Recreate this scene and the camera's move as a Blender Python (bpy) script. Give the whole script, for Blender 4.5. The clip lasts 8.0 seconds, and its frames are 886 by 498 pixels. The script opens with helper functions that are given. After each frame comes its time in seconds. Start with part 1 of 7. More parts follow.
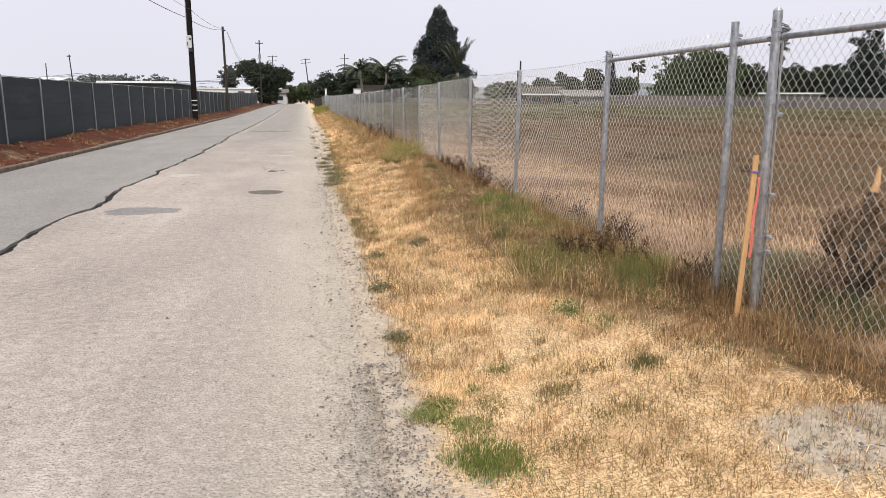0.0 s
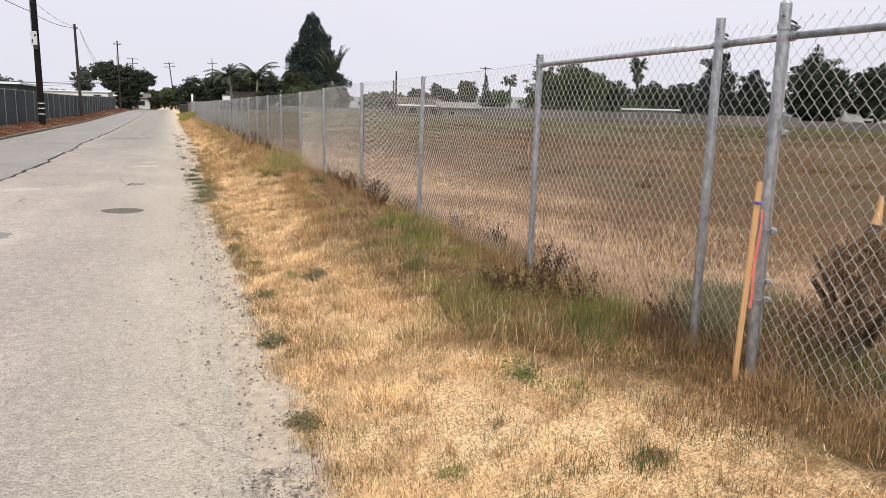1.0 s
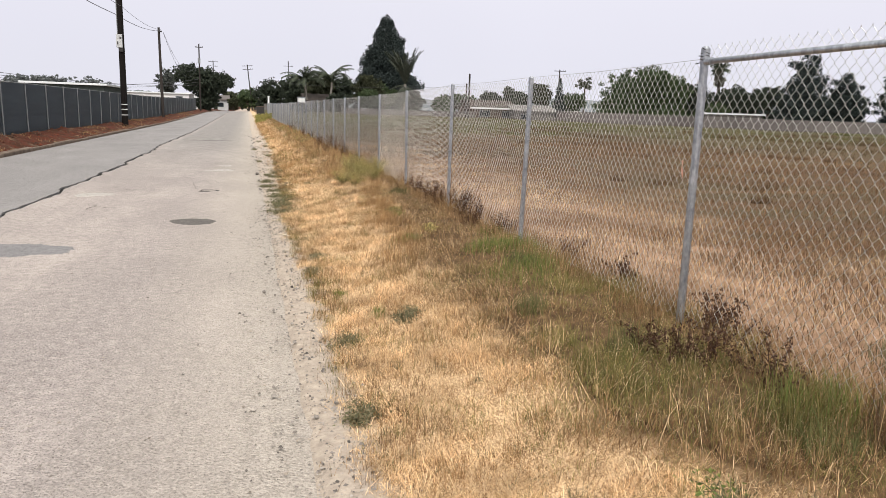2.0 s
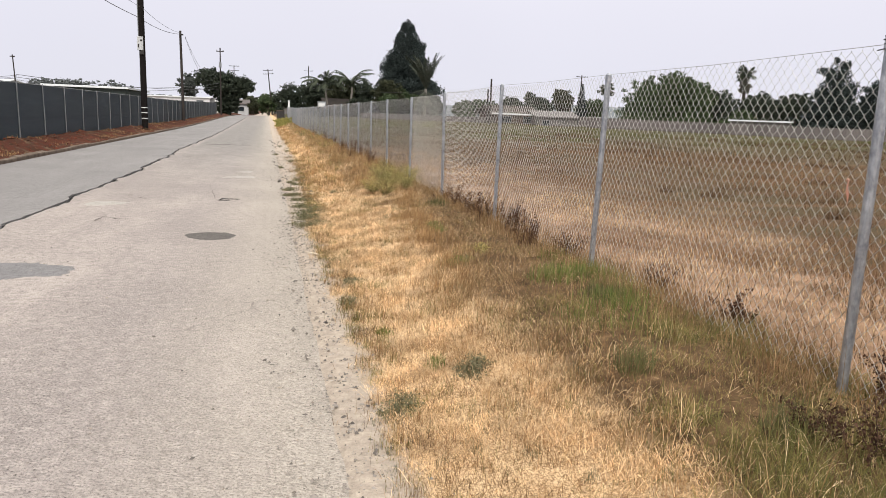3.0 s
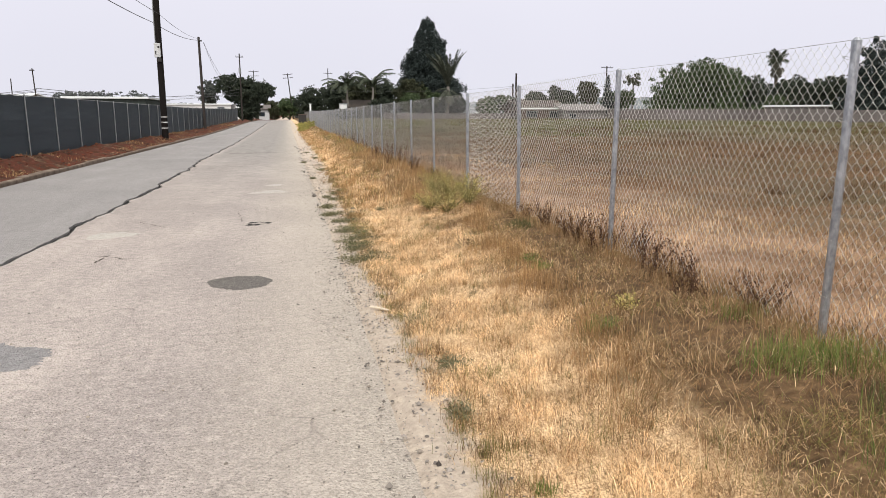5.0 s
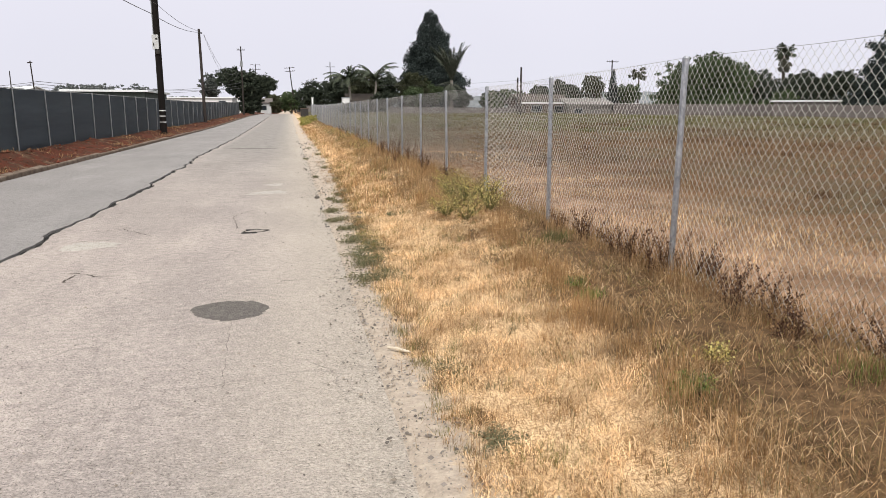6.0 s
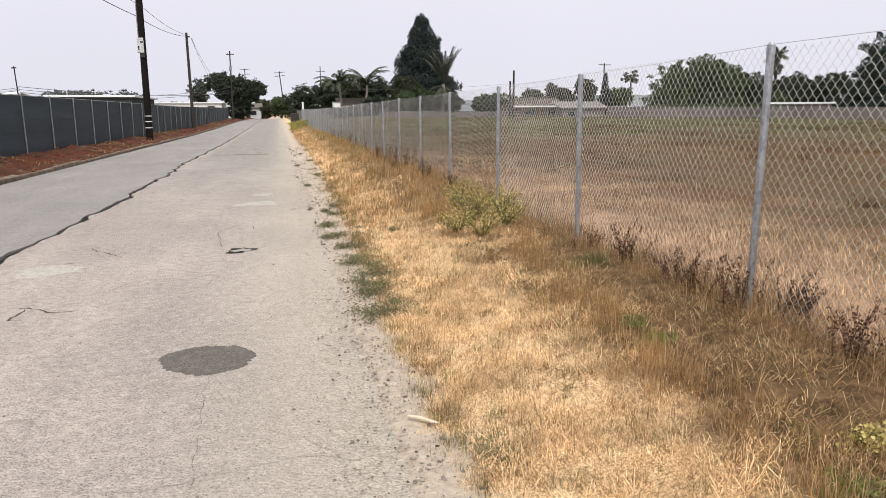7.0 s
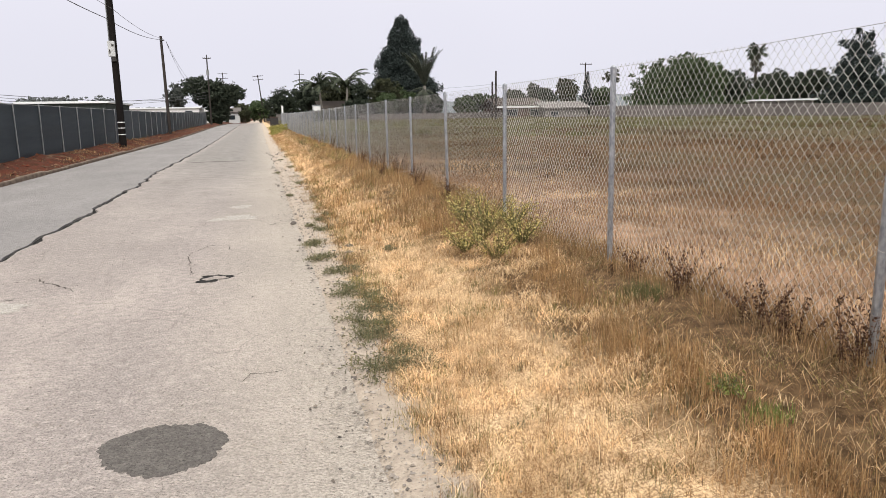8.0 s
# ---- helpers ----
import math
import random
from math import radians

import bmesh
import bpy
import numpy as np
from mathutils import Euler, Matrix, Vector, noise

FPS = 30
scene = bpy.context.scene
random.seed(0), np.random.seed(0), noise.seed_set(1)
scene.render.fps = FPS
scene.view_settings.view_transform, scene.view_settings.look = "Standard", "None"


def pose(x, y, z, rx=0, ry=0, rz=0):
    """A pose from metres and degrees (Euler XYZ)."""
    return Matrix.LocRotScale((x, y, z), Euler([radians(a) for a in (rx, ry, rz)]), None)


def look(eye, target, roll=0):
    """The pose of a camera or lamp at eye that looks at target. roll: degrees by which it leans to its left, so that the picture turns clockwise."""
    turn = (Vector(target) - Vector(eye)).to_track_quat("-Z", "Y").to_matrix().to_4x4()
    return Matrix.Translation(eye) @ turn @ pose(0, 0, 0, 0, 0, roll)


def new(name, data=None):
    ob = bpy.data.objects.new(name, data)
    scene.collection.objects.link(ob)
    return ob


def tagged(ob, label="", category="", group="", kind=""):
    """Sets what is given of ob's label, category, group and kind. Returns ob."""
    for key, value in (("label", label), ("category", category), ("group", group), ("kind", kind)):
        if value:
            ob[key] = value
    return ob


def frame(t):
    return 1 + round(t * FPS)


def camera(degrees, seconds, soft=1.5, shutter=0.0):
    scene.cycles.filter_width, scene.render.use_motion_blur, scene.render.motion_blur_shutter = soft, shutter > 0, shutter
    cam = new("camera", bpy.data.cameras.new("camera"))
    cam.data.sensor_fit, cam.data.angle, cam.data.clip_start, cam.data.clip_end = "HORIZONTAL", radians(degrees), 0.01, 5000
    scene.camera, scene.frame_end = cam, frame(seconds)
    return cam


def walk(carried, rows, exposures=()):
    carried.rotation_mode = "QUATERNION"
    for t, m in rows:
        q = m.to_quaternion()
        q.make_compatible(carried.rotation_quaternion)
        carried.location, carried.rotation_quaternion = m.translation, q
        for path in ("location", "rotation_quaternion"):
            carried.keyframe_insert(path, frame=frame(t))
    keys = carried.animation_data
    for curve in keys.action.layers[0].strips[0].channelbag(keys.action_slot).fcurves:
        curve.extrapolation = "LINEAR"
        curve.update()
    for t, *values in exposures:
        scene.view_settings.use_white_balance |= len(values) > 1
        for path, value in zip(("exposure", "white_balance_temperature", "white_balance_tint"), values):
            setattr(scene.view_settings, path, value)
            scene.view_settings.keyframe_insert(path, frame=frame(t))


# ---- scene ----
cam = camera(63.3, 8.0, 0.8)
PATH = [
    (0, (0.117, -1.499, 1.7), (0.481, 0.425, 1.294), 0.3),
    (0.5, (0.094, -0.83, 1.697), (0.576, 1.078, 1.34), 1.0),
    (0.8, (0.095, -0.462, 1.669), (0.707, 1.41, 1.323), 1.5),
    (1, (0.109, -0.227, 1.676), (0.806, 1.61, 1.302), 1.5),
    (1.5, (0.121, 0.438, 1.692), (0.774, 2.288, 1.306), 1.4),
    (1.7, (0.134, 0.697, 1.701), (0.719, 2.573, 1.328), 1.6),
    (2.8, (0.148, 2.091, 1.683), (0.626, 3.997, 1.308), 2.1),
    (3, (0.077, 2.314, 1.664), (0.552, 4.223, 1.305), 2.2),
    (3.2, (0.009, 2.517, 1.661), (0.483, 4.432, 1.33), 2.4),
    (3.5, (-0.028, 2.903, 1.691), (0.431, 4.823, 1.369), 2.1),
    (4, (-0.047, 3.564, 1.665), (0.393, 5.49, 1.354), 0.9),
    (4.5, (-0.112, 4.163, 1.704), (0.32, 6.088, 1.375), 0.3),
    (4.7, (-0.119, 4.417, 1.68), (0.302, 6.341, 1.334), 0.1),
    (5.8, (-0.133, 5.714, 1.684), (0.271, 7.635, 1.299), -0.1),
    (6, (-0.1, 5.993, 1.698), (0.306, 7.914, 1.316), 0.1),
    (6.2, (-0.09, 6.274, 1.677), (0.31, 8.198, 1.305), -0.2),
    (6.5, (-0.123, 6.645, 1.695), (0.286, 8.566, 1.317), -0.1),
    (7, (-0.1, 7.189, 1.675), (0.33, 9.107, 1.304), -0.2),
    (7.5, (-0.084, 7.829, 1.685), (0.363, 9.744, 1.321), -0.7),
    (8, (-0.074, 8.449, 1.683), (0.403, 10.356, 1.316), -1.0),
]
walk(cam, [(t, look(eye, target, roll)) for t, eye, target, roll in PATH])

# ---- light ----
world = bpy.data.worlds.new("overcast_sky")
scene.world = world
world.use_nodes = True
wn, wl = world.node_tree.nodes, world.node_tree.links
wn.clear()
w_out = wn.new("ShaderNodeOutputWorld")
w_bg = wn.new("ShaderNodeBackground")
w_sky = wn.new("ShaderNodeTexSky")
w_sky.sky_type = "NISHITA"
w_sky.sun_disc = False
w_sky.sun_elevation = radians(54.7)
w_sky.sun_rotation = radians(188)
w_sky.air_density, w_sky.dust_density = 1.0, 3.0
w_dim = wn.new("ShaderNodeVectorMath")
w_dim.operation = "SCALE"
w_dim.inputs[3].default_value = 0.05
w_tc = wn.new("ShaderNodeTexCoord")
w_sep = wn.new("ShaderNodeSeparateXYZ")
w_ramp = wn.new("ShaderNodeValToRGB")
w_ramp.color_ramp.interpolation = "B_SPLINE"
cr = w_ramp.color_ramp.elements
cr[0].position, cr[0].color = 0.0, (0.838, 0.838, 0.93, 1)
cr[1].position, cr[1].color = 1.0, (3.7, 3.65, 3.65, 1)
for pos_, col_ in ((0.10, (0.838, 0.83, 0.942, 1)), (0.26, (0.935, 0.915, 1.0, 1)), (0.55, (2.1, 2.07, 2.1, 1))):
    e_ = cr.new(pos_)
    e_.color = col_
w_cloud = wn.new("ShaderNodeTexNoise")
w_cloud.inputs["Scale"].default_value = 2.2
w_cloud.inputs["Detail"].default_value = 3.0
w_cmap = wn.new("ShaderNodeMapRange")
w_cmap.inputs[3].default_value, w_cmap.inputs[4].default_value = 0.95, 1.05
w_mul = wn.new("ShaderNodeVectorMath")
w_mul.operation = "SCALE"
w_mix = wn.new("ShaderNodeMix")
w_mix.data_type = "RGBA"
w_mix.inputs[0].default_value = 0.06
wl.new(w_tc.outputs["Generated"], w_sep.inputs[0])
wl.new(w_sep.outputs[2], w_ramp.inputs[0])
wl.new(w_tc.outputs["Generated"], w_cloud.inputs["Vector"])
wl.new(w_cloud.outputs[0], w_cmap.inputs[0])
wl.new(w_ramp.outputs[0], w_mul.inputs[0])
wl.new(w_cmap.outputs[0], w_mul.inputs[3])
wl.new(w_sky.outputs[0], w_dim.inputs[0])
wl.new(w_mul.outputs[0], w_mix.inputs[6])
wl.new(w_dim.outputs[0], w_mix.inputs[7])
wl.new(w_mix.outputs[2], w_bg.inputs[0])
wl.new(w_bg.outputs[0], w_out.inputs[0])
w_bg.inputs[1].default_value = 1.0

sun_data = bpy.data.lights.new("sun", "SUN")
sun_data.energy, sun_data.angle, sun_data.color = 4.6, radians(40), (1.0, 0.945, 0.87)
sun = new("sun", sun_data)
sun.matrix_world = look((0, 0, 60), (6, 42, 0))

# ---- small tools ----
R = np.random.default_rng(7)


def np_mesh(name, verts, faces_list, mats=(), mat_idx=None, smooth=False):
    """One mesh from vertex rows and blocks of equal-sided faces."""
    me = bpy.data.meshes.new(name)
    verts = np.asarray(verts, dtype=np.float32)
    me.vertices.add(len(verts))
    me.vertices.foreach_set("co", verts.ravel())
    blocks = [np.asarray(f, dtype=np.int32) for f in faces_list if len(f)]
    loops = np.concatenate([b.ravel() for b in blocks])
    starts, at = [], 0
    for b in blocks:
        starts.append(at + np.arange(len(b), dtype=np.int32) * b.shape[1])
        at += b.size
    starts = np.concatenate(starts).astype(np.int32)
    me.loops.add(len(loops))
    me.loops.foreach_set("vertex_index", loops)
    me.polygons.add(len(starts))
    me.polygons.foreach_set("loop_start", starts)
    for m in mats:
        me.materials.append(m)
    if mat_idx is not None:
        me.polygons.foreach_set("material_index", np.asarray(mat_idx, dtype=np.int32))
    me.polygons.foreach_set("use_smooth", np.full(len(starts), smooth, dtype=bool))
    me.update(calc_edges=True)
    me.validate()
    return me


TABLES = {}


def vnoise(x, y, scale, seed=0):
    """Smooth value noise, 0 to 1, on arrays."""
    if seed not in TABLES:
        TABLES[seed] = np.random.default_rng(1000 + seed).random((128, 128))
    T = TABLES[seed]
    u, v = np.asarray(x, float) / scale, np.asarray(y, float) / scale
    i, j = np.floor(u).astype(int), np.floor(v).astype(int)
    fu, fv = u - i, v - j
    fu, fv = fu * fu * (3 - 2 * fu), fv * fv * (3 - 2 * fv)
    a, b = T[i % 128, j % 128], T[(i + 1) % 128, j % 128]
    c, d = T[i % 128, (j + 1) % 128], T[(i + 1) % 128, (j + 1) % 128]
    return (a * (1 - fu) + b * fu) * (1 - fv) + (c * (1 - fu) + d * fu) * fv


def sstep(a, b, x):
    t = np.clip((np.asarray(x, float) - a) / (b - a), 0, 1)
    return t * t * (3 - 2 * t)


def bm_mesh(name, bm, material, smooth=False):
    me = bpy.data.meshes.new(name)
    bm.to_mesh(me)
    bm.free()
    if material:
        me.materials.append(material)
    if smooth:
        me.polygons.foreach_set("use_smooth", np.ones(len(me.polygons), dtype=bool))
    return me


def part(name, data, material=None, parent=None, label="", smooth=False, at=None):
    """Links a bmesh or a mesh as one object under its thing."""
    me = data if isinstance(data, bpy.types.Mesh) else bm_mesh(name, data, material, smooth)
    ob = new(name, me)
    if at is not None:
        ob.matrix_basis = at
    if parent is not None:
        ob.parent = parent
    if label:
        ob["label"] = label
    return ob


def thing(name, label, category, group="", kind="", at=None):
    ob = new(name)
    ob.empty_display_size = 0.2
    if at is not None:
        ob.matrix_basis = at
    return tagged(ob, label, category, group, kind)


def box(bm, x0, x1, y0, y1, z0, z1, bevel=0.0):
    vs = [bm.verts.new((x, y, z)) for x in (x0, x1) for y in (y0, y1) for z in (z0, z1)]
    fs = [(0, 1, 3, 2), (4, 6, 7, 5), (0, 4, 5, 1), (2, 3, 7, 6), (0, 2, 6, 4), (1, 5, 7, 3)]
    faces = [bm.faces.new([vs[i] for i in f]) for f in fs]
    if bevel:
        edges = list({e for f in faces for e in f.edges})
        bmesh.ops.bevel(bm, geom=edges, offset=bevel, segments=2, affect="EDGES", profile=0.5)
    return bm


def tube_arrays(pts, radii, n=8, cap=True):
    """Vertices and faces of a tapered tube along points."""
    pts = [Vector(p) for p in pts]
    verts, quads = [], []
    for k, p in enumerate(pts):
        d = (pts[min(k + 1, len(pts) - 1)] - pts[max(k - 1, 0)]).normalized()
        a = d.orthogonal().normalized() if abs(d.z) < 0.95 else Vector((1, 0, 0))
        a = (a - d * a.dot(d)).normalized()
        b = d.cross(a)
        for s in range(n):
            t = 2 * math.pi * s / n
            verts.append(p + (a * math.cos(t) + b * math.sin(t)) * radii[k])
    for k in range(len(pts) - 1):
        for s in range(n):
            quads.append((k * n + s, k * n + (s + 1) % n, (k + 1) * n + (s + 1) % n, (k + 1) * n + s))
    return verts, quads


def tube(bm, pts, radii, n=8):
    if not hasattr(radii, "__len__"):
        radii = [radii] * len(pts)
    verts, quads = tube_arrays(pts, radii, n)
    vs = [bm.verts.new(v) for v in verts]
    for q in quads:
        bm.faces.new([vs[i] for i in q])
    bm.faces.new(vs[:n][::-1])
    bm.faces.new(vs[-n:])
    return bm


# ---- materials ----
def nodes_of(m):
    m.use_nodes = True
    nt = m.node_tree
    nt.nodes.clear()
    out = nt.nodes.new("ShaderNodeOutputMaterial")
    bsdf = nt.nodes.new("ShaderNodeBsdfPrincipled")
    nt.links.new(bsdf.outputs[0], out.inputs[0])
    return nt, bsdf, out


def ramp(nt, fac, stops):
    r = nt.nodes.new("ShaderNodeValToRGB")
    els = r.color_ramp.elements
    els[0].position, els[0].color = stops[0][0], (*stops[0][1], 1)
    els[1].position, els[1].color = stops[-1][0], (*stops[-1][1], 1)
    for p, c in stops[1:-1]:
        els.new(p).color = (*c, 1)
    nt.links.new(fac, r.inputs[0])
    return r.outputs[0]


def tex(nt, scale, detail=4.0, rough=0.6, stretch=None, coord="Object"):
    tc = nt.nodes.new("ShaderNodeTexCoord")
    n = nt.nodes.new("ShaderNodeTexNoise")
    n.inputs["Scale"].default_value = scale
    n.inputs["Detail"].default_value = detail
    n.inputs["Roughness"].default_value = rough
    if stretch:
        mp = nt.nodes.new("ShaderNodeMapping")
        mp.inputs["Scale"].default_value = stretch
        nt.links.new(tc.outputs[coord], mp.inputs[0])
        nt.links.new(mp.outputs[0], n.inputs["Vector"])
    else:
        nt.links.new(tc.outputs[coord], n.inputs["Vector"])
    return n.outputs[0]


def mixc(nt, fac, a, b, mode="MIX"):
    m = nt.nodes.new("ShaderNodeMix")
    m.data_type, m.blend_type = "RGBA", mode
    for sock, v in ((m.inputs[0], fac), (m.inputs[6], a), (m.inputs[7], b)):
        if isinstance(v, bpy.types.NodeSocket):
            nt.links.new(v, sock)
        elif isinstance(v, (int, float)):
            sock.default_value = v
        else:
            sock.default_value = (*v, 1)
    return m.outputs[2]


def mapr(nt, v, a, b, c=0.0, d=1.0):
    m = nt.nodes.new("ShaderNodeMapRange")
    for i, s in enumerate((a, b, c, d)):
        m.inputs[1 + i].default_value = s
    nt.links.new(v, m.inputs[0])
    return m.outputs[0]


def bump(nt, bsdf, height, strength, dist):
    b = nt.nodes.new("ShaderNodeBump")
    b.inputs["Strength"].default_value, b.inputs["Distance"].default_value = strength, dist
    nt.links.new(height, b.inputs["Height"])
    nt.links.new(b.outputs[0], bsdf.inputs["Normal"])


def plain(name, c1, c2, scale=6.0, rough=0.8, metal=0.0, bumps=0.2, fine=60.0, stretch=None, spread=0.0):
    """Two colours by noise at two scales, with fine relief; spread varies it object by object."""
    m = bpy.data.materials.new(name)
    nt, bsdf, _ = nodes_of(m)
    a = tex(nt, scale, 5, 0.65, stretch)
    f = tex(nt, fine, 3, 0.6, stretch)
    col = ramp(nt, a, [(0.3, c1), (0.7, c2)])
    col = mixc(nt, mapr(nt, f, 0.3, 0.7, 0.0, 0.35), col, tuple(0.6 * v for v in c1))
    if spread:
        oi = nt.nodes.new("ShaderNodeObjectInfo")
        hsv = nt.nodes.new("ShaderNodeHueSaturation")
        nt.links.new(mapr(nt, oi.outputs["Random"], 0, 1, 1 - spread, 1 + spread), hsv.inputs["Value"])
        nt.links.new(col, hsv.inputs["Color"])
        col = hsv.outputs[0]
    nt.links.new(col, bsdf.inputs["Base Color"])
    bsdf.inputs["Roughness"].default_value, bsdf.inputs["Metallic"].default_value = rough, metal
    if rough > 0.8:
        bsdf.inputs["Specular IOR Level"].default_value = 0.12
    if bumps:
        bump(nt, bsdf, f, bumps, 0.01)
    return m


def leafy(name, cols, through_light=0.3, rough=0.75, patch=0.0):
    """Leaves or blades: each island takes its own colour from a row of colours."""
    m = bpy.data.materials.new(name)
    m.use_nodes = True
    nt = m.node_tree
    nt.nodes.clear()
    out = nt.nodes.new("ShaderNodeOutputMaterial")
    geo = nt.nodes.new("ShaderNodeNewGeometry")
    col = ramp(nt, geo.outputs["Random Per Island"], [(i / (len(cols) - 1), c) for i, c in enumerate(cols)])
    if patch:
        n = tex(nt, patch, 3, 0.6)
        hsv = nt.nodes.new("ShaderNodeHueSaturation")
        nt.links.new(mapr(nt, n, 0.32, 0.68, 0.65, 1.35), hsv.inputs["Value"])
        nt.links.new(col, hsv.inputs["Color"])
        col = hsv.outputs[0]
    p = nt.nodes.new("ShaderNodeBsdfPrincipled")
    p.inputs["Roughness"].default_value = rough
    p.inputs["Specular IOR Level"].default_value = 0.25
    t = nt.nodes.new("ShaderNodeBsdfTranslucent")
    mix = nt.nodes.new("ShaderNodeMixShader")
    mix.inputs[0].default_value = through_light
    nt.links.new(col, p.inputs["Base Color"])
    nt.links.new(col, t.inputs["Color"])
    nt.links.new(p.outputs[0], mix.inputs[1])
    nt.links.new(t.outputs[0], mix.inputs[2])
    nt.links.new(mix.outputs[0], out.inputs[0])
    return m


def make_road(name, base, pale, dark, hair=0.0):
    """Worn asphalt: blotches, streaks along the lane, aggregate grain and, where hair is set, fine cracks."""
    m = bpy.data.materials.new(name)
    nt, bsdf, _ = nodes_of(m)
    big = tex(nt, 0.55, 5, 0.6, (1.0, 0.45, 1.0))
    streak = tex(nt, 1.5, 3, 0.55, (1.0, 0.035, 1.0))
    mid = tex(nt, 2.6, 6, 0.7)
    fine = tex(nt, 30.0, 6, 0.8)
    grit = nt.nodes.new("ShaderNodeTexVoronoi")
    grit.inputs["Scale"].default_value = 65.0
    tc = nt.nodes.new("ShaderNodeTexCoord")
    nt.links.new(tc.outputs["Object"], grit.inputs["Vector"])
    half = tuple(0.5 * (a + b) for a, b in zip(base, pale))
    col = ramp(nt, big, [(0.36, base), (0.5, half), (0.62, pale)])
    col = mixc(nt, mapr(nt, streak, 0.40, 0.62, 0.0, 0.45), col, base)
    col = mixc(nt, mapr(nt, mid, 0.47, 0.70, 0.0, 0.38), col, tuple(0.78 * v for v in base))
    mott = tex(nt, 13.0, 5, 0.7)
    col = mixc(nt, mapr(nt, mott, 0.50, 0.63, 0.0, 0.52), col, tuple(0.72 * v for v in base))
    col = mixc(nt, mapr(nt, mott, 0.48, 0.37, 0.0, 0.45), col, tuple(1.1 * v for v in pale))
    fine = tex(nt, 48.0, 5, 0.75)
    col = mixc(nt, mapr(nt, fine, 0.52, 0.66, 0.0, 0.62), col, dark)
    col = mixc(nt, mapr(nt, fine, 0.48, 0.36, 0.0, 0.45), col, tuple(1.22 * v for v in pale))
    col = mixc(nt, mapr(nt, grit.outputs["Distance"], 0.0, 0.22, 0.42, 0.0), col, tuple(1.12 * v for v in pale))
    pit = nt.nodes.new("ShaderNodeTexVoronoi")
    pit.inputs["Scale"].default_value = 17.0
    nt.links.new(tc.outputs["Object"], pit.inputs["Vector"])
    col = mixc(nt, mapr(nt, pit.outputs["Distance"], 0.05, 0.11, 0.85, 0.0), col, tuple(0.5 * v for v in dark))
    speck = tex(nt, 85.0, 2, 0.5)
    col = mixc(nt, mapr(nt, speck, 0.60, 0.68, 0.0, 0.7), col, tuple(0.6 * v for v in dark))
    if hair:
        sx_ = nt.nodes.new("ShaderNodeSeparateXYZ")
        nt.links.new(tc.outputs["Object"], sx_.inputs[0])
        mid_ = nt.nodes.new("ShaderNodeMath")
        mid_.operation = "ADD"
        mid_.inputs[1].default_value = 1.55
        nt.links.new(sx_.outputs[0], mid_.inputs[0])
        abs_ = nt.nodes.new("ShaderNodeMath")
        abs_.operation = "ABSOLUTE"
        nt.links.new(mid_.outputs[0], abs_.inputs[0])
        # greyer and darker farther along, strongest in the middle of the lane
        far_grey = nt.nodes.new("ShaderNodeMath")
        far_grey.operation = "MULTIPLY"
        nt.links.new(mapr(nt, abs_.outputs[0], 1.25, 1.75, 0.9, 0.25), far_grey.inputs[0])
        nt.links.new(mapr(nt, sx_.outputs[1], 15.0, 40.0, 0.0, 1.0), far_grey.inputs[1])
        col = mixc(nt, far_grey.outputs[0], col, mixc(nt, mapr(nt, mid, 0.40, 0.62), (0.265, 0.248, 0.235), (0.175, 0.165, 0.158)))
        # yellowish dust toward the crumbling edge
        edge_ = nt.nodes.new("ShaderNodeMath")
        edge_.operation = "MULTIPLY_ADD"
        nt.links.new(mid, edge_.inputs[0])
        edge_.inputs[1].default_value = 0.7
        nt.links.new(sx_.outputs[0], edge_.inputs[2])
        col = mixc(nt, mapr(nt, edge_.outputs[0], -0.6, 0.65, 0.0, 0.55), col, mixc(nt, mapr(nt, fine, 0.40, 0.62), (0.47, 0.425, 0.355), (0.30, 0.265, 0.22)))
        cell = nt.nodes.new("ShaderNodeTexVoronoi")
        cell.feature = "DISTANCE_TO_EDGE"
        cell.inputs["Scale"].default_value = 1.7
        warp = nt.nodes.new("ShaderNodeTexNoise")
        warp.inputs["Scale"].default_value = 3.0
        warp.inputs["Detail"].default_value = 4.0
        off = mixc(nt, 0.22, (0, 0, 0), (0, 0, 0))
        mixn = off.node
        nt.links.new(tc.outputs["Object"], mixn.inputs[6])
        nt.links.new(tc.outputs["Object"], warp.inputs["Vector"])
        nt.links.new(warp.outputs["Color"], mixn.inputs[7])
        nt.links.new(off, cell.inputs["Vector"])
        line = mapr(nt, cell.outputs["Distance"], 0.004, 0.016, hair, 0.0)
        gate_ = nt.nodes.new("ShaderNodeMath")
        gate_.operation = "MULTIPLY"
        nt.links.new(line, gate_.inputs[0])
        nt.links.new(mapr(nt, tex(nt, 0.45, 3, 0.6), 0.50, 0.60), gate_.inputs[1])
        col = mixc(nt, gate_.outputs[0], col, tuple(0.45 * v for v in base))
    nt.links.new(col, bsdf.inputs["Base Color"])
    bsdf.inputs["Roughness"].default_value = 0.93
    bsdf.inputs["Specular IOR Level"].default_value = 0.2
    add = nt.nodes.new("ShaderNodeMath")
    add.operation = "ADD"
    nt.links.new(fine, add.inputs[0])
    nt.links.new(grit.outputs["Distance"], add.inputs[1])
    bump(nt, bsdf, add.outputs[0], 0.8, 0.014)
    return m


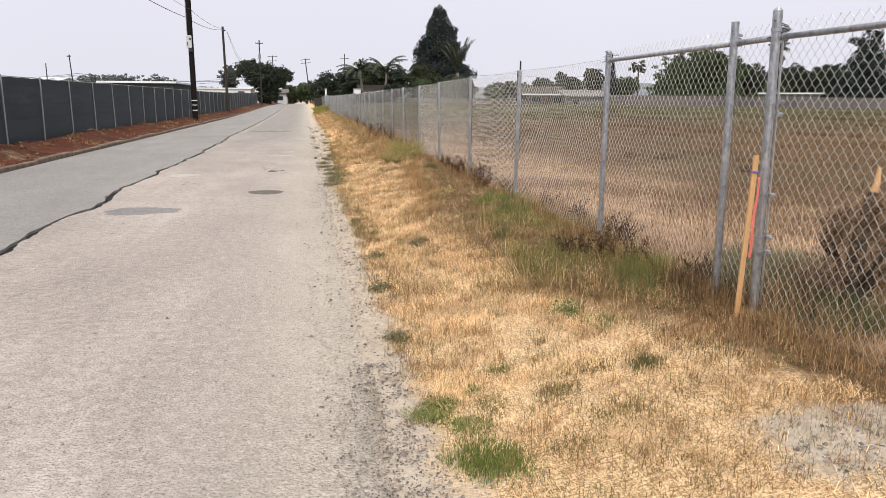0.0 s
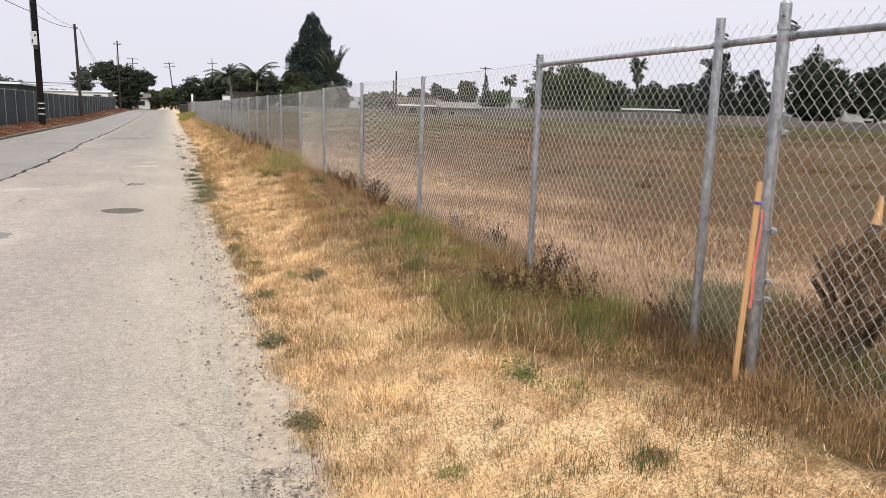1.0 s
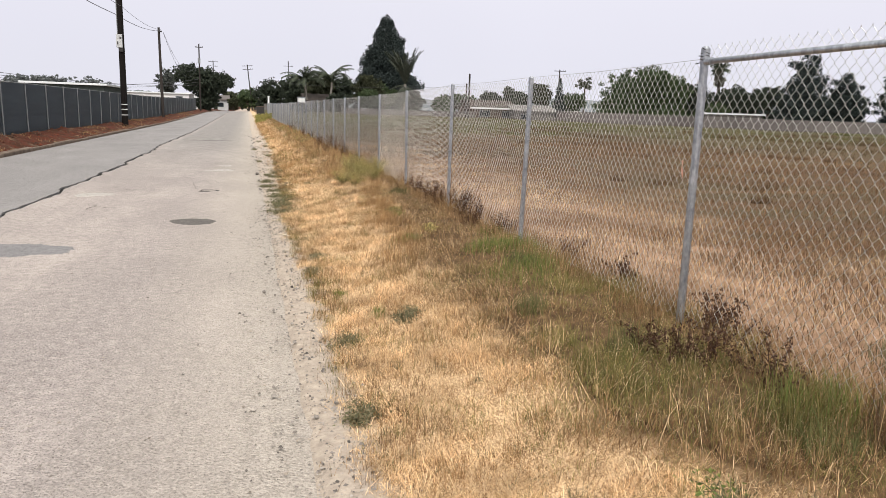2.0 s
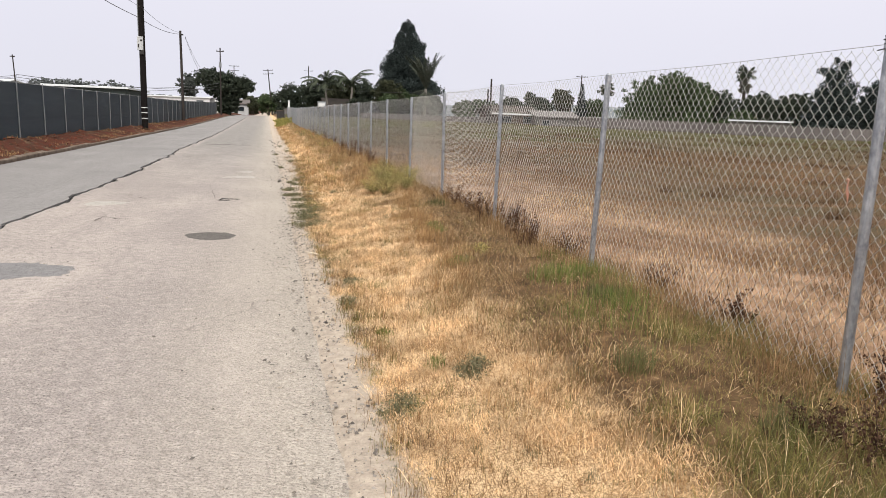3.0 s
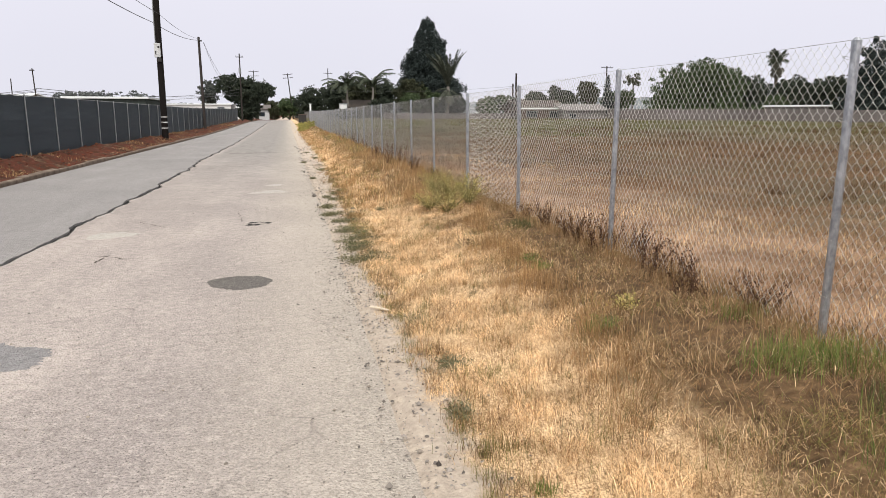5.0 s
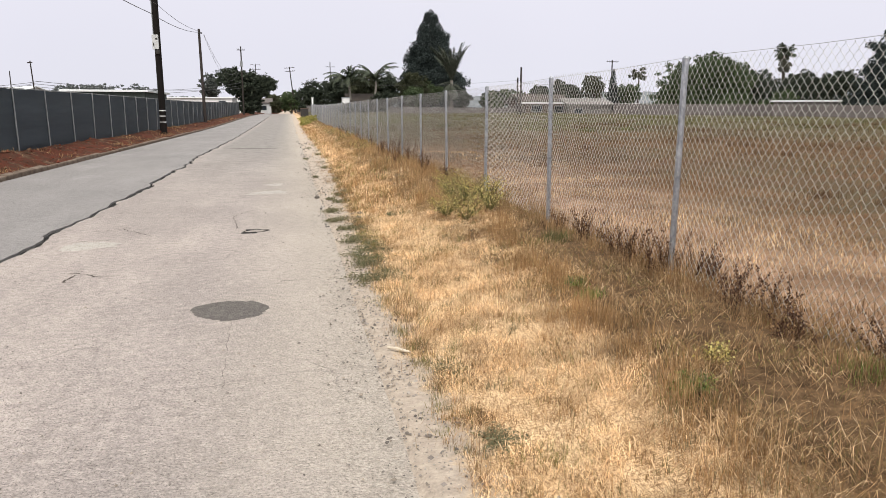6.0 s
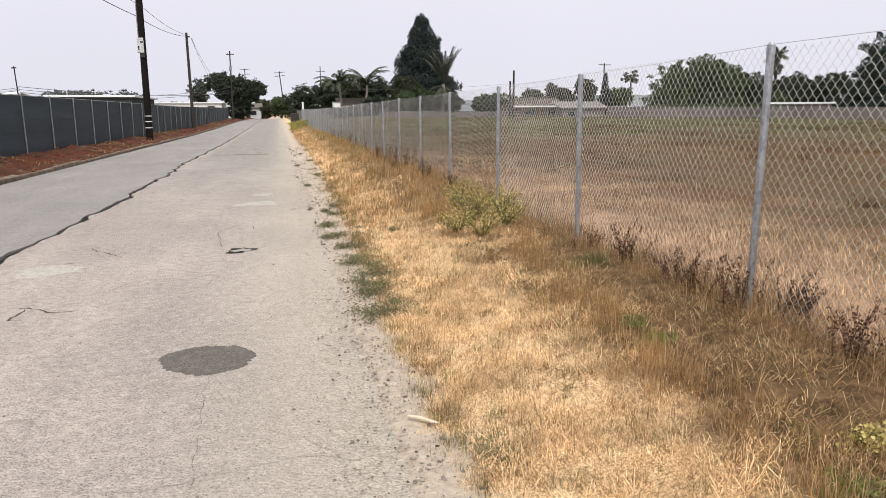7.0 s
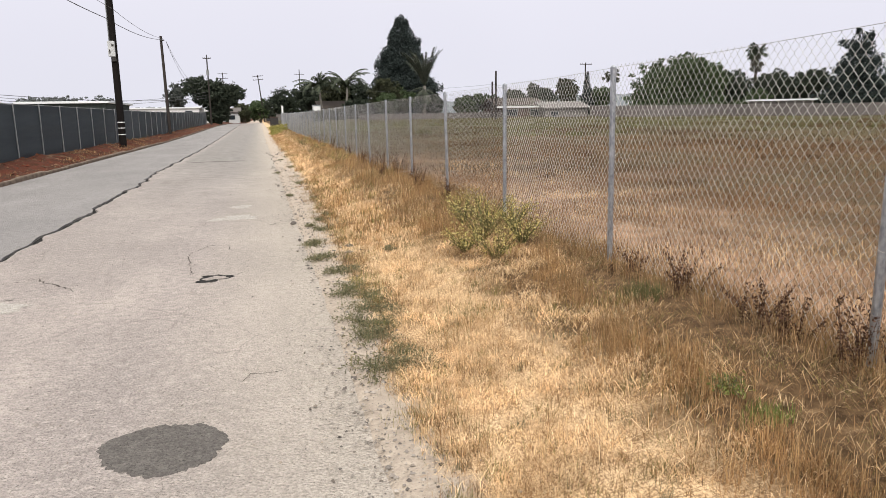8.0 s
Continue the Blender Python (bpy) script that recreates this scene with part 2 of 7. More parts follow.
def make_ground(name, stops, scale, second, fine_dark, bumps=0.6, stretch=None):
    m = bpy.data.materials.new(name)
    nt, bsdf, _ = nodes_of(m)
    a = tex(nt, scale, 6, 0.65, stretch)
    b = tex(nt, scale * 7.3, 4, 0.65, stretch)
    f = tex(nt, 55.0, 3, 0.7)
    col = ramp(nt, a, stops)
    col = mixc(nt, mapr(nt, b, 0.45, 0.68, 0.0, 0.6), col, second)
    col = mixc(nt, mapr(nt, f, 0.5, 0.7, 0.0, 0.5), col, fine_dark)
    nt.links.new(col, bsdf.inputs["Base Color"])
    bsdf.inputs["Roughness"].default_value = 0.95
    bsdf.inputs["Specular IOR Level"].default_value = 0.1
    bump(nt, bsdf, f, bumps, 0.02)
    return m


M_road = make_road("worn_asphalt", (0.288, 0.254, 0.240), (0.450, 0.396, 0.366), (0.118, 0.101, 0.094), 0.38)
M_lane = make_road("smooth_asphalt", (0.218, 0.207, 0.206), (0.292, 0.277, 0.272), (0.14, 0.132, 0.13))
M_gap = plain("dark_joint", (0.012, 0.012, 0.012), (0.034, 0.032, 0.031), 5, 0.95)
M_crack = plain("crack_dirt", (0.045, 0.038, 0.034), (0.12, 0.10, 0.088), 9, 0.95)
M_patch = make_road("asphalt_patch", (0.112, 0.102, 0.095), (0.172, 0.157, 0.146), (0.05, 0.045, 0.042))
M_pale = make_road("pale_patch", (0.37, 0.345, 0.32), (0.46, 0.43, 0.395), (0.22, 0.2, 0.18))
M_patch2 = make_road("grey_patch", (0.168, 0.164, 0.170), (0.245, 0.236, 0.238), (0.10, 0.096, 0.095))
M_kerb = plain("weathered_concrete", (0.075, 0.05, 0.037), (0.23, 0.185, 0.15), 2.2, 0.92, 0, 0.5, 24)
M_straw_soil = make_ground("straw_soil", [(0.3, (0.60, 0.42, 0.24)), (0.5, (0.765, 0.55, 0.335)), (0.7, (0.85, 0.65, 0.42))], 1.1,
                           (0.44, 0.285, 0.15), (0.24, 0.145, 0.075), 1.0)
nt_ = M_straw_soil.node_tree
bs_ = next(n for n in nt_.nodes if n.type == "BSDF_PRINCIPLED")
old_ = bs_.inputs["Base Color"].links[0].from_socket
# lying straw fibres, with the shadow between them painted as dark gaps
for sx_, sy_ in ((9.0, 1.1), (1.3, 8.0), (5.0, 5.0)):
    fib_ = tex(nt_, 16.0, 3, 0.6, (sx_, sy_, 1.0))
    old_ = mixc(nt_, mapr(nt_, fib_, 0.52, 0.61, 0.0, 0.72), old_, (0.20, 0.118, 0.06))
    old_ = mixc(nt_, mapr(nt_, fib_, 0.46, 0.36, 0.0, 0.45), old_, (0.78, 0.575, 0.35))
# bare grey dirt where the asphalt crumbles
tc_ = nt_.nodes.new("ShaderNodeTexCoord")
sp_ = nt_.nodes.new("ShaderNodeSeparateXYZ")
nt_.links.new(tc_.outputs["Object"], sp_.inputs[0])
ad_ = nt_.nodes.new("ShaderNodeMath")
ad_.operation = "MULTIPLY_ADD"
nt_.links.new(tex(nt_, 2.6, 4, 0.6), ad_.inputs[0])
ad_.inputs[1].default_value = 0.7
nt_.links.new(sp_.outputs[0], ad_.inputs[2])
dirt_ = ramp(nt_, tex(nt_, 14.0, 5, 0.7), [(0.3, (0.30, 0.252, 0.21)), (0.7, (0.50, 0.425, 0.35))])
thatch_ = ramp(nt_, tex(nt_, 9.0, 5, 0.7), [(0.35, (0.055, 0.034, 0.018)), (0.55, (0.13, 0.08, 0.042)), (0.72, (0.24, 0.155, 0.085))])
gate_ = nt_.nodes.new("ShaderNodeMath")
gate_.operation = "SUBTRACT"
nt_.links.new(ad_.outputs[0], gate_.inputs[0])
nt_.links.new(mapr(nt_, sp_.outputs[1], 2.4, 4.2, 0.75, 0.0), gate_.inputs[1])
verge_ = mixc(nt_, mapr(nt_, gate_.outputs[0], 2.0, 2.35), old_, thatch_)
# a patch of bare grey dirt and rubble near the gate
far_ = nt_.nodes.new("ShaderNodeVectorMath")
far_.operation = "DISTANCE"
far_.inputs[1].default_value = (2.42, 1.08, 0.2)
nt_.links.new(tc_.outputs["Object"], far_.inputs[0])
wob_ = nt_.nodes.new("ShaderNodeMath")
wob_.operation = "MULTIPLY_ADD"
nt_.links.new(tex(nt_, 5.0, 4, 0.6), wob_.inputs[0])
wob_.inputs[1].default_value = 0.5
nt_.links.new(far_.outputs["Value"], wob_.inputs[2])
verge_ = mixc(nt_, mapr(nt_, wob_.outputs[0], 0.52, 0.66, 1.0, 0.0), verge_, dirt_)
wide_ = nt_.nodes.new("ShaderNodeMath")
wide_.operation = "SUBTRACT"
nt_.links.new(ad_.outputs[0], wide_.inputs[0])
nt_.links.new(mapr(nt_, sp_.outputs[1], 14.0, 28.0, 0.0, 0.32), wide_.inputs[1])
nt_.links.new(mixc(nt_, mapr(nt_, wide_.outputs[0], 0.98, 1.20), dirt_, verge_), bs_.inputs["Base Color"])
M_field = make_ground("field_soil", [(0.30, (0.052, 0.036, 0.023)), (0.42, (0.112, 0.068, 0.040)), (0.54, (0.080, 0.062, 0.034)), (0.66, (0.170, 0.105, 0.062))], 0.2,
                      (0.085, 0.058, 0.036), (0.05, 0.034, 0.022), 0.9, (0.45, 2.0, 1.0))
nt_ = M_field.node_tree
bs_ = next(n for n in nt_.nodes if n.type == "BSDF_PRINCIPLED")
old_ = bs_.inputs["Base Color"].links[0].from_socket
tc_ = nt_.nodes.new("ShaderNodeTexCoord")
sp_ = nt_.nodes.new("ShaderNodeSeparateXYZ")
nt_.links.new(tc_.outputs["Object"], sp_.inputs[0])
ad_ = nt_.nodes.new("ShaderNodeMath")
ad_.operation = "MULTIPLY_ADD"
nt_.links.new(tex(nt_, 0.12, 4, 0.6), ad_.inputs[0])
ad_.inputs[1].default_value = 60.0
nt_.links.new(sp_.outputs[1], ad_.inputs[2])
lush_ = ramp(nt_, tex(nt_, 1.3, 5, 0.7), [(0.35, (0.05, 0.05, 0.028)), (0.65, (0.10, 0.088, 0.048))])
near_ = ramp(nt_, tex(nt_, 2.2, 5, 0.7), [(0.35, (0.18, 0.108, 0.066)), (0.65, (0.44, 0.285, 0.185))])
nw_ = nt_.nodes.new("ShaderNodeMath")
nw_.operation = "MULTIPLY_ADD"
nt_.links.new(tex(nt_, 0.5, 4, 0.6), nw_.inputs[0])
nw_.inputs[1].default_value = 9.0
nt_.links.new(sp_.outputs[0], nw_.inputs[2])
cut_ = nt_.nodes.new("ShaderNodeMath")
cut_.operation = "MULTIPLY"
nt_.links.new(mapr(nt_, nw_.outputs[0], 8.5, 12.5, 0.8, 0.0), cut_.inputs[0])
nt_.links.new(mapr(nt_, sp_.outputs[1], 20.0, 36.0, 1.0, 0.0), cut_.inputs[1])
old_ = mixc(nt_, cut_.outputs[0], old_, near_)
nt_.links.new(mixc(nt_, mapr(nt_, ad_.outputs[0], 58.0, 86.0, 0.0, 0.9), old_, lush_), bs_.inputs["Base Color"])
M_bank = make_ground("red_mulch_soil", [(0.32, (0.032, 0.017, 0.012)), (0.42, (0.062, 0.028, 0.018)), (0.50, (0.105, 0.032, 0.020)), (0.58, (0.060, 0.032, 0.021)), (0.70, (0.22, 0.145, 0.095))], 0.9,
                     (0.07, 0.03, 0.019), (0.035, 0.016, 0.011), 1.0)
M_yard = make_ground("bare_yard", [(0.3, (0.16, 0.13, 0.10)), (0.7, (0.24, 0.20, 0.16))], 0.3, (0.14, 0.115, 0.09), (0.08, 0.065, 0.05))
M_stone = plain("grey_gravel", (0.15, 0.135, 0.12), (0.33, 0.30, 0.27), 20, 0.9, 0, 0.2)
M_galv = plain("galvanised_steel", (0.22, 0.235, 0.265), (0.62, 0.64, 0.68), 24, 0.40, 0.8, 0.10, 60, (1, 1, 0.5))
M_wire = plain("galvanised_wire", (0.54, 0.53, 0.515), (0.68, 0.67, 0.65), 9, 0.42, 1.0, 0.0)
M_screen = plain("dark_privacy_screen", (0.038, 0.052, 0.066), (0.058, 0.076, 0.093), 1.2, 0.6, 0, 0.35, 26, (1, 0.25, 4.0), 0.12)
M_screenpost = plain("grey_fence_post", (0.20, 0.21, 0.22), (0.28, 0.29, 0.30), 4, 0.6, 0.3, 0.05)
M_polewood = plain("dark_creosote_wood", (0.006, 0.005, 0.005), (0.014, 0.011, 0.01), 5, 0.85, 0, 0.5, 40, (6, 6, 0.5))
M_polegrey = plain("weathered_pole_wood", (0.028, 0.024, 0.023), (0.055, 0.047, 0.043), 5, 0.9, 0, 0.5, 40, (6, 6, 0.5))
M_white = plain("white_paint", (0.68, 0.69, 0.70), (0.80, 0.80, 0.80), 3, 0.55, 0, 0.05)
M_wire_dark = plain("cable_sheath", (0.05, 0.05, 0.055), (0.08, 0.08, 0.085), 3, 0.7, 0, 0)
M_lath = plain("pale_pine_lath", (0.46, 0.25, 0.11), (0.60, 0.37, 0.18), 10, 0.75, 0, 0.3, 50, (8, 8, 0.6))
M_ribbon = plain("pink_flagging", (0.85, 0.22, 0.18), (0.95, 0.38, 0.30), 12, 0.5, 0, 0)
M_ribbonpale = plain("faded_flagging", (0.72, 0.40, 0.31), (0.82, 0.52, 0.42), 12, 0.5, 0, 0)
M_bluemark = plain("blue_tie", (0.10, 0.10, 0.42), (0.18, 0.16, 0.5), 20, 0.5, 0, 0)
M_straw = leafy("straw_blades", [(0.66, 0.445, 0.24), (0.86, 0.63, 0.375), (0.90, 0.70, 0.46), (0.48, 0.30, 0.15), (0.87, 0.655, 0.41), (0.75, 0.52, 0.29), (0.34, 0.205, 0.105), (0.86, 0.65, 0.41)], 0.3, 0.7, 3.0)
M_ochre = leafy("ochre_blades", [(0.17, 0.09, 0.038), (0.31, 0.175, 0.076), (0.45, 0.28, 0.13), (0.24, 0.13, 0.055), (0.58, 0.39, 0.20), (0.34, 0.20, 0.09)], 0.3, 0.75, 2.0)
M_brown = leafy("brown_blades", [(0.13, 0.07, 0.032), (0.24, 0.135, 0.062), (0.34, 0.205, 0.10), (0.17, 0.092, 0.042), (0.19, 0.135, 0.055), (0.44, 0.285, 0.15), (0.56, 0.38, 0.21)], 0.3, 0.75, 3.2)
M_olive = leafy("olive_blades", [(0.075, 0.085, 0.032), (0.125, 0.125, 0.05), (0.18, 0.16, 0.068), (0.09, 0.105, 0.038)], 0.3, 0.75, 0.8)
M_gold = leafy("olive_gold_blades", [(0.13, 0.12, 0.038), (0.20, 0.175, 0.058), (0.31, 0.25, 0.092), (0.10, 0.105, 0.033), (0.17, 0.165, 0.05)], 0.35, 0.75, 0.9)
M_litter = leafy("trodden_litter", [(0.085, 0.05, 0.028), (0.15, 0.092, 0.05), (0.23, 0.148, 0.082), (0.33, 0.225, 0.13), (0.11, 0.075, 0.038)], 0.2, 0.85, 1.6)
M_deadbrown = leafy("dead_brown_blades", [(0.07, 0.042, 0.024), (0.12, 0.072, 0.04), (0.19, 0.12, 0.068), (0.05, 0.03, 0.018)], 0.2, 0.85)
M_green = leafy("green_blades", [(0.07, 0.115, 0.026), (0.13, 0.175, 0.042), (0.21, 0.235, 0.065), (0.29, 0.285, 0.10)], 0.35, 0.7)
M_greygreen = leafy("grey_green_weed", [(0.0891, 0.0878, 0.054), (0.156, 0.149, 0.081), (0.238, 0.203, 0.121), (0.119, 0.121, 0.0607)], 0.25, 0.8)
M_fieldgrass = leafy("field_blades", [(0.125, 0.070, 0.039), (0.20, 0.112, 0.061), (0.12, 0.088, 0.043), (0.29, 0.168, 0.094), (0.155, 0.092, 0.050)], 0.3, 0.8, 0.25)
M_fieldfar = leafy("far_field_blades", [(0.085, 0.060, 0.034), (0.122, 0.080, 0.045), (0.086, 0.073, 0.037), (0.155, 0.098, 0.055)], 0.3, 0.85, 0.12)
M_dock = leafy("dried_dock", [(0.035, 0.018, 0.012), (0.07, 0.035, 0.022), (0.11, 0.06, 0.035)], 0.1, 0.85)
M_yellow = leafy("yellow_petals", [(0.50, 0.42, 0.12), (0.60, 0.52, 0.22), (0.42, 0.35, 0.10)], 0.3, 0.6)
M_mustard = leafy("mustard_leaves", [(0.12, 0.115, 0.042), (0.19, 0.16, 0.062), (0.27, 0.205, 0.092), (0.095, 0.09, 0.036)], 0.3, 0.75)
# needle, oak and fresh leaf colours include some greying for distance haze
M_fir = leafy("dark_needles", [(0.019, 0.027, 0.026), (0.028, 0.038, 0.036), (0.040, 0.052, 0.049)], 0.1, 0.85)
M_oak = leafy("dark_leaves", [(0.022, 0.030, 0.022), (0.034, 0.044, 0.030), (0.050, 0.060, 0.040)], 0.15, 0.8)
M_leaf = leafy("fresh_leaves", [(0.036, 0.055, 0.026), (0.052, 0.076, 0.033), (0.074, 0.100, 0.043)], 0.2, 0.7)
M_olivetree = leafy("olive_leaves", [(0.0291, 0.0344, 0.0197), (0.0498, 0.055, 0.0282), (0.0705, 0.0729, 0.0422)], 0.2, 0.75)
# leaves paled to grey-green to stand in for distance haze
M_greytree = leafy("haze_greyed_leaves", [(0.060, 0.068, 0.062), (0.080, 0.090, 0.082), (0.105, 0.115, 0.104)], 0.15, 0.9)
M_palm = leafy("palm_fronds", [(0.026, 0.036, 0.025), (0.046, 0.058, 0.036), (0.078, 0.088, 0.056)], 0.15, 0.6)
M_palmdark = leafy("dark_palm_fronds", [(0.030, 0.036, 0.028), (0.052, 0.060, 0.044), (0.085, 0.088, 0.066)], 0.1, 0.8)
M_palmdry = leafy("dry_palm_fronds", [(0.075, 0.072, 0.06), (0.128, 0.117, 0.09), (0.09, 0.0975, 0.075)], 0.1, 0.8)
M_palmtrunk = plain("grey_palm_trunk", (0.15, 0.135, 0.12), (0.27, 0.25, 0.225), 5, 0.95, 0, 0.5, 9, (1, 1, 5))
M_bark = plain("grey_bark", (0.05, 0.042, 0.034), (0.11, 0.095, 0.08), 8, 0.95, 0, 0.6, 30, (3, 3, 0.6))
M_wallwhite = plain("white_stucco", (0.62, 0.62, 0.62), (0.74, 0.74, 0.74), 1.5, 0.85, 0, 0.15)
M_walldark = plain("dark_green_siding", (0.05, 0.062, 0.058), (0.085, 0.10, 0.095), 1.5, 0.85, 0, 0.2, 30, (6, 6, 0.4))
M_walltan = plain("tan_stucco", (0.15, 0.14, 0.135), (0.205, 0.192, 0.185), 1.5, 0.9, 0, 0.2)
M_wallbrown = plain("brown_siding", (0.09, 0.065, 0.055), (0.13, 0.10, 0.085), 2, 0.9, 0, 0.3, 30, (1, 1, 8))
M_roofbrown = plain("brown_shingles", (0.055, 0.045, 0.04), (0.10, 0.085, 0.075), 4, 0.9, 0, 0.6, 18)
M_rooflight = plain("pale_metal_roof", (0.62, 0.66, 0.68), (0.76, 0.78, 0.80), 2, 0.5, 0.1, 0.1, 20, (0.2, 6, 1))
M_fascia = plain("white_fascia", (0.66, 0.66, 0.66), (0.78, 0.78, 0.78), 3, 0.6, 0, 0.05)
M_boards = plain("weathered_fence_boards", (0.095, 0.085, 0.082), (0.185, 0.166, 0.158), 3, 0.9, 0, 0.4, 14, (7, 7, 0.3), 0.14)
M_boxgrey = plain("pale_grey_enamel", (0.40, 0.41, 0.42), (0.52, 0.53, 0.54), 3, 0.6, 0.1, 0.05)
M_dark = plain("dark_metal", (0.02, 0.018, 0.017), (0.04, 0.036, 0.034), 4, 0.6, 0.3, 0.1)
M_tyre = plain("black_rubber", (0.012, 0.012, 0.012), (0.022, 0.022, 0.022), 10, 0.8, 0, 0.2)
# scrub on the hills: aerial haze is mixed into the pale grey
M_hillgrey = plain("haze_tinted_scrub", (0.12, 0.135, 0.145), (0.22, 0.235, 0.25), 0.035, 1.0, 0, 0, 0.4)
M_glass = bpy.data.materials.new("window_glass")
nt_, gl_, _o = nodes_of(M_glass)
gl_.inputs["Base Color"].default_value = (0.02, 0.025, 0.03, 1)
gl_.inputs["Roughness"].default_value = 0.06
gl_.inputs["IOR"].default_value = 1.5

# ---- lie of the land ----
CRACK = [(-40, -3.2), (7, -3.28), (9.5, -3.34), (11.9, -3.25), (13.2, -3.38), (15.5, -3.36), (17.2, -3.38), (19.4, -3.24), (22, -3.21),
         (26, -3.27), (30, -3.24), (33, -3.38), (38.5, -3.30), (49, -3.24), (70, -3.33), (200, -3.3)]
CY, CX = np.array(CRACK).T
KERB, FENCE, SCREEN = -6.77, 3.05, -8.6


def rise(y):
    return 0.45 * sstep(60, 150, y)


def crack_x(y):
    return np.interp(y, CY, CX) + 0.14 * (vnoise(y, 0 * y, 0.7, 3) - 0.5) + 0.055 * (vnoise(y, 0 * y, 0.25, 4) - 0.5)


def edge_x(y):
    return 0.53 + 0.16 * (vnoise(y, 0 * y + 3, 1.6, 5) - 0.5) + 0.07 * (vnoise(y, 0 * y, 0.35, 6) - 0.5)


def land(x, y):
    """Height of the ground sheet."""
    x, y = np.asarray(x, float), np.asarray(y, float)
    verge = 0.30 * sstep(0.7, 2.9, x) - 0.08 * sstep(0.50, 0.30, x) + 0.024 * (vnoise(x, y, 0.13, 7) - 0.5) * sstep(0.3, 0.5, x) + 0.02 * (vnoise(x, y, 0.6, 2) - 0.5) * sstep(0.3, 0.5, x)
    verge = verge + 0.035 * (vnoise(x, y, 0.5, 8) - 0.5) * sstep(0.7, 1.2, x)
    field = 0.30 - 0.06 * sstep(3.3, 7, x) + 0.0058 * np.clip(y - 10, 0, 110) * sstep(3.2, 12, x) + 0.05 * (vnoise(x, y, 2.5, 9) - 0.5)
    right = np.where(x > 3.0, field, verge)
    bank = 0.115 + 0.225 * sstep(-7.0, -8.3, x) + (0.20 * (vnoise(x, y, 0.45, 10) - 0.5) + 0.16 * (vnoise(x, y, 1.7, 11) - 0.5)) * sstep(-6.95, -7.2, x) * sstep(-8.7, -8.3, x)
    left = np.where(x > KERB - 0.09, -0.08, bank)
    far = 1.0 - sstep(150, 400, np.abs(x))
    return np.where(x > -3, right, left) * far + rise(y)


def steps(a, b, s):
    return np.arange(a, b - 1e-6, s)


gx = np.concatenate([[-2500, -900, -400, -200, -120, -70, -40, -25, -16, -12, -10], steps(-9.2, -6.95, 0.15), [KERB - 0.14, KERB - 0.06, -5, -3, -1, 0.2],
                     steps(0.26, 1.0, 0.06), steps(1.0, 3.3, 0.11), steps(3.3, 8, 0.4), [8, 9, 10, 12, 14, 17, 20, 24, 28, 34, 40, 48, 56, 66, 80, 100, 130, 200, 400, 900, 2500]])
gy = np.concatenate([[-1500, -500, -200, -90, -45, -25, -14, -8], steps(-5, 45, 0.2), steps(45, 120, 1.5), [120, 130, 140, 150, 165, 180, 200, 240, 300, 400, 600, 1000, 1800, 3500]])
GX, GY = np.meshgrid(gx, gy, indexing="ij")
gv = np.stack([GX, GY, land(GX, GY)], -1).reshape(-1, 3)
ni, nj = len(gx), len(gy)
I, J = np.meshgrid(np.arange(ni - 1), np.arange(nj - 1), indexing="ij")
q = (I * nj + J).ravel()
gf = np.stack([q, q + nj, q + nj + 1, q + 1], -1)
xm = ((gx[:-1] + gx[1:]) / 2)[I].ravel()
ym = ((gy[:-1] + gy[1:]) / 2)[J].ravel()
gm = np.select([xm < -9.2, xm < -3, xm < 3.25], [3, 2, 0], 1)
ground = part("ground", np_mesh("ground", gv, [gf], (M_straw_soil, M_field, M_bank, M_yard), gm, True))
tagged(ground, "dry straw verge, brown field and reddish soil bank", "ground", kind="structure")


def slab(name, xl, xr, ys, cols, thick, material, label, edge_drop=0.0):
    """A long paved strip between two edge lines, with real sides."""
    t = np.linspace(0, 1, cols)
    X = xl(ys)[:, None] * (1 - t) + xr(ys)[:, None] * t
    Y = np.repeat(ys[:, None], cols, 1)
    drop = np.zeros(cols)
    drop[-1] = edge_drop
    Z = rise(Y) + drop
    top = np.stack([X, Y, Z], -1).reshape(-1, 3)
    low = top.copy()
    low[:, 2] -= thick
    n, m = len(ys), cols
    a = (np.arange(n - 1)[:, None] * m + np.arange(m - 1)).ravel()
    f1 = np.stack([a, a + 1, a + m + 1, a + m], -1)
    b = np.arange(n - 1) * m
    off = n * m
    f2 = np.stack([b, b + m, b + m + off, b + off], -1)
    c = b + m - 1
    f3 = np.stack([c, c + off, c + m + off, c + m], -1)
    ob = part(name, np_mesh(name, np.concatenate([top, low]), [f1, f2, f3], (material,)))
    return tagged(ob, label, "road", kind="structure")


ry = np.concatenate([steps(-40, -6, 2.0), steps(-6, 45, 0.1), steps(45, 110, 0.5), steps(110, 178.1, 2.0)])
gapw = lambda y: np.clip(0.085 + 0.07 * (vnoise(y, 0 * y, 0.6, 21) - 0.4) + 0.06 * (vnoise(y, 0 * y, 0.13, 22) - 0.5), 0.02, 0.16)
slab("road", lambda y: crack_x(y) + gapw(y) * 0.5, edge_x, ry, 9, 0.05, M_road, "pale worn dusty asphalt lane with cracks and patches", -0.03)
slab("road", lambda y: 0 * y + KERB + 0.002, lambda y: crack_x(y) - gapw(y) * 0.5, ry, 7, 0.05, M_lane, "smooth grey asphalt lane beside the kerb")
slab("joint", lambda y: crack_x(y) - 0.2, lambda y: crack_x(y) + 0.2, ry, 3, 0.02, M_gap, "dark broken joint between two asphalt lanes").location.z = -0.036
cross = thing("cross_street", "grey asphalt side street at the lane's end", "road", kind="structure")
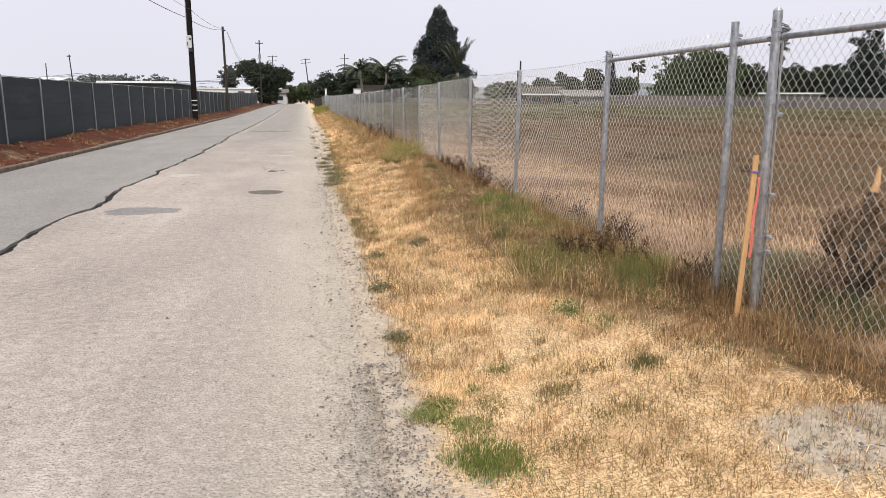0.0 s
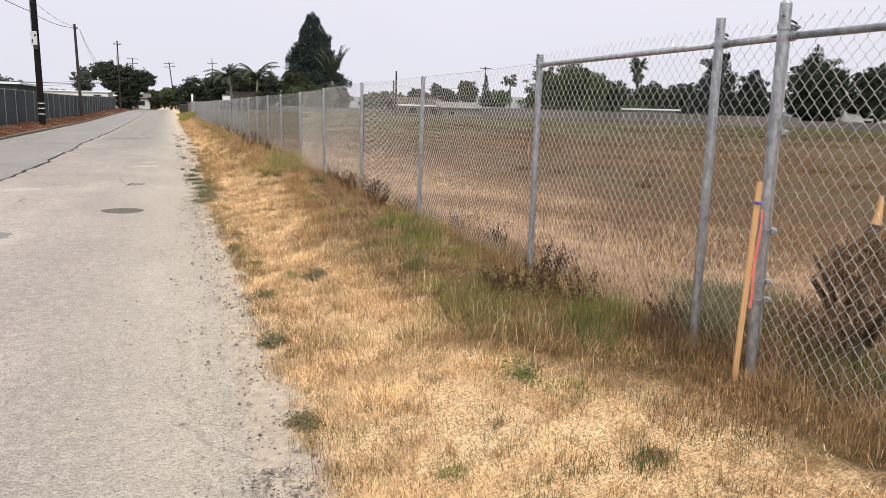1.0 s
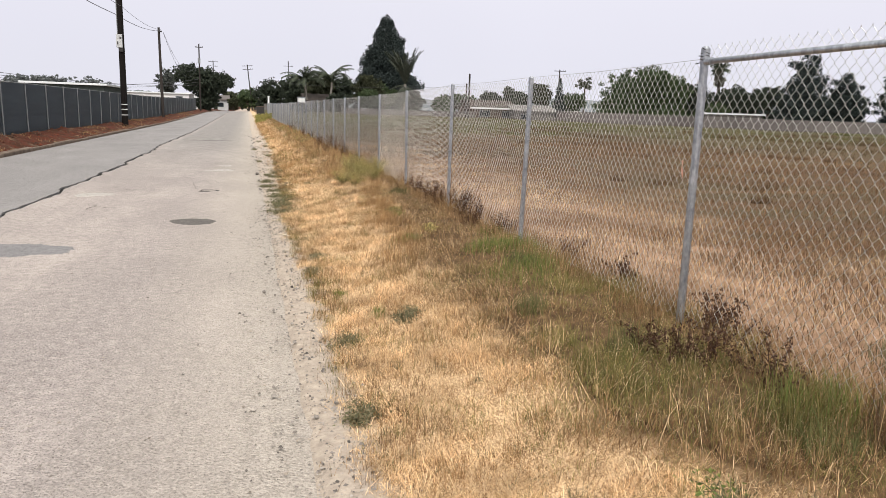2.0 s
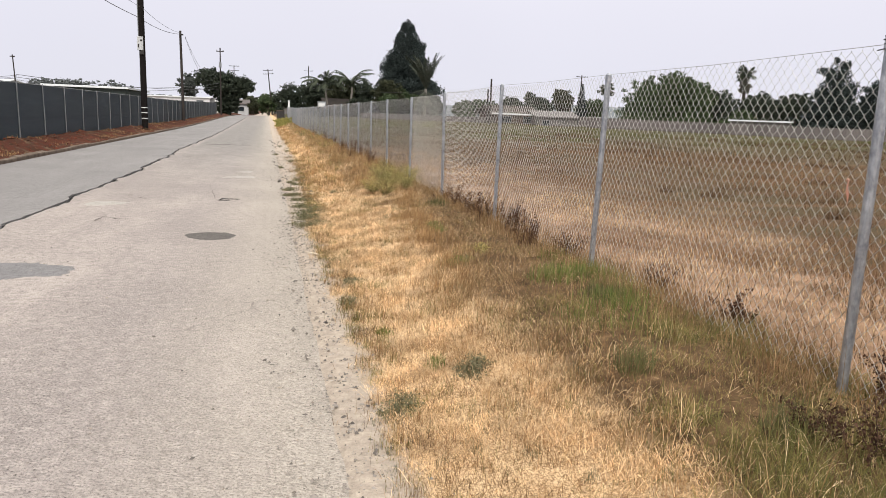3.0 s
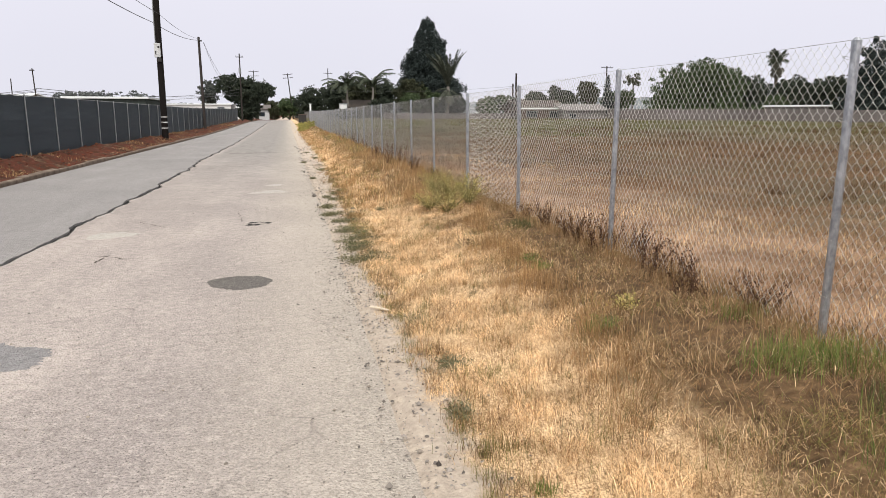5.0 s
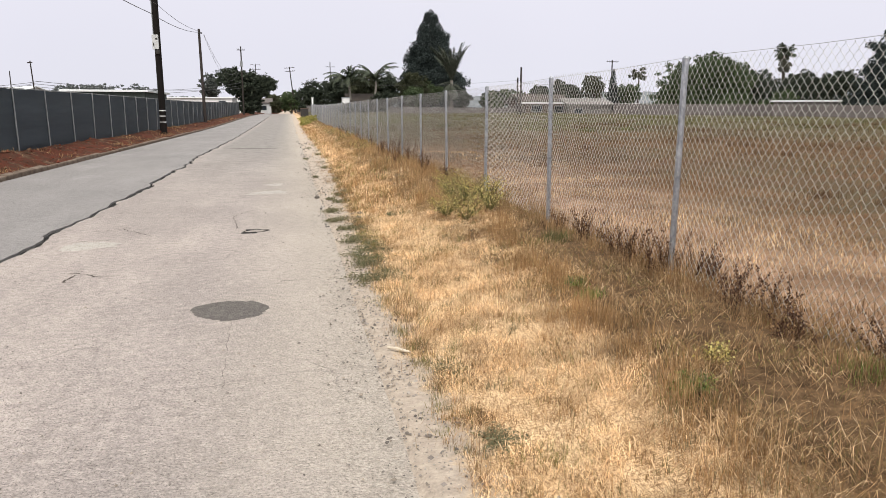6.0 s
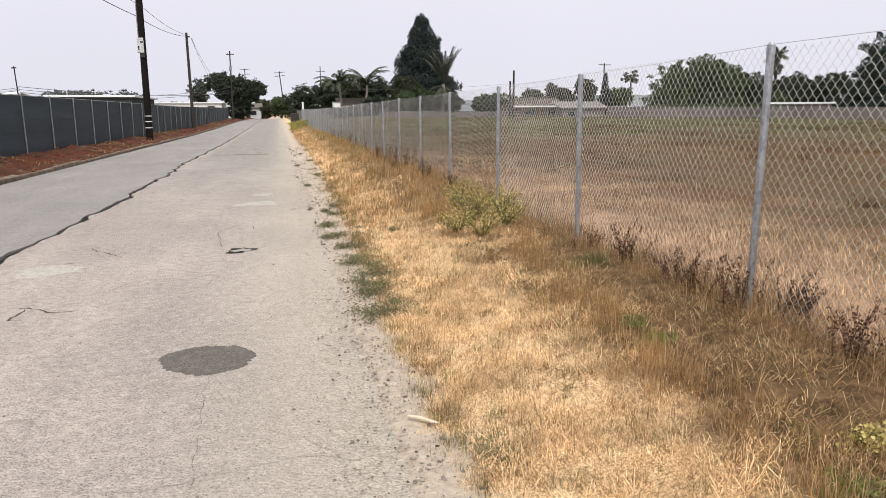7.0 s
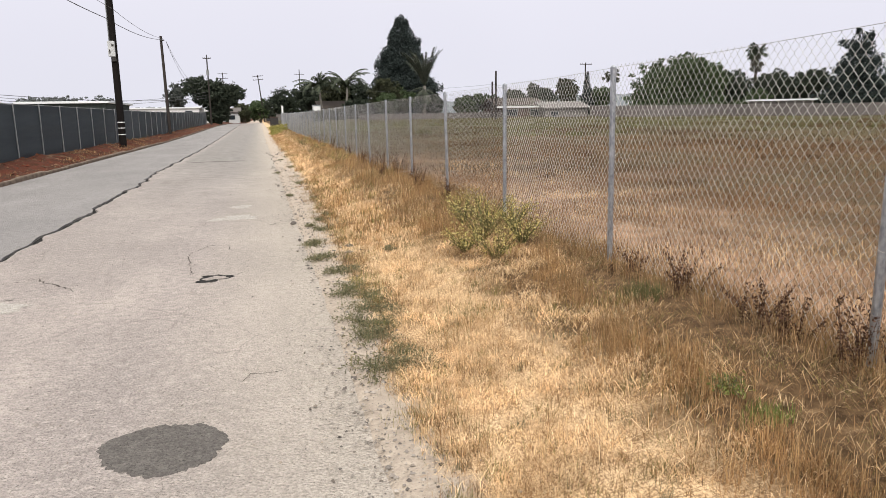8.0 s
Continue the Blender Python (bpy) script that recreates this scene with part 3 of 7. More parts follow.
bm = box(bmesh.new(), -150, 150, 178.0, 188, 0.30, 0.452)
part("carriageway", bm, M_lane, cross)

# kerb, in lengths with open joints
kerb = thing("kerb", "weathered dirty concrete kerb along the soil bank", "kerb", kind="structure")
bm = box(bmesh.new(), -0.22, 0.0, 0.006, 2.994, -0.05, 0.13, 0.035)
kerb_me = bm_mesh("kerb_stone", bm, M_kerb)
for k in range(62):
    y = -8 + 3.0 * k
    part("kerb_stone", kerb_me, None, kerb, at=pose(KERB - abs(float(R.normal(0, 0.012))), y, float(rise(y)) - 0.012 + float(R.normal(0, 0.010)), float(R.normal(0, 0.3)), float(R.normal(0, 4)), float(R.normal(0, 0.35))))


def blot(name, cx, cy, rx, ry_, material, label, seed, z=0.004, wob=0.11, n=110):
    """A thin irregular patch laid on the road."""
    g = np.random.default_rng(seed)
    ph = g.random(4) * 6.28
    bm = bmesh.new()
    ring_t, ring_b = [], []
    for k in range(n):
        a = 2 * math.pi * k / n
        r = 1 + wob * (math.sin(2 * a + ph[0]) * 0.4 + math.sin(3 * a + ph[1]) * 0.4 + math.sin(7 * a + ph[2]) * 0.25) + g.normal(0, 0.016 + wob * 0.12)
        x, y = cx + rx * r * math.cos(a), cy + ry_ * r * math.sin(a)
        ring_t.append(bm.verts.new((x, y, z)))
        ring_b.append(bm.verts.new((x * 1.0 + 0.006 * math.cos(a), y + 0.006 * math.sin(a), -0.004)))
    bm.faces.new(ring_t)
    for k in range(n):
        bm.faces.new((ring_b[k], ring_b[(k + 1) % n], ring_t[(k + 1) % n], ring_t[k]))
    return tagged(part(name, bm, material), label, "road patch", kind="structure")


blot("patch", -0.655, 12.2, 0.315, 0.30, M_patch, "round dark asphalt patch on the worn lane", 1)
blot("patch", -2.42, 10.12, 0.50, 0.42, M_patch2, "round grey asphalt patch on the worn lane", 2, wob=0.22)
blot("patch", -2.62, 15.6, 0.30, 0.30, M_pale, "pale concrete patch on the worn lane", 3, wob=0.3)
blot("patch", -0.55, 21.2, 0.36, 0.28, M_pale, "pale flat patch on the worn lane", 4, wob=0.55)
blot("patch", -0.48, 22.8, 0.20, 0.22, M_pale, "small pale patch on the worn lane", 5, wob=0.6)
blot("patch", -1.75, 38.6, 1.1, 0.22, M_patch, "dark asphalt strip patched across the lane", 9, 0.003, 0.2)
blot("patch", -0.64, 16.35, 0.17, 0.16, M_gap, "small dark pothole with broken edges", 10, 0.0035, 0.5)
blot("patch", -0.62, 16.35, 0.10, 0.09, M_road, "broken asphalt left inside a small pothole", 11, 0.006, 0.5)


def fissure(pts, w, seed):
    """A thin dark crack, as a raised-edge ribbon following points."""
    g = np.random.default_rng(seed)
    P = []
    for (x0, y0), (x1, y1) in zip(pts[:-1], pts[1:]):
        n = max(2, int(math.hypot(x1 - x0, y1 - y0) / 0.05))
        for k in range(n):
            P.append((x0 + (x1 - x0) * k / n + g.normal(0, 0.012), y0 + (y1 - y0) * k / n + g.normal(0, 0.02)))
    P.append(pts[-1])
    bm = bmesh.new()
    prev = None
    for k, (x, y) in enumerate(P):
        a, b = P[max(k - 1, 0)], P[min(k + 1, len(P) - 1)]
        d = Vector((b[0] - a[0], b[1] - a[1])).normalized()
        nrm = Vector((-d.y, d.x)) * w * (0.15 + 0.7 * g.random() ** 1.5) * min(1, k / 3 + 0.2, (len(P) - 1 - k) / 3 + 0.2)
        v = (bm.verts.new((x + nrm.x, y + nrm.y, 0.0035)), bm.verts.new((x - nrm.x, y - nrm.y, 0.0035)))
        if prev:
            bm.faces.new((prev[0], prev[1], v[1], v[0]))
        prev = v
    return tagged(part("crack", bm, M_crack), "thin dark crack in the worn asphalt", "crack", "cracks in the asphalt", "structure")


fissure([(-0.63, 11.86), (-0.60, 11.2), (-0.585, 10.7), (-0.57, 10.3)], 0.0018, 12)
fissure([(-0.31, 13.05), (-0.22, 13.2), (-0.1, 13.18), (0.01, 13.22)], 0.012, 1)
fissure([(-0.88, 16.55), (-1.03, 17.9), (-0.8, 18.5), (-0.56, 18.4), (-0.5, 17.9)], 0.008, 2)
fissure([(-0.42, 16.5), (-0.30, 16.6)], 0.015, 3)
fissure([(-2.5, 14.0), (-2.31, 13.96), (-2.1, 13.75), (-1.86, 13.78)], 0.014, 4)
fissure([(-2.33, 13.95), (-2.36, 13.6), (-2.25, 13.55)], 0.02, 5)
fissure([(-2.85, 16.7), (-2.5, 16.9), (-2.2, 16.5), (-1.95, 16.15)], 0.012, 6)
fissure([(-2.9, 15.9), (-2.7, 15.95), (-2.4, 15.95)], 0.013, 8)
fissure([(0.0, 20.1), (0.12, 20.3), (0.25, 20.25)], 0.02, 9)
fissure([(-1.0, 29.5), (-0.4, 29.7), (0.1, 29.4)], 0.03, 10)
fissure([(-0.5, 37.5), (0.1, 37.8), (0.4, 37.6)], 0.05, 11)


# ---- loose stones at the road's edge ----
def stones(name, pts, sizes, material, label, seed):
    g = np.random.default_rng(seed)
    base = np.array([[1, 0, 0], [-1, 0, 0], [0, 1, 0], [0, -1, 0], [0, 0, 0.7], [0, 0, -0.5]], float)
    f = np.array([[0, 2, 4], [2, 1, 4], [1, 3, 4], [3, 0, 4], [2, 0, 5], [1, 2, 5], [3, 1, 5], [0, 3, 5]])
    n = len(pts)
    a = g.random(n) * 6.28
    S = sizes[:, None, None] * (0.7 + 0.6 * g.random((n, 6, 1))) * base[None] * (1 + 0.5 * g.normal(0, 0.4, (n, 1, 3)))
    c, s = np.cos(a)[:, None], np.sin(a)[:, None]
    V = np.stack([S[..., 0] * c - S[..., 1] * s, S[..., 0] * s + S[..., 1] * c, S[..., 2]], -1) + pts[:, None, :]
    F = f[None] + (np.arange(n) * 6)[:, None, None]
    return tagged(part(name, np_mesh(name, V.reshape(-1, 3), [F.reshape(-1, 3)], (material,))), label, "gravel", kind="stuff")


def surface(x, y):
    """Top of whatever covers the place: road or ground."""
    return np.where((x < edge_x(y)) & (x > KERB), rise(y), land(x, y))


M_chips = leafy("gravel_chips", [(0.13, 0.115, 0.105), (0.27, 0.24, 0.215), (0.40, 0.36, 0.32), (0.08, 0.07, 0.065), (0.33, 0.28, 0.23)], 0.0, 0.9)
n = 10000
sy = np.concatenate([R.uniform(-0.5, 14, n // 2), R.uniform(10, 34, n // 2)])
sx = edge_x(sy) + R.normal(0.02, 0.18, n)
sz = np.clip(R.lognormal(-5.25, 0.45, n), 0.002, 0.022)
stones("gravel", np.stack([sx, sy, surface(sx, sy) + sz * 0.2], -1), sz, M_chips, "loose grey gravel along the crumbling asphalt edge", 31)
M_darkchips = leafy("dark_gravel_chips", [(0.07, 0.06, 0.055), (0.15, 0.13, 0.118), (0.26, 0.23, 0.205), (0.045, 0.038, 0.035)], 0.0, 0.9)
n = 4200
sy = R.uniform(0.6, 3.0, n)
sx = edge_x(sy) + R.normal(0.02, 0.14, n)
sz = np.clip(R.lognormal(-5.35, 0.4, n), 0.002, 0.012)
stones("gravel", np.stack([sx, sy, surface(sx, sy) + sz * 0.2], -1), sz, M_darkchips, "dense dark gravel at the crumbling asphalt edge", 34)
n = 900
sy = R.uniform(2.5, 26, n)
sx = edge_x(sy) + R.normal(0.06, 0.13, n)
sz = np.clip(R.lognormal(-4.75, 0.4, n), 0.004, 0.022)
stones("gravel", np.stack([sx, sy, surface(sx, sy) + sz * 0.1], -1), sz, M_darkchips, "larger dark stones along the crumbling asphalt edge", 35)
n = 260
sy = R.uniform(15, 46, n)
sx = edge_x(sy) + R.uniform(-0.25, 0.5, n)
sz = np.clip(R.lognormal(-3.9, 0.45, n), 0.008, 0.05)
stones("gravel", np.stack([sx, sy, surface(sx, sy) + sz * 0.1], -1), sz, M_darkchips, "dark broken asphalt lumps along the dusty road edge", 36)
n = 9000
sy, sx = R.uniform(0, 26, n), R.uniform(-3.2, 0.5, n)
sz = np.clip(R.lognormal(-5.7, 0.55, n), 0.0015, 0.013)
stones("gravel", np.stack([sx, sy, sz * 0.2], -1), sz, M_chips, "scattered small grit on the asphalt", 32)
n = 8000
sy = R.uniform(5, 90, n)
sx = R.uniform(-8.4, KERB + 0.06, n)
sz = np.clip(R.lognormal(-4.0, 0.55, n), 0.006, 0.08)
M_clod = leafy("soil_clods", [(0.06, 0.02, 0.012), (0.12, 0.032, 0.017), (0.17, 0.105, 0.065), (0.03, 0.014, 0.01)], 0.0, 0.95)
stones("soil_clods", np.stack([sx, sy, land(sx, sy) + sz * 0.2], -1), sz, M_clod, "crumbled red soil clods on the bank", 33)


# ---- grass ----
def blade_mesh(name, P, yaw, lean, length, width, curl, material):
    """Flat tapered blades: base pair, middle pair and tip."""
    n = len(P)
    d = np.stack([np.cos(yaw), np.sin(yaw), 0 * yaw], -1)
    side = np.stack([-np.sin(yaw + curl), np.cos(yaw + curl), 0 * yaw], -1) * (width * 0.5)[:, None]
    up = np.array([0, 0, 1.0])
    mid = P + (d * np.sin(lean * 0.6)[:, None] + up * np.cos(lean * 0.6)[:, None]) * (length * 0.55)[:, None]
    tip = mid + (d * np.sin(lean * 1.35)[:, None] + up * np.cos(lean * 1.35)[:, None]) * (length * 0.45)[:, None]
    V = np.stack([P - side, P + side, mid + side * 0.8, mid - side * 0.8, tip], 1).reshape(-1, 3)
    o = np.arange(n) * 5
    return np_mesh(name, V, [np.stack([o, o + 1, o + 2, o + 3], -1), np.stack([o + 3, o + 2, o + 4], -1)], (material,))


def grass(name, x, y, length, lean, width, material, label, z0=0.0):
    n = len(x)
    P = np.stack([x, y, surface(x, y) - 0.005 + z0], -1)
    me = blade_mesh(name, P, R.uniform(0, 2 * math.pi, n), lean, length, width, R.normal(0, 0.5, n), material)
    return tagged(part(name, me), label, "grass", kind="stuff")


def scatter(n, x0, x1, y0, y1, keep):
    x, y = R.uniform(x0, x1, n), R.uniform(y0, y1, n)
    k = R.random(n) < keep(x, y)
    return x[k], y[k]


def tall_line(y):
    """Where the mown straw gives way to standing grass."""
    y = np.asarray(y, float)
    return 1.72 + 0.50 * sstep(10.5, 16.5, y) + 0.55 * (vnoise(y, 0 * y, 1.3, 40) - 0.5) + 0.35 * (vnoise(y, 0 * y, 0.42, 68) - 0.5) + 1.5 * sstep(4.4, 2.2, y)


def straw_zone(x, y):
    return sstep(0.02, 0.26, x - edge_x(y) - 0.16 * vnoise(x, y, 0.3, 41) - 0.34 * sstep(0.35, 0.8, vnoise(0 * x, y, 1.5, 61)) - 0.36 * sstep(14, 26, y)) * (0.14 + 0.86 * sstep(0.40, 0.64, 0.6 * vnoise(x, y, 0.24, 42) + 0.4 * vnoise(x, y, 0.8, 73))) * (0.15 + 0.85 * sstep(0.12, 0.5, np.hypot(x - 2.42, y - 1.08) + 0.3 * (vnoise(x, y, 0.15, 62) - 0.5)))


# mown straw, lying and stubbly
for y0, y1, dens, wide in ((-4.0, 0.6, 350, 1.5), (0.6, 8, 6400, 1.0), (8, 18, 4300, 1.15), (18, 40, 1150, 2.0), (40, 110, 260, 4.2)):
    x, y = scatter(int(dens * 2.4 * (y1 - y0)), 0.55, 2.95, y0, y1, lambda x, y: straw_zone(x, y) * sstep(tall_line(y) + 0.5, tall_line(y) - 0.2, x) * (1 - 0.72 * sstep(4.2, 2.6, y) * sstep(0.62, 0.40, vnoise(x, y, 0.42, 94))))
    n = len(x)
    lying = R.random(n) < 0.72
    tuft = vnoise(x, y, 0.22, 43)
    lean = np.where(lying, R.uniform(1.1, 1.5, n), np.abs(R.normal(0.8, 0.4, n)))
    hgt = np.where(lying, R.uniform(0.04, 0.15, n), R.uniform(0.02, 0.10, n)) * (0.35 + 1.1 * tuft) * (1 - 0.3 * sstep(4.0, 2.5, y))
    grass("straw_grass", x, y, hgt * wide ** 0.4, lean, R.uniform(0.0015, 0.0042, n) * wide, M_straw, "short bleached straw grass, mown and flattened", 0.004)


def trodden(x, y):
    """The flattened thatch between the ridge of tall grass and the fence."""
    return (0.55 * sstep(4.0, 5.2, y) + 0.45 * sstep(6.2, 8.2, y)) * sstep(24, 17, y) * sstep(0.12, 0.36, x - tall_line(y) - 0.3 * sstep(7, 5, y)) * sstep(3.3, 2.9, x)


# standing brown grass toward the fence
for y0, y1, dens, wide in ((1.8, 9, 5600, 1.0), (9, 20, 3800, 1.15), (20, 42, 1500, 1.9), (42, 112, 260, 3.8)):
    x, y = scatter(int(dens * 2.0 * (y1 - y0)), 1.3, 3.3, y0, y1, lambda x, y: sstep(tall_line(y) - 0.3, tall_line(y) + 0.2, x) * (0.2 + 0.8 * sstep(0.3, 0.6, vnoise(x, y, 0.3, 44))))
    n = len(x)
    tuft = vnoise(x, y, 0.3, 45)
    flat = R.random(n) < trodden(x, y) * 0.93
    hgt = R.uniform(0.07, 0.27, n) * (0.3 + 1.25 * tuft) * (1 - 0.2 * sstep(2.5, 3.0, x)) * (1 - 0.35 * sstep(4.6, 3.2, y)) * (1 - 0.35 * trodden(x, y)) * (1 - 0.5 * sstep(6, 9, y) * sstep(18, 14, y))
    hgt = np.where(flat, R.uniform(0.06, 0.21, n), hgt)
    lean = np.where(flat, R.uniform(1.25, 1.52, n), np.abs(R.normal(0.62, 0.42, n)) + 0.65 * (R.random(n) < 0.2 + 0.35 * sstep(9.5, 7.5, y)))
    w = R.uniform(0.0013, 0.0031, n) * wide
    pick = R.random(n)
    olive = 0.10 + 0.45 * sstep(0.46, 0.70, vnoise(x, y, 0.9, 46)) * sstep(2.5, 3.5, y) + 0.75 * sstep(3.4, 4.6, y) * sstep(9.2, 7.0, y) * sstep(1.75, 2.2, x) * sstep(0.25, 0.5, vnoise(x, y, 0.55, 66))
    olive += 0.18 * sstep(3.4, 4.4, y) * sstep(8.0, 6.5, y) * sstep(1.8, 2.2, x)
    olive = np.where(flat, 0.10 + 0.5 * (olive - 0.1) * sstep(8.5, 7.0, y), olive)
    o, s = pick < olive, pick > np.where(flat, 0.90, 0.88)
    d_ = ~(o | s)
    l_ = d_ & flat & (R.random(n) < 0.5)
    d_ &= ~l_
    if l_.any():
        grass("trodden_grass", x[l_], y[l_], hgt[l_], lean[l_], w[l_], M_litter, "dark flattened grass trodden down beside the fence")
    grass("dry_grass", x[d_], y[d_], hgt[d_], lean[d_], w[d_], M_brown, "standing dry brown grass along the fence")
    grass("olive_grass", x[o], y[o], hgt[o], lean[o], w[o], M_gold, "half-green grass standing beside the fence")
    grass("pale_grass", x[s], y[s], hgt[s], lean[s], w[s], M_straw, "pale straw stalks among the brown grass")
# broken ridge of taller ochre tufts between the straw and the fence
for y0, y1, n_, blades, wide in ((8.0, 15, 95, 60, 1.0), (15, 27, 150, 55, 1.4), (27, 62, 200, 36, 2.8)):
    ty = R.uniform(y0, y1, n_)
    tx = tall_line(ty) + R.normal(0.02, 0.11, n_) + np.where(ty > 15, R.uniform(0, 0.9, n_) * sstep(15, 22, ty), 0.0)
    k = np.repeat(np.arange(n_), blades)
    rr, hh = np.clip(R.lognormal(-2.5, 0.45, n_), 0.04, 0.2)[k], R.uniform(0.5, 1.15, n_)[k]
    x, y = tx[k] + R.normal(0, 0.75, len(k)) * rr, ty[k] + R.normal(0, 1.1, len(k)) * rr
    n = len(x)
    grass("ochre_grass", x, y, R.uniform(0.08, 0.27, n) * hh * (1 + 0.3 * sstep(14, 20, y)), np.abs(R.normal(0.36, 0.28, n)), R.uniform(0.0014, 0.0032, n) * wide, M_ochre, "tall ochre grass tufts standing along the verge")
# brown and ochre wisps left standing in the mown straw
for mat_, n_, seed_, lab_ in ((M_ochre, 330, 54, "ochre wisps left standing in the mown straw"), (M_brown, 330, 55, "brown wisps left standing in the mown straw"), (M_gold, 150, 56, "olive wisps left standing in the mown straw")):
    g = np.random.default_rng(seed_)
    ty = 1.0 + 23 * g.random(n_) ** 1.15
    tx = edge_x(ty) + 0.25 + g.random(n_) ** 0.8 * np.clip(tall_line(ty) - edge_x(ty) - 0.1, 0.3, 2.2)
    k = np.repeat(np.arange(n_), 44)
    rr = np.clip(g.lognormal(-2.7, 0.5, n_), 0.03, 0.16)[k]
    x, y = tx[k] + g.normal(0, 0.8, len(k)) * rr, ty[k] + g.normal(0, 1.1, len(k)) * rr
    grass("straw_wisps", x, y, g.uniform(0.03, 0.15, len(k)), np.abs(g.normal(0.75, 0.42, len(k))), g.uniform(0.0012, 0.0028, len(k)), mat_, lab_)
for mat_, n_, seed_, lab_ in ((M_ochre, 260, 74, "ochre wisps along the far verge"), (M_brown, 260, 75, "brown wisps along the far verge"), (M_gold, 90, 76, "olive wisps along the far verge")):
    g = np.random.default_rng(seed_)
    ty = g.uniform(18, 85, n_)
    tx = 1.0 + 1.1 * g.random(n_)
    k = np.repeat(np.arange(n_), 26)
    rr = np.clip(g.lognormal(-1.9, 0.5, n_), 0.08, 0.4)[k]
    x, y = tx[k] + g.normal(0, 0.7, len(k)) * rr, ty[k] + g.normal(0, 1.6, len(k)) * rr
    grass("verge_wisps", x, y, g.uniform(0.06, 0.22, len(k)), np.abs(g.normal(0.5, 0.35, len(k))), g.uniform(0.005, 0.011, len(k)), mat_, lab_)
# dark strands lying in the straw
for mat_, n_, seed_, lab_ in ((M_brown, 66000, 69, "dark broken strands lying in the straw"), (M_litter, 60000, 79, "grey-brown litter lying in the straw")):
    x, y = scatter(n_, 0.75, 3.0, 0.8, 17, lambda x, y: sstep(18, 9, y) * (0.45 + 0.55 * sstep(3.5, 6.5, y)) * straw_zone(x, y) * sstep(0.42, 0.66, 0.55 * vnoise(x, y, 0.16, seed_) + 0.45 * vnoise(x, y, 0.7, seed_ + 1)) * sstep(tall_line(y) + 0.5, tall_line(y), x))
    n = len(x)
    grass("straw_litter", x, y, R.uniform(0.04, 0.14, n), R.uniform(1.0, 1.5, n), R.uniform(0.0012, 0.0026, n), mat_, lab_, 0.008)
x, y = scatter(34000, 2.78, 3.45, 1.5, 24, lambda x, y: 0.35 + 0.65 * sstep(0.35, 0.6, vnoise(x, y, 0.35, 58)))
n = len(x)
grass("fence_grass", x, y, R.uniform(0.06, 0.26, n) * (0.5 + vnoise(x, y, 0.3, 59)), np.abs(R.normal(0.5, 0.4, n)), R.uniform(0.0014, 0.0032, n), M_brown, "matted brown grass at the fence's foot")
# lone seed stalks
x, y = scatter(1500, 1.5, 3.2, 2.5, 34, lambda x, y: sstep(tall_line(y), tall_line(y) + 0.4, x) * (1 - 0.85 * sstep(8.5, 10, y) * sstep(17, 15, y)))
n = len(x)
grass("seed_stalks", x, y, R.uniform(0.25, 0.5, n), np.abs(R.normal(0.25, 0.25, n)), R.uniform(0.002, 0.0035, n), M_brown, "tall dried seed stalks in the grass")
# tufts in the straw
for mat_, n_, seed_, lab_ in ((M_brown, 800, 51, "small brown tufts in the mown straw"), (M_gold, 160, 52, "small olive tufts in the mown straw"), (M_greygreen, 330, 53, "small grey-green tufts in the mown straw")):
    g = np.random.default_rng(seed_)
    ty = g.uniform(0.5, 30, n_)
    tx = edge_x(ty) + 0.2 + g.random(n_) * np.clip(tall_line(ty) - edge_x(ty), 0.3, 2.4)
    k = np.repeat(np.arange(n_), 38)
    rr = np.clip(g.lognormal(-3.2, 0.5, n_), 0.015, 0.10)[k]
    x, y = tx[k] + g.normal(0, 1.5, len(k)) * rr, ty[k] + g.normal(0, 0.8, len(k)) * rr
    grass("grass_tufts", x, y, g.uniform(0.02, 0.095, len(k)), np.abs(g.normal(0.55, 0.4, len(k))), g.uniform(0.0015, 0.003, len(k)), mat_, lab_)
# ragged tufts where the straw meets the road
for mat_, n_, seed_, lab_ in ((M_brown, 120, 81, "ragged brown tufts along the road's edge"), (M_litter, 120, 82, "dark dead tufts along the road's edge"), (M_gold, 120, 83, "half-green tufts along the road's edge")):
    g = np.random.default_rng(seed_)
    ty = g.uniform(2.4, 26, n_)
    tx = edge_x(ty) + 0.18 + np.abs(g.normal(0, 0.16, n_)) + 0.3 * sstep(15, 26, ty)
    k = np.repeat(np.arange(n_), 48)
    rr = np.clip(g.lognormal(-3.0, 0.5, n_), 0.02, 0.12)[k]
    x, y = tx[k] + g.normal(0, 0.9, len(k)) * rr, ty[k] + g.normal(0, 1.0, len(k)) * rr
    grass("edge_tufts", x, y, g.uniform(0.03, 0.13, len(k)), np.abs(g.normal(0.55, 0.4, len(k))), g.uniform(0.0013, 0.003, len(k)), mat_, lab_)
# low mixed regrowth in the straw near the gate
for mat_, seed_, lab_ in ((M_brown, 63, "low brown regrowth in the flattened straw"), (M_gold, 64, "low olive regrowth in the flattened straw"), (M_greygreen, 65, "low grey-green regrowth in the flattened straw")):
    x, y = scatter(15000, 0.85, 3.0, 0.3, 5.0, lambda x, y: sstep(0.56, 0.74, vnoise(x, y, 0.26, seed_)) * sstep(0.7, 1.4, x))
    n = len(x)
    grass("regrowth", x, y, R.uniform(0.02, 0.075, n), np.abs(R.normal(0.95, 0.4, n)), R.uniform(0.002, 0.004, n), mat_, lab_)
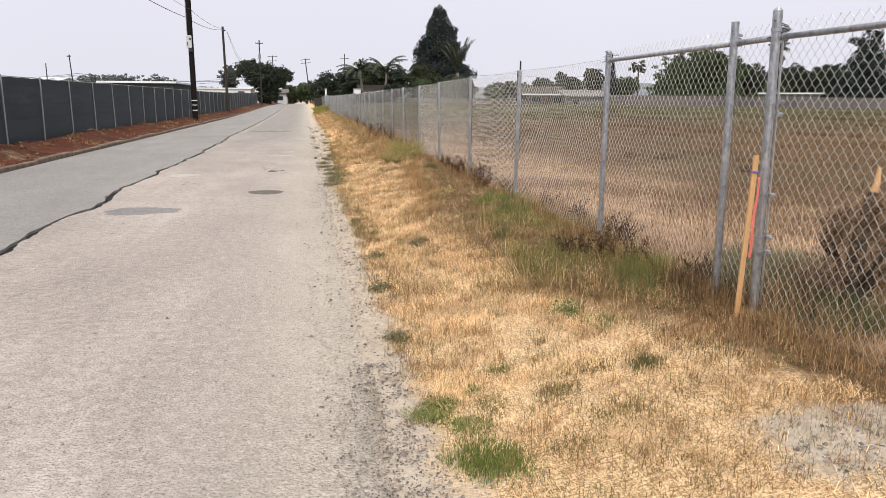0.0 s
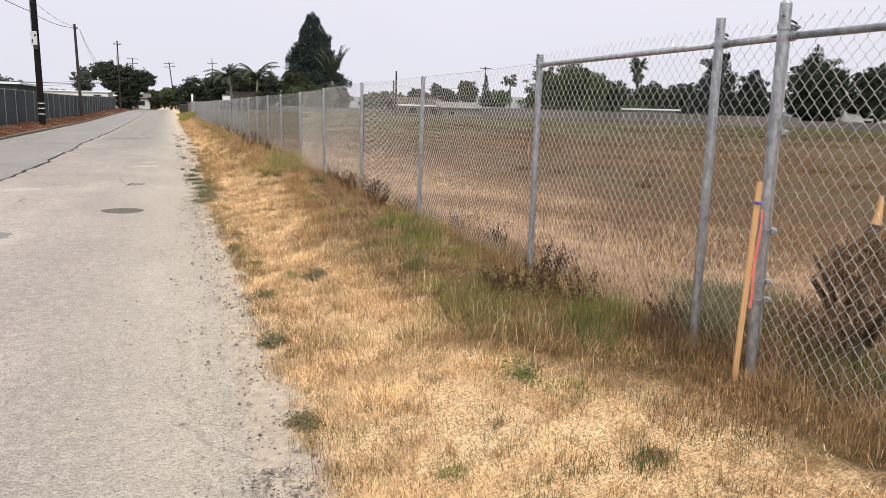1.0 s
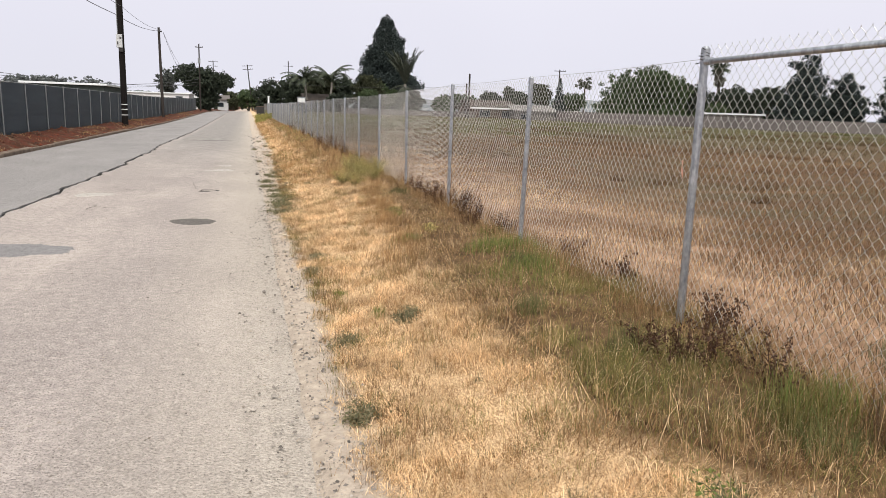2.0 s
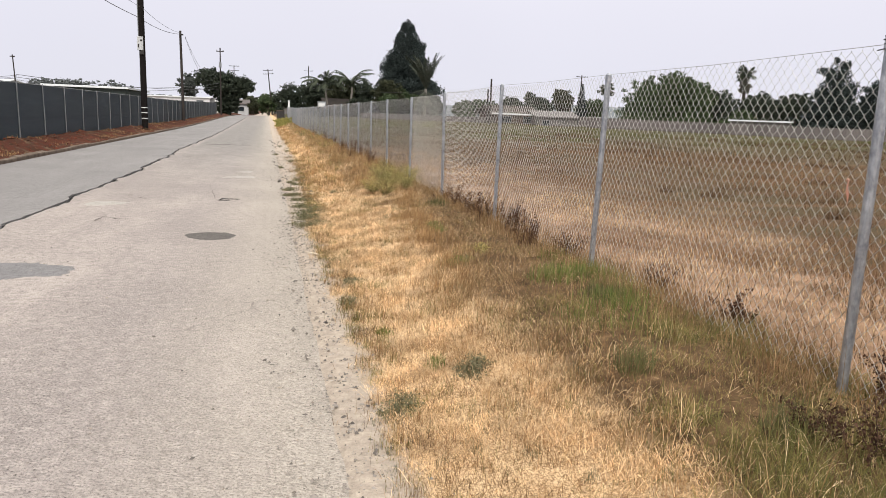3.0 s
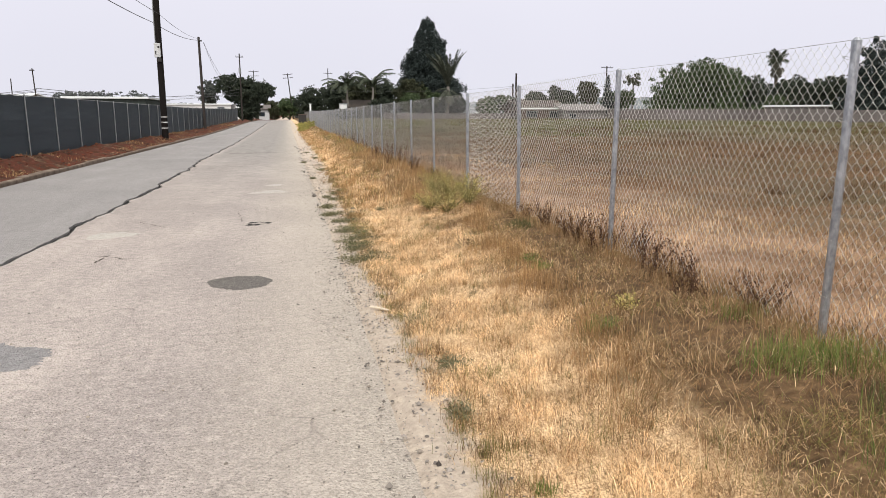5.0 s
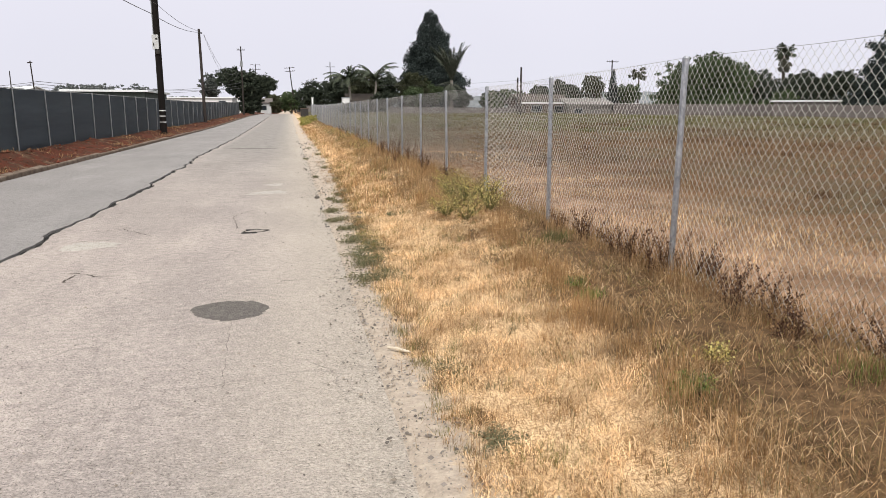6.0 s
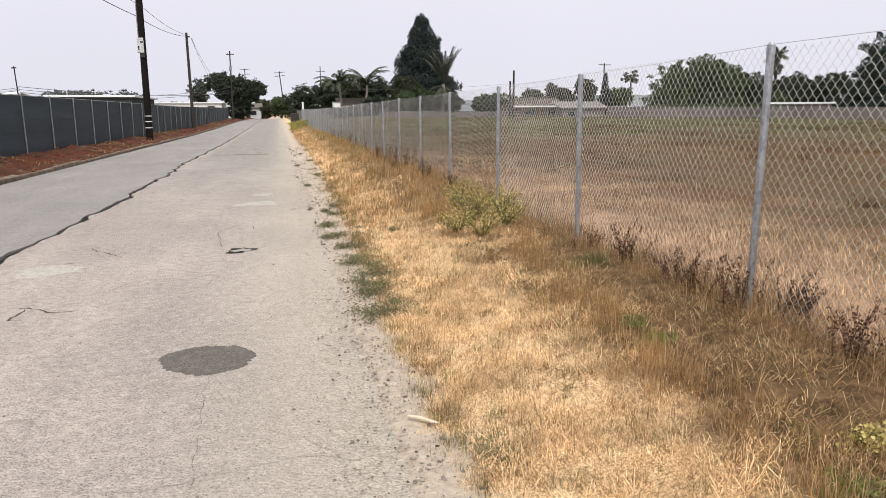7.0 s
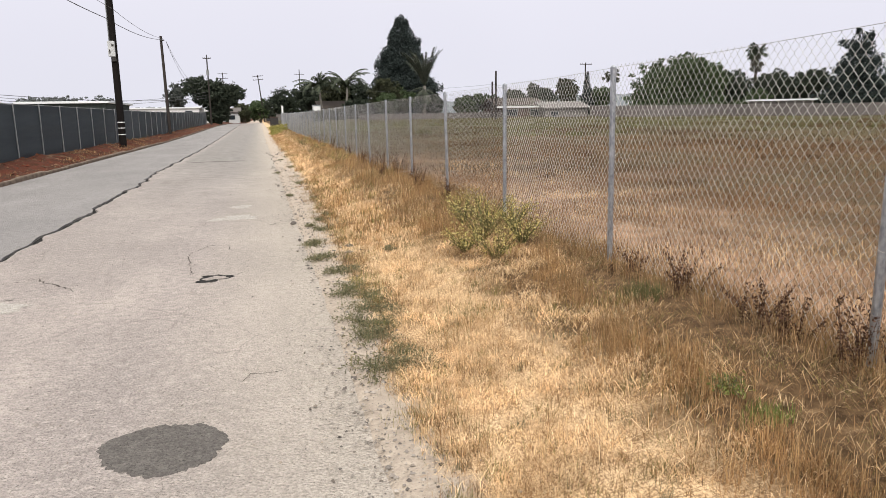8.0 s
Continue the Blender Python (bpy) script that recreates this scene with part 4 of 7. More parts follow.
# green tufts
for cx_, cy_, r_, n_, h_, mat_ in ((0.74, 2.16, 0.10, 1000, 0.042, M_green), (0.83, 2.28, 0.08, 800, 0.042, M_green), (0.92, 1.93, 0.09, 900, 0.045, M_green), (0.86, 1.98, 0.07, 300, 0.029, M_green), (0.90, 1.60, 0.13, 1700, 0.055, M_green), (0.96, 1.48, 0.12, 1200, 0.050, M_green), (1.04, 2.38, 0.05, 250, 0.04, M_green), (1.10, 2.18, 0.08, 260, 0.04, M_gold), (1.45, 2.12, 0.09, 320, 0.05, M_gold), (2.0, 2.15, 0.09, 400, 0.06, M_olive), (2.55, 2.45, 0.20, 700, 0.07, M_brown), (2.78, 2.30, 0.18, 600, 0.07, M_brown), (2.35, 2.3, 0.14, 350, 0.05, M_litter), (2.62, 2.1, 0.16, 450, 0.06, M_litter), (1.62, 1.72, 0.12, 300, 0.045, M_gold), (1.35, 1.5, 0.12, 300, 0.045, M_gold),
                                  (2.84, 3.86, 0.16, 330, 0.24, M_green), (2.8, 3.8, 0.2, 300, 0.26, M_gold), (2.6, 3.7, 0.09, 200, 0.20, M_gold), (4.1, 4.3, 0.22, 700, 0.20, M_greygreen), (4.4, 4.05, 0.22, 700, 0.18, M_greygreen), (3.6, 3.6, 0.25, 900, 0.26, M_greygreen), (3.35, 3.3, 0.2, 700, 0.30, M_greygreen), (3.3, 2.95, 0.2, 700, 0.26, M_brown), (4.0, 3.5, 0.35, 1100, 0.16, M_deadbrown), (4.5, 3.3, 0.35, 1100, 0.16, M_deadbrown), (3.6, 2.8, 0.3, 900, 0.14, M_deadbrown), (2.9, 3.0, 0.14, 200, 0.2, M_deadbrown), (2.95, 3.4, 0.14, 300, 0.24, M_deadbrown), (2.6, 3.5, 0.12, 260, 0.18, M_olive), (2.45, 5.0, 0.1, 200, 0.2, M_olive), (2.62, 8.15, 0.2, 520, 0.17, M_green), (2.88, 8.0, 0.18, 460, 0.18, M_green), (2.75, 7.3, 0.22, 420, 0.17, M_green), (2.92, 9.1, 0.14, 220, 0.12, M_green), (2.5, 6.95, 0.28, 300, 0.17, M_green), (2.2, 6.0, 0.10, 220, 0.18, M_olive), (2.7, 7.4, 0.16, 420, 0.16, M_olive),
                                  (1.15, 6.7, 0.05, 200, 0.09, M_green), (1.95, 9.35, 0.07, 260, 0.08, M_green), (2.2, 11.2, 0.09, 260, 0.09, M_green), (2.1, 3.0, 0.12, 260, 0.06, M_green), (2.65, 13.2, 0.12, 400, 0.16, M_olive),
                                  (3.4, 3.1, 0.25, 900, 0.26, M_olive), (3.5, 2.4, 0.3, 900, 0.24, M_olive), (0.95, 7.6, 0.05, 150, 0.06, M_green), (1.25, 2.6, 0.05, 150, 0.05, M_green), (1.75, 2.3, 0.09, 220, 0.05, M_olive)):
    a, rr = R.uniform(0, 6.28, n_), r_ * np.sqrt(R.random(n_)) * (0.6 + 0.8 * R.random(n_))
    grass("green_tuft", cx_ + rr * np.cos(a) * 1.3, cy_ + rr * np.sin(a) * 1.3, h_ * R.uniform(0.4, 1.2, n_), np.abs(R.normal(0.4, 0.35, n_)) + (0.5 if h_ < 0.05 else 0.0), R.uniform(0.002, 0.005, n_), mat_, "fresh green grass tuft in the dry verge")
# low reddish and ochre stubble in broken bands across the near field
for mat_, n_, seed_, w_, lab_ in ((M_fieldgrass, 46000, 91, 1.7, "reddish-brown stubble in bands across the near field"), (M_ochre, 12000, 92, 1.4, "ochre stubble in patches of the near field"), (M_deadbrown, 15000, 93, 1.6, "dark dead stubble in patches of the near field")):
    x, y = scatter(n_, 5.5, 24, 5, 36, lambda x, y: sstep(0.46, 0.62, 0.6 * vnoise(0.35 * x, y, 1.3, seed_) + 0.4 * vnoise(x, y, 0.5, seed_ + 10)))
    n = len(x)
    far_w = 1 + 0.035 * np.maximum(y - 8, 0)
    grass("field_stubble", x, y, R.uniform(0.03, 0.12, n), np.abs(R.normal(0.8, 0.4, n)), R.uniform(0.0025, 0.005, n) * w_ * far_w, mat_, lab_)
# field: near stubble, then coarser clumps
for x0, x1, y0, y1, n_, h_, wide in ((3.15, 7.5, -1, 24, 60000, 0.16, 1.1), (7.5, 20, 0, 45, 42000, 0.15, 2.6), (3.15, 12, 24, 70, 22000, 0.17, 3.2), (12, 75, 30, 112, 30000, 0.20, 8.0), (20, 85, 6, 60, 24000, 0.18, 6.0)):
    x, y = scatter(n_, x0, x1, y0, y1, lambda x, y: 0.25 + 0.75 * sstep(0.35, 0.6, vnoise(x, y, 0.9 * wide, 47)))
    n = len(x)
    h_ = h_ * (0.45 + 1.1 * vnoise(0.4 * x, y, 2.2, 56))
    grass("field_grass", x, y, h_ * R.uniform(0.3, 1.2, n), np.abs(R.normal(0.5, 0.4, n)), R.uniform(0.0025, 0.005, n) * wide, M_fieldfar if wide > 2.7 else M_fieldgrass, "low dry brown grass across the open field")
x, y = scatter(60000, 3.1, 9.0, -1, 30, lambda x, y: sstep(9.0, 3.4, x) * sstep(0.38, 0.62, vnoise(x, y, 1.1, 48)))
n = len(x)
grass("field_straw", x, y, R.uniform(0.03, 0.13, n), np.abs(R.normal(0.7, 0.4, n)), R.uniform(0.0025, 0.0055, n), M_straw, "pale straw behind the chain-link fence")
x, y = scatter(52000, 3.3, 85, 28, 112, lambda x, y: sstep(0.36, 0.56, vnoise(x, y, 9.0, 57)) * sstep(35, 70, y))
n = len(x)
grass("field_green", x, y, R.uniform(0.06, 0.22, n), np.abs(R.normal(0.5, 0.4, n)), R.uniform(0.016, 0.034, n), M_olive, "greener low grass across the field's far part")
for n_, x0, x1, y0, y1, r_, h_, mat_, lab_ in ((26, 5, 22, 10, 32, 0.28, 0.20, M_deadbrown, "dark dead clumps in the field"), (80, 8, 60, 28, 66, 0.6, 0.24, M_deadbrown, "dark dead clumps across the field"), (90, 6, 75, 42, 104, 0.8, 0.34, M_olive, "low green weed clumps across the field")):
    g = np.random.default_rng(n_)
    cx_, cy_, cr_ = g.uniform(x0, x1, n_), g.uniform(y0, y1, n_), r_ * g.lognormal(0, 0.5, n_)
    k = np.repeat(np.arange(n_), 150)
    x, y = cx_[k] + g.normal(0, 0.9, len(k)) * cr_[k], cy_[k] + g.normal(0, 0.4, len(k)) * cr_[k]
    k = x > 3.4
    grass("field_clumps", x[k], y[k], h_ * g.uniform(0.4, 1.2, k.sum()), np.abs(g.normal(0.5, 0.4, k.sum())), g.uniform(0.02, 0.05, k.sum()) * r_, mat_, lab_)
# dead grass on the soil bank
x, y = scatter(18000, -8.4, KERB - 0.25, 8, 110, lambda x, y: sstep(0.58, 0.75, vnoise(x, y, 1.4, 49)))
n = len(x)
grass("bank_grass", x, y, R.uniform(0.04, 0.16, n), np.abs(R.normal(0.7, 0.5, n)), R.uniform(0.008, 0.016, n), M_brown, "sparse dead grass on the soil bank")


# ---- chain-link fence ----
def chain_mesh(length, z0, z1, d, r, knuckle=True, tall=1.18):
    """Interlocked zigzag wires in the plane x = 0, from y = 0 to length, as three-sided tubes with rounded bends."""
    cols = int(round(length / (d / 2)))
    v = tall * d / 2
    rows = int(round((z1 - z0) / v))
    h = length / cols
    tri = np.array([[math.cos(a), math.sin(a)] for a in (0.5, 0.5 + 2.094, 0.5 + 4.189)]) * r
    V, F, at = [], [], 0
    j = np.arange(rows + 1)
    for i in range(cols):
        right = (i + j) % 2
        yy = (i + right) * h + np.where(right == 1, 0.6, -0.6) * r
        zz = z1 - (rows - j) * v
        xx = np.where((i + j) % 4 < 2, r * 0.9, -r * 0.9)
        if knuckle:
            e = 0.11 * d / 2
            yy, xx = np.repeat(yy, 2), np.repeat(xx, 2)
            xx[1::2] *= -1
            zz = np.repeat(zz, 2) + np.tile([-e, e], rows + 1)
        m = len(yy)
        ring = np.zeros((m, 3, 3))
        ring[:, :, 0] = xx[:, None] + tri[None, :, 0]
        ring[:, :, 1] = yy[:, None] + tri[None, :, 1]
        ring[:, :, 2] = zz[:, None]
        V.append(ring.reshape(-1, 3))
        a = at + (np.arange(m - 1) * 3)[:, None] + np.arange(3)
        b = at + (np.arange(m - 1) * 3)[:, None] + (np.arange(3) + 1) % 3
        F.append(np.stack([a, b, b + 3, a + 3], -1).reshape(-1, 4))
        at += m * 3
    return np_mesh("mesh_panel", np.concatenate(V), [np.concatenate(F)], (M_wire,), None, True)


def post_mesh(r, z0, z1, cap=0.0, bands=()):
    bm = bmesh.new()
    tube(bm, [(0, 0, z0), (0, 0, z1)], r, 14)
    if cap:
        tube(bm, [(0, 0, z1 - 0.05), (0, 0, z1 + 0.012)], r * cap, 14)
        tube(bm, [(0, 0, z1 + 0.012), (0, 0, z1 + 0.03)], [r * cap, r * 0.5], 14)
    return bm_mesh("post", bm, M_galv, False)


PITCH = 3.015
FY = 5.34
fence = thing("chain_link_fence", "galvanised chain-link fence on round steel posts in dry grass", "fence")
line_post = post_mesh(0.0255, 0.0, 2.06, 1.12)
fine_panel = chain_mesh(PITCH, 0.29, 2.06, 0.0715, 0.0017)
mid_panel = chain_mesh(PITCH, 0.29, 2.06, 0.0715, 0.0012, False)
far_panel = chain_mesh(PITCH, 0.29, 2.06, 0.143, 0.0021, False)
POST_Y = [FY] + [8.46 + PITCH * k for k in range(36)]
POST_DZ = [0.03, 0.025, 0.035, 0.0, -0.02, -0.02]
first_panel = chain_mesh(POST_Y[1] - FY, 0.29, 2.06, 0.0715, 0.0017)


def post_lift(k):
    return POST_DZ[k] if k < len(POST_DZ) else -0.02 + 0.012 * math.sin(k * 2.1)


for k in range(36):
    y = POST_Y[k]
    dz = float(rise(y)) + post_lift(k)
    if k:
        part("post", line_post, None, fence, at=pose(FENCE, y, dz, float(R.normal(0, 0.5)), float(R.normal(0, 0.5)), 0))
    if k < 35:
        part("mesh_panel", first_panel if k == 0 else fine_panel if k < 4 else mid_panel if k < 11 else far_panel, None, fence, at=pose(FENCE + 0.036, y, dz, 0, 0, float(R.normal(0, 0.15))))
bm = bmesh.new()
tw = []
for k in range(35):
    tw.append((FENCE + 0.036, POST_Y[k], 2.078 + float(rise(POST_Y[k])) + post_lift(k)))
    ym_ = (POST_Y[k] + POST_Y[k + 1]) / 2
    tw.append((FENCE + 0.036, ym_, 2.066 + float(rise(ym_)) + (post_lift(k) + post_lift(k + 1)) / 2))
tube(bm, tw, 0.0024, 4)
part("tension_wire", bm, M_wire, fence, "thin steel top wire")
# small wire ties on the nearest posts
tie = bmesh.new()
tube(tie, [(math.cos(t) * 0.0285, math.sin(t) * 0.0285, 0.012 * math.sin(t)) for t in np.linspace(-3.0, 3.0, 13)], 0.0022, 4)
tie_me = bm_mesh("wire_tie", tie, M_wire)
for k in range(1, 8):
    for z in (0.6, 0.95, 1.3, 1.65, 2.0):
        part("wire_tie", tie_me, None, fence, at=pose(FENCE, POST_Y[k], z))

# braced corner by the gate: three posts and a top rail
gate = thing("fence_gate", "galvanised corner posts and top rail of a fence gate", "gate")
part("post", post_mesh(0.027, 0.0, 2.155, 1.12), None, gate, at=pose(FENCE, FY, 0.0))
part("post", post_mesh(0.0265, 0.0, 2.232), None, gate, "taller steel post", at=pose(FENCE, 3.17, 0, 0.4, -0.8))
gp = part("post", post_mesh(0.0285, 0.0, 2.24, 1.04), None, gate, "thick steel gate post with clamp bands", at=pose(FENCE, 2.70, 0, 0.3, -1.0))
part("post", post_mesh(0.040, 0.0, 2.20), None, gate, at=pose(FENCE, -0.6, 0))
bm = bmesh.new()
tube(bm, [(FENCE, FY, 2.085), (FENCE - 0.0, 3.17, 2.092)], 0.0185, 12)
part("top_rail", bm, M_galv, gate, "round steel top rail", True)
bm = bmesh.new()
tube(bm, [(FENCE, 3.17, 2.092), (FENCE, 2.70, 2.096)], 0.020, 12)
part("top_rail", bm, M_galv, gate, "", True)
bm = bmesh.new()
tube(bm, [(FENCE, 2.70, 2.096), (FENCE, 1.0, 2.085), (FENCE, -0.6, 2.085)], 0.0185, 12)
part("top_rail", bm, M_galv, gate, "", True)
for y, z in ((FY - 0.03, 2.085), (3.17, 2.092), (2.70, 2.096)):
    bm = bmesh.new()
    tube(bm, [(FENCE, y - 0.05, z), (FENCE, y + 0.05, z)], 0.025, 12)
    part("rail_clamp", bm, M_galv, gate)
for z in (0.72, 0.82, 1.10, 1.62, 1.70, 2.14):
    bm = bmesh.new()
    tube(bm, [(0, 0, z - 0.014), (0, 0, z + 0.014)], 0.033, 14)
    box(bm, 0.04, 0.085, -0.012, 0.012, z - 0.013, z + 0.013)
    tube(bm, [(0.075, -0.03, z), (0.075, 0.03, z)], 0.007, 6)
    part("clamp_band", bm, M_galv, gp)
bm = bmesh.new()
tube(bm, [(0.07, 0.03, 0.35), (0.07, 0.03, 1.2), (0.075, 0.035, 2.12)], 0.008, 6)
part("tension_bar", bm, M_wire, gp)
for y0, ln in ((3.17, FY - 3.17), (2.70, 0.47), (-0.6, 3.30)):
    part("mesh_panel", chain_mesh(ln, 0.30, 2.19, 0.0715, 0.0017), None, gate, at=pose(FENCE + 0.04, y0, 0))
for y, z, s_ in ((2.70, 2.12, 1.0), (3.17, 2.10, 0.8), (FY, 2.10, 0.7)):
    bm = bmesh.new()
    for q_ in range(3):
        a = [(FENCE + 0.041 * s_ * math.cos(t), y + 0.041 * s_ * math.sin(t), z + 0.02 * q_ + 0.006 * math.sin(3 * t + q_)) for t in np.linspace(0.2 * q_, 5.6 + 0.2 * q_, 12)]
        a.append((FENCE - 0.07 * s_, y + 0.03 - 0.03 * q_, z + 0.05 * (q_ - 0.6)))
        tube(bm, a, 0.0032, 5)
    part("wire_wrap", bm, M_dark, gate, "twisted dark tie wire")
# survey stake leaning on the gate post
stake = thing("survey_stake", "leaning pale wooden survey stake with pink ribbon beside the gate post", "stake", at=pose(2.865, 2.62, 0.21, -1.0, 3.6, 12))
part("lath", box(bmesh.new(), -0.020, 0.020, -0.006, 0.006, 0.0, 1.16, 0.002), M_lath, stake)
bm = bmesh.new()
vs = []
for k in range(9):
    z = 1.02 - 0.065 * k
    vs.append((bm.verts.new((0.024 + 0.004 * math.sin(k * 1.3), -0.010 - 0.005 * math.sin(k), z)), bm.verts.new((0.045 + 0.006 * math.sin(k * 1.1 + 1), -0.013 + 0.005 * math.cos(k * 1.2), z - 0.004))))
for a, b in zip(vs[:-1], vs[1:]):
    bm.faces.new((a[0], a[1], b[1], b[0]))
bmesh.ops.solidify(bm, geom=bm.faces[:], thickness=0.0015)
part("ribbon", bm, M_ribbon, stake, "pink plastic ribbon")
bm = bmesh.new()
tube(bm, [(-0.026, -0.010, 1.055), (0.026, -0.010, 1.05), (0.026, 0.010, 1.055), (-0.026, 0.010, 1.05), (-0.026, -0.010, 1.055)], 0.006, 6)
part("tie", bm, M_bluemark, stake, "dark blue tie")
flag = thing("flagging_ribbon", "short faded salmon ribbon tied to the chain-link mesh", "ribbon", at=pose(FENCE + 0.03, 5.51, 1.42))
bm = bmesh.new()
vs = [(bm.verts.new((-0.012 - 0.004 * math.sin(k), -0.008 + 0.002 * math.sin(k * 1.3) - 0.0012 * k, -0.019 * k)), bm.verts.new((-0.012 + 0.004 * math.cos(k), 0.008 + 0.002 * math.sin(k * 0.9) - 0.0022 * k, -0.019 * k - 0.003))) for k in range(8)]
for a, b in zip(vs[:-1], vs[1:]):
    bm.faces.new((a[0], a[1], b[1], b[0]))
bmesh.ops.solidify(bm, geom=bm.faces[:], thickness=0.0015)
part("tail", bm, M_ribbonpale, flag)
part("knot", tube(bmesh.new(), [(-0.012, -0.010, 0.0), (-0.016, 0.0, 0.006), (-0.012, 0.010, 0.0)], 0.005, 6), M_ribbonpale, flag)

# ---- privacy-screened fence across the road ----
screen_fence = thing("screened_fence", "long fence covered with dark grey privacy screen on a soil bank", "fence")
SP = 3.15
bm = bmesh.new()
n = 12
rows_ = [[bm.verts.new((0.025 * math.sin(math.pi * j / n) + 0.012 * math.sin(k * 1.7), SP * j / n, 0.24 + (2.31 - 0.24) * k / 8 + (0.015 * math.sin(math.pi * j / n) if k == 0 else 0))) for j in range(n + 1)] for k in range(9)]
for k in range(8):
    for j in range(n):
        bm.faces.new((rows_[k][j], rows_[k][j + 1], rows_[k + 1][j + 1], rows_[k + 1][j]))
bmesh.ops.solidify(bm, geom=bm.faces[:], thickness=0.012)
screen_me = bm_mesh("screen", bm, M_screen)
bm = bmesh.new()
tube(bm, [(0.05, 0, -0.2), (0.05, 0, 2.37)], 0.024, 10)
spost_me = bm_mesh("post", bm, M_screenpost)
for k in range(46):
    y = 21.95 - SP * 8 + SP * k
    part("post", spost_me, None, screen_fence, at=pose(SCREEN, y, float(rise(y)), float(R.normal(0, 0.5)), float(R.normal(0, 0.4)), 0))
    if k < 45:
        part("screen", screen_me, None, screen_fence, at=pose(SCREEN, y, float(rise(y)), 0, 0, 0))
bm = bmesh.new()
tube(bm, [(SCREEN + 0.01, 22.1 - SP * 8 + SP * k, 2.33 + float(rise(22.1 - SP * 8 + SP * k))) for k in range(46)], 0.014, 6)
part("top_rail", bm, M_screenpost, screen_fence)


# ---- utility poles and lines ----
def utility_pole(x, y, z0, h, r0, r1, material, label, arms=(), lean=(0, 0), arm_yaw=0.0):
    p = thing("utility_pole", label, "utility pole", at=pose(x, y, z0, lean[0], lean[1], arm_yaw))
    bm = bmesh.new()
    tube(bm, [(0, 0, -0.3), (0, 0, h * 0.5), (0, 0, h)], [r0, (r0 + r1) / 2, r1], 14)
    part("shaft", bm, material, p)
    for az, al in arms:
        bm = box(bmesh.new(), -al / 2, al / 2, -r1 - 0.11, -r1 + 0.0, az - 0.06, az + 0.06, 0.01)
        arm = part("crossarm", bm, M_polegrey, p)
        for s in ((-0.46, -0.28, 0.28, 0.46) if al > 1 else ()):
            bm = bmesh.new()
            tube(bm, [(s * al, -r1 - 0.055, az + 0.06), (s * al, -r1 - 0.055, az + 0.13), (s * al, -r1 - 0.055, az + 0.24)], [0.03, 0.055, 0.03], 8)
            part("insulator", bm, M_screenpost, arm)
    return p


pa = utility_pole(-7.60, 53.0, 0.28, 13.5, 0.20, 0.16, M_polewood, "tall dark creosoted utility pole with white bands and a white box")
wb = part("meter_box", box(bmesh.new(), -0.26, 0.10, -0.30, -0.17, 4.88, 5.72, 0.02), M_boxgrey, pa, "pale grey metal equipment box")
part("latch", box(bmesh.new(), -0.20, -0.14, -0.325, -0.303, 5.06, 5.26, 0.005), M_dark, wb)
part("label_plate", box(bmesh.new(), -0.06, 0.06, -0.312, -0.303, 5.44, 5.54), M_dark, wb)
part("bracket", box(bmesh.new(), -0.12, 0.12, -0.26, -0.14, 4.62, 4.87, 0.02), M_dark, pa)
part("riser_pipe", tube(bmesh.new(), [(-0.20, -0.02, 5.2), (-0.205, -0.02, 9.5)], 0.03, 8), M_screenpost, pa)
for z in (0.62, 0.98, 1.30):
    part("band", tube(bmesh.new(), [(0, 0, z - 0.022), (0, 0, z + 0.022)], 0.203, 16), M_white, pa, "thin white band")
pb = utility_pole(-8.06, 80.3, 0.40, 8.75, 0.15, 0.11, M_polegrey, "bare weathered wooden utility pole on the soil bank", lean=(0, -0.7))
part("hook", box(bmesh.new(), -0.05, 0.3, -0.2, -0.12, 8.3, 8.42, 0.01), M_dark, pb)
pc = utility_pole(-7.85, 140, 0.75, 11.6, 0.14, 0.10, M_polegrey, "weathered wooden utility pole beside the dark oak", ((11.0, 1.3),))
part("transformer", tube(bmesh.new(), [(0.0, -0.35, 8.2), (0.0, -0.35, 9.1)], 0.22, 10), M_screenpost, pc)
utility_pole(-9.4, 236, 0.4, 14.6, 0.16, 0.12, M_polegrey, "distant wooden utility pole with two crossarms", ((14.3, 2.9), (13.0, 2.9)))
utility_pole(1.7, 206, 0.4, 12.3, 0.16, 0.12, M_polegrey, "leaning distant wooden utility pole with two crossarms", ((12.0, 2.6), (11.1, 2.6)), (0, -5.5))
utility_pole(12.9, 236, 0.4, 15.5, 0.16, 0.12, M_polegrey, "distant wooden utility pole with one crossarm", ((14.0, 2.8),))
utility_pole(19.5, 150, 0.8, 9.0, 0.05, 0.04, M_polegrey, "slim grey street pole among dark trees", ((7.6, 0.9),))
utility_pole(31.8, 106, 0.8, 5.3, 0.14, 0.12, M_polegrey, "short bare wooden pole behind the field")
utility_pole(31.0, 102, 0.8, 6.5, 0.15, 0.12, M_polegrey, "bare wooden pole behind the field")
utility_pole(59.9, 136, 0.8, 10.0, 0.15, 0.11, M_polegrey, "distant wooden utility pole behind the houses", ((9.7, 2.4),))
utility_pole(-27.7, 96, 0.3, 6.6, 0.08, 0.06, M_polegrey, "thin wooden pole behind the screened fence", ((6.4, 0.5),), (0, -2.5))
utility_pole(-40.2, 126, 0.3, 6.8, 0.09, 0.07, M_polegrey, "thin wooden pole beside a white building")


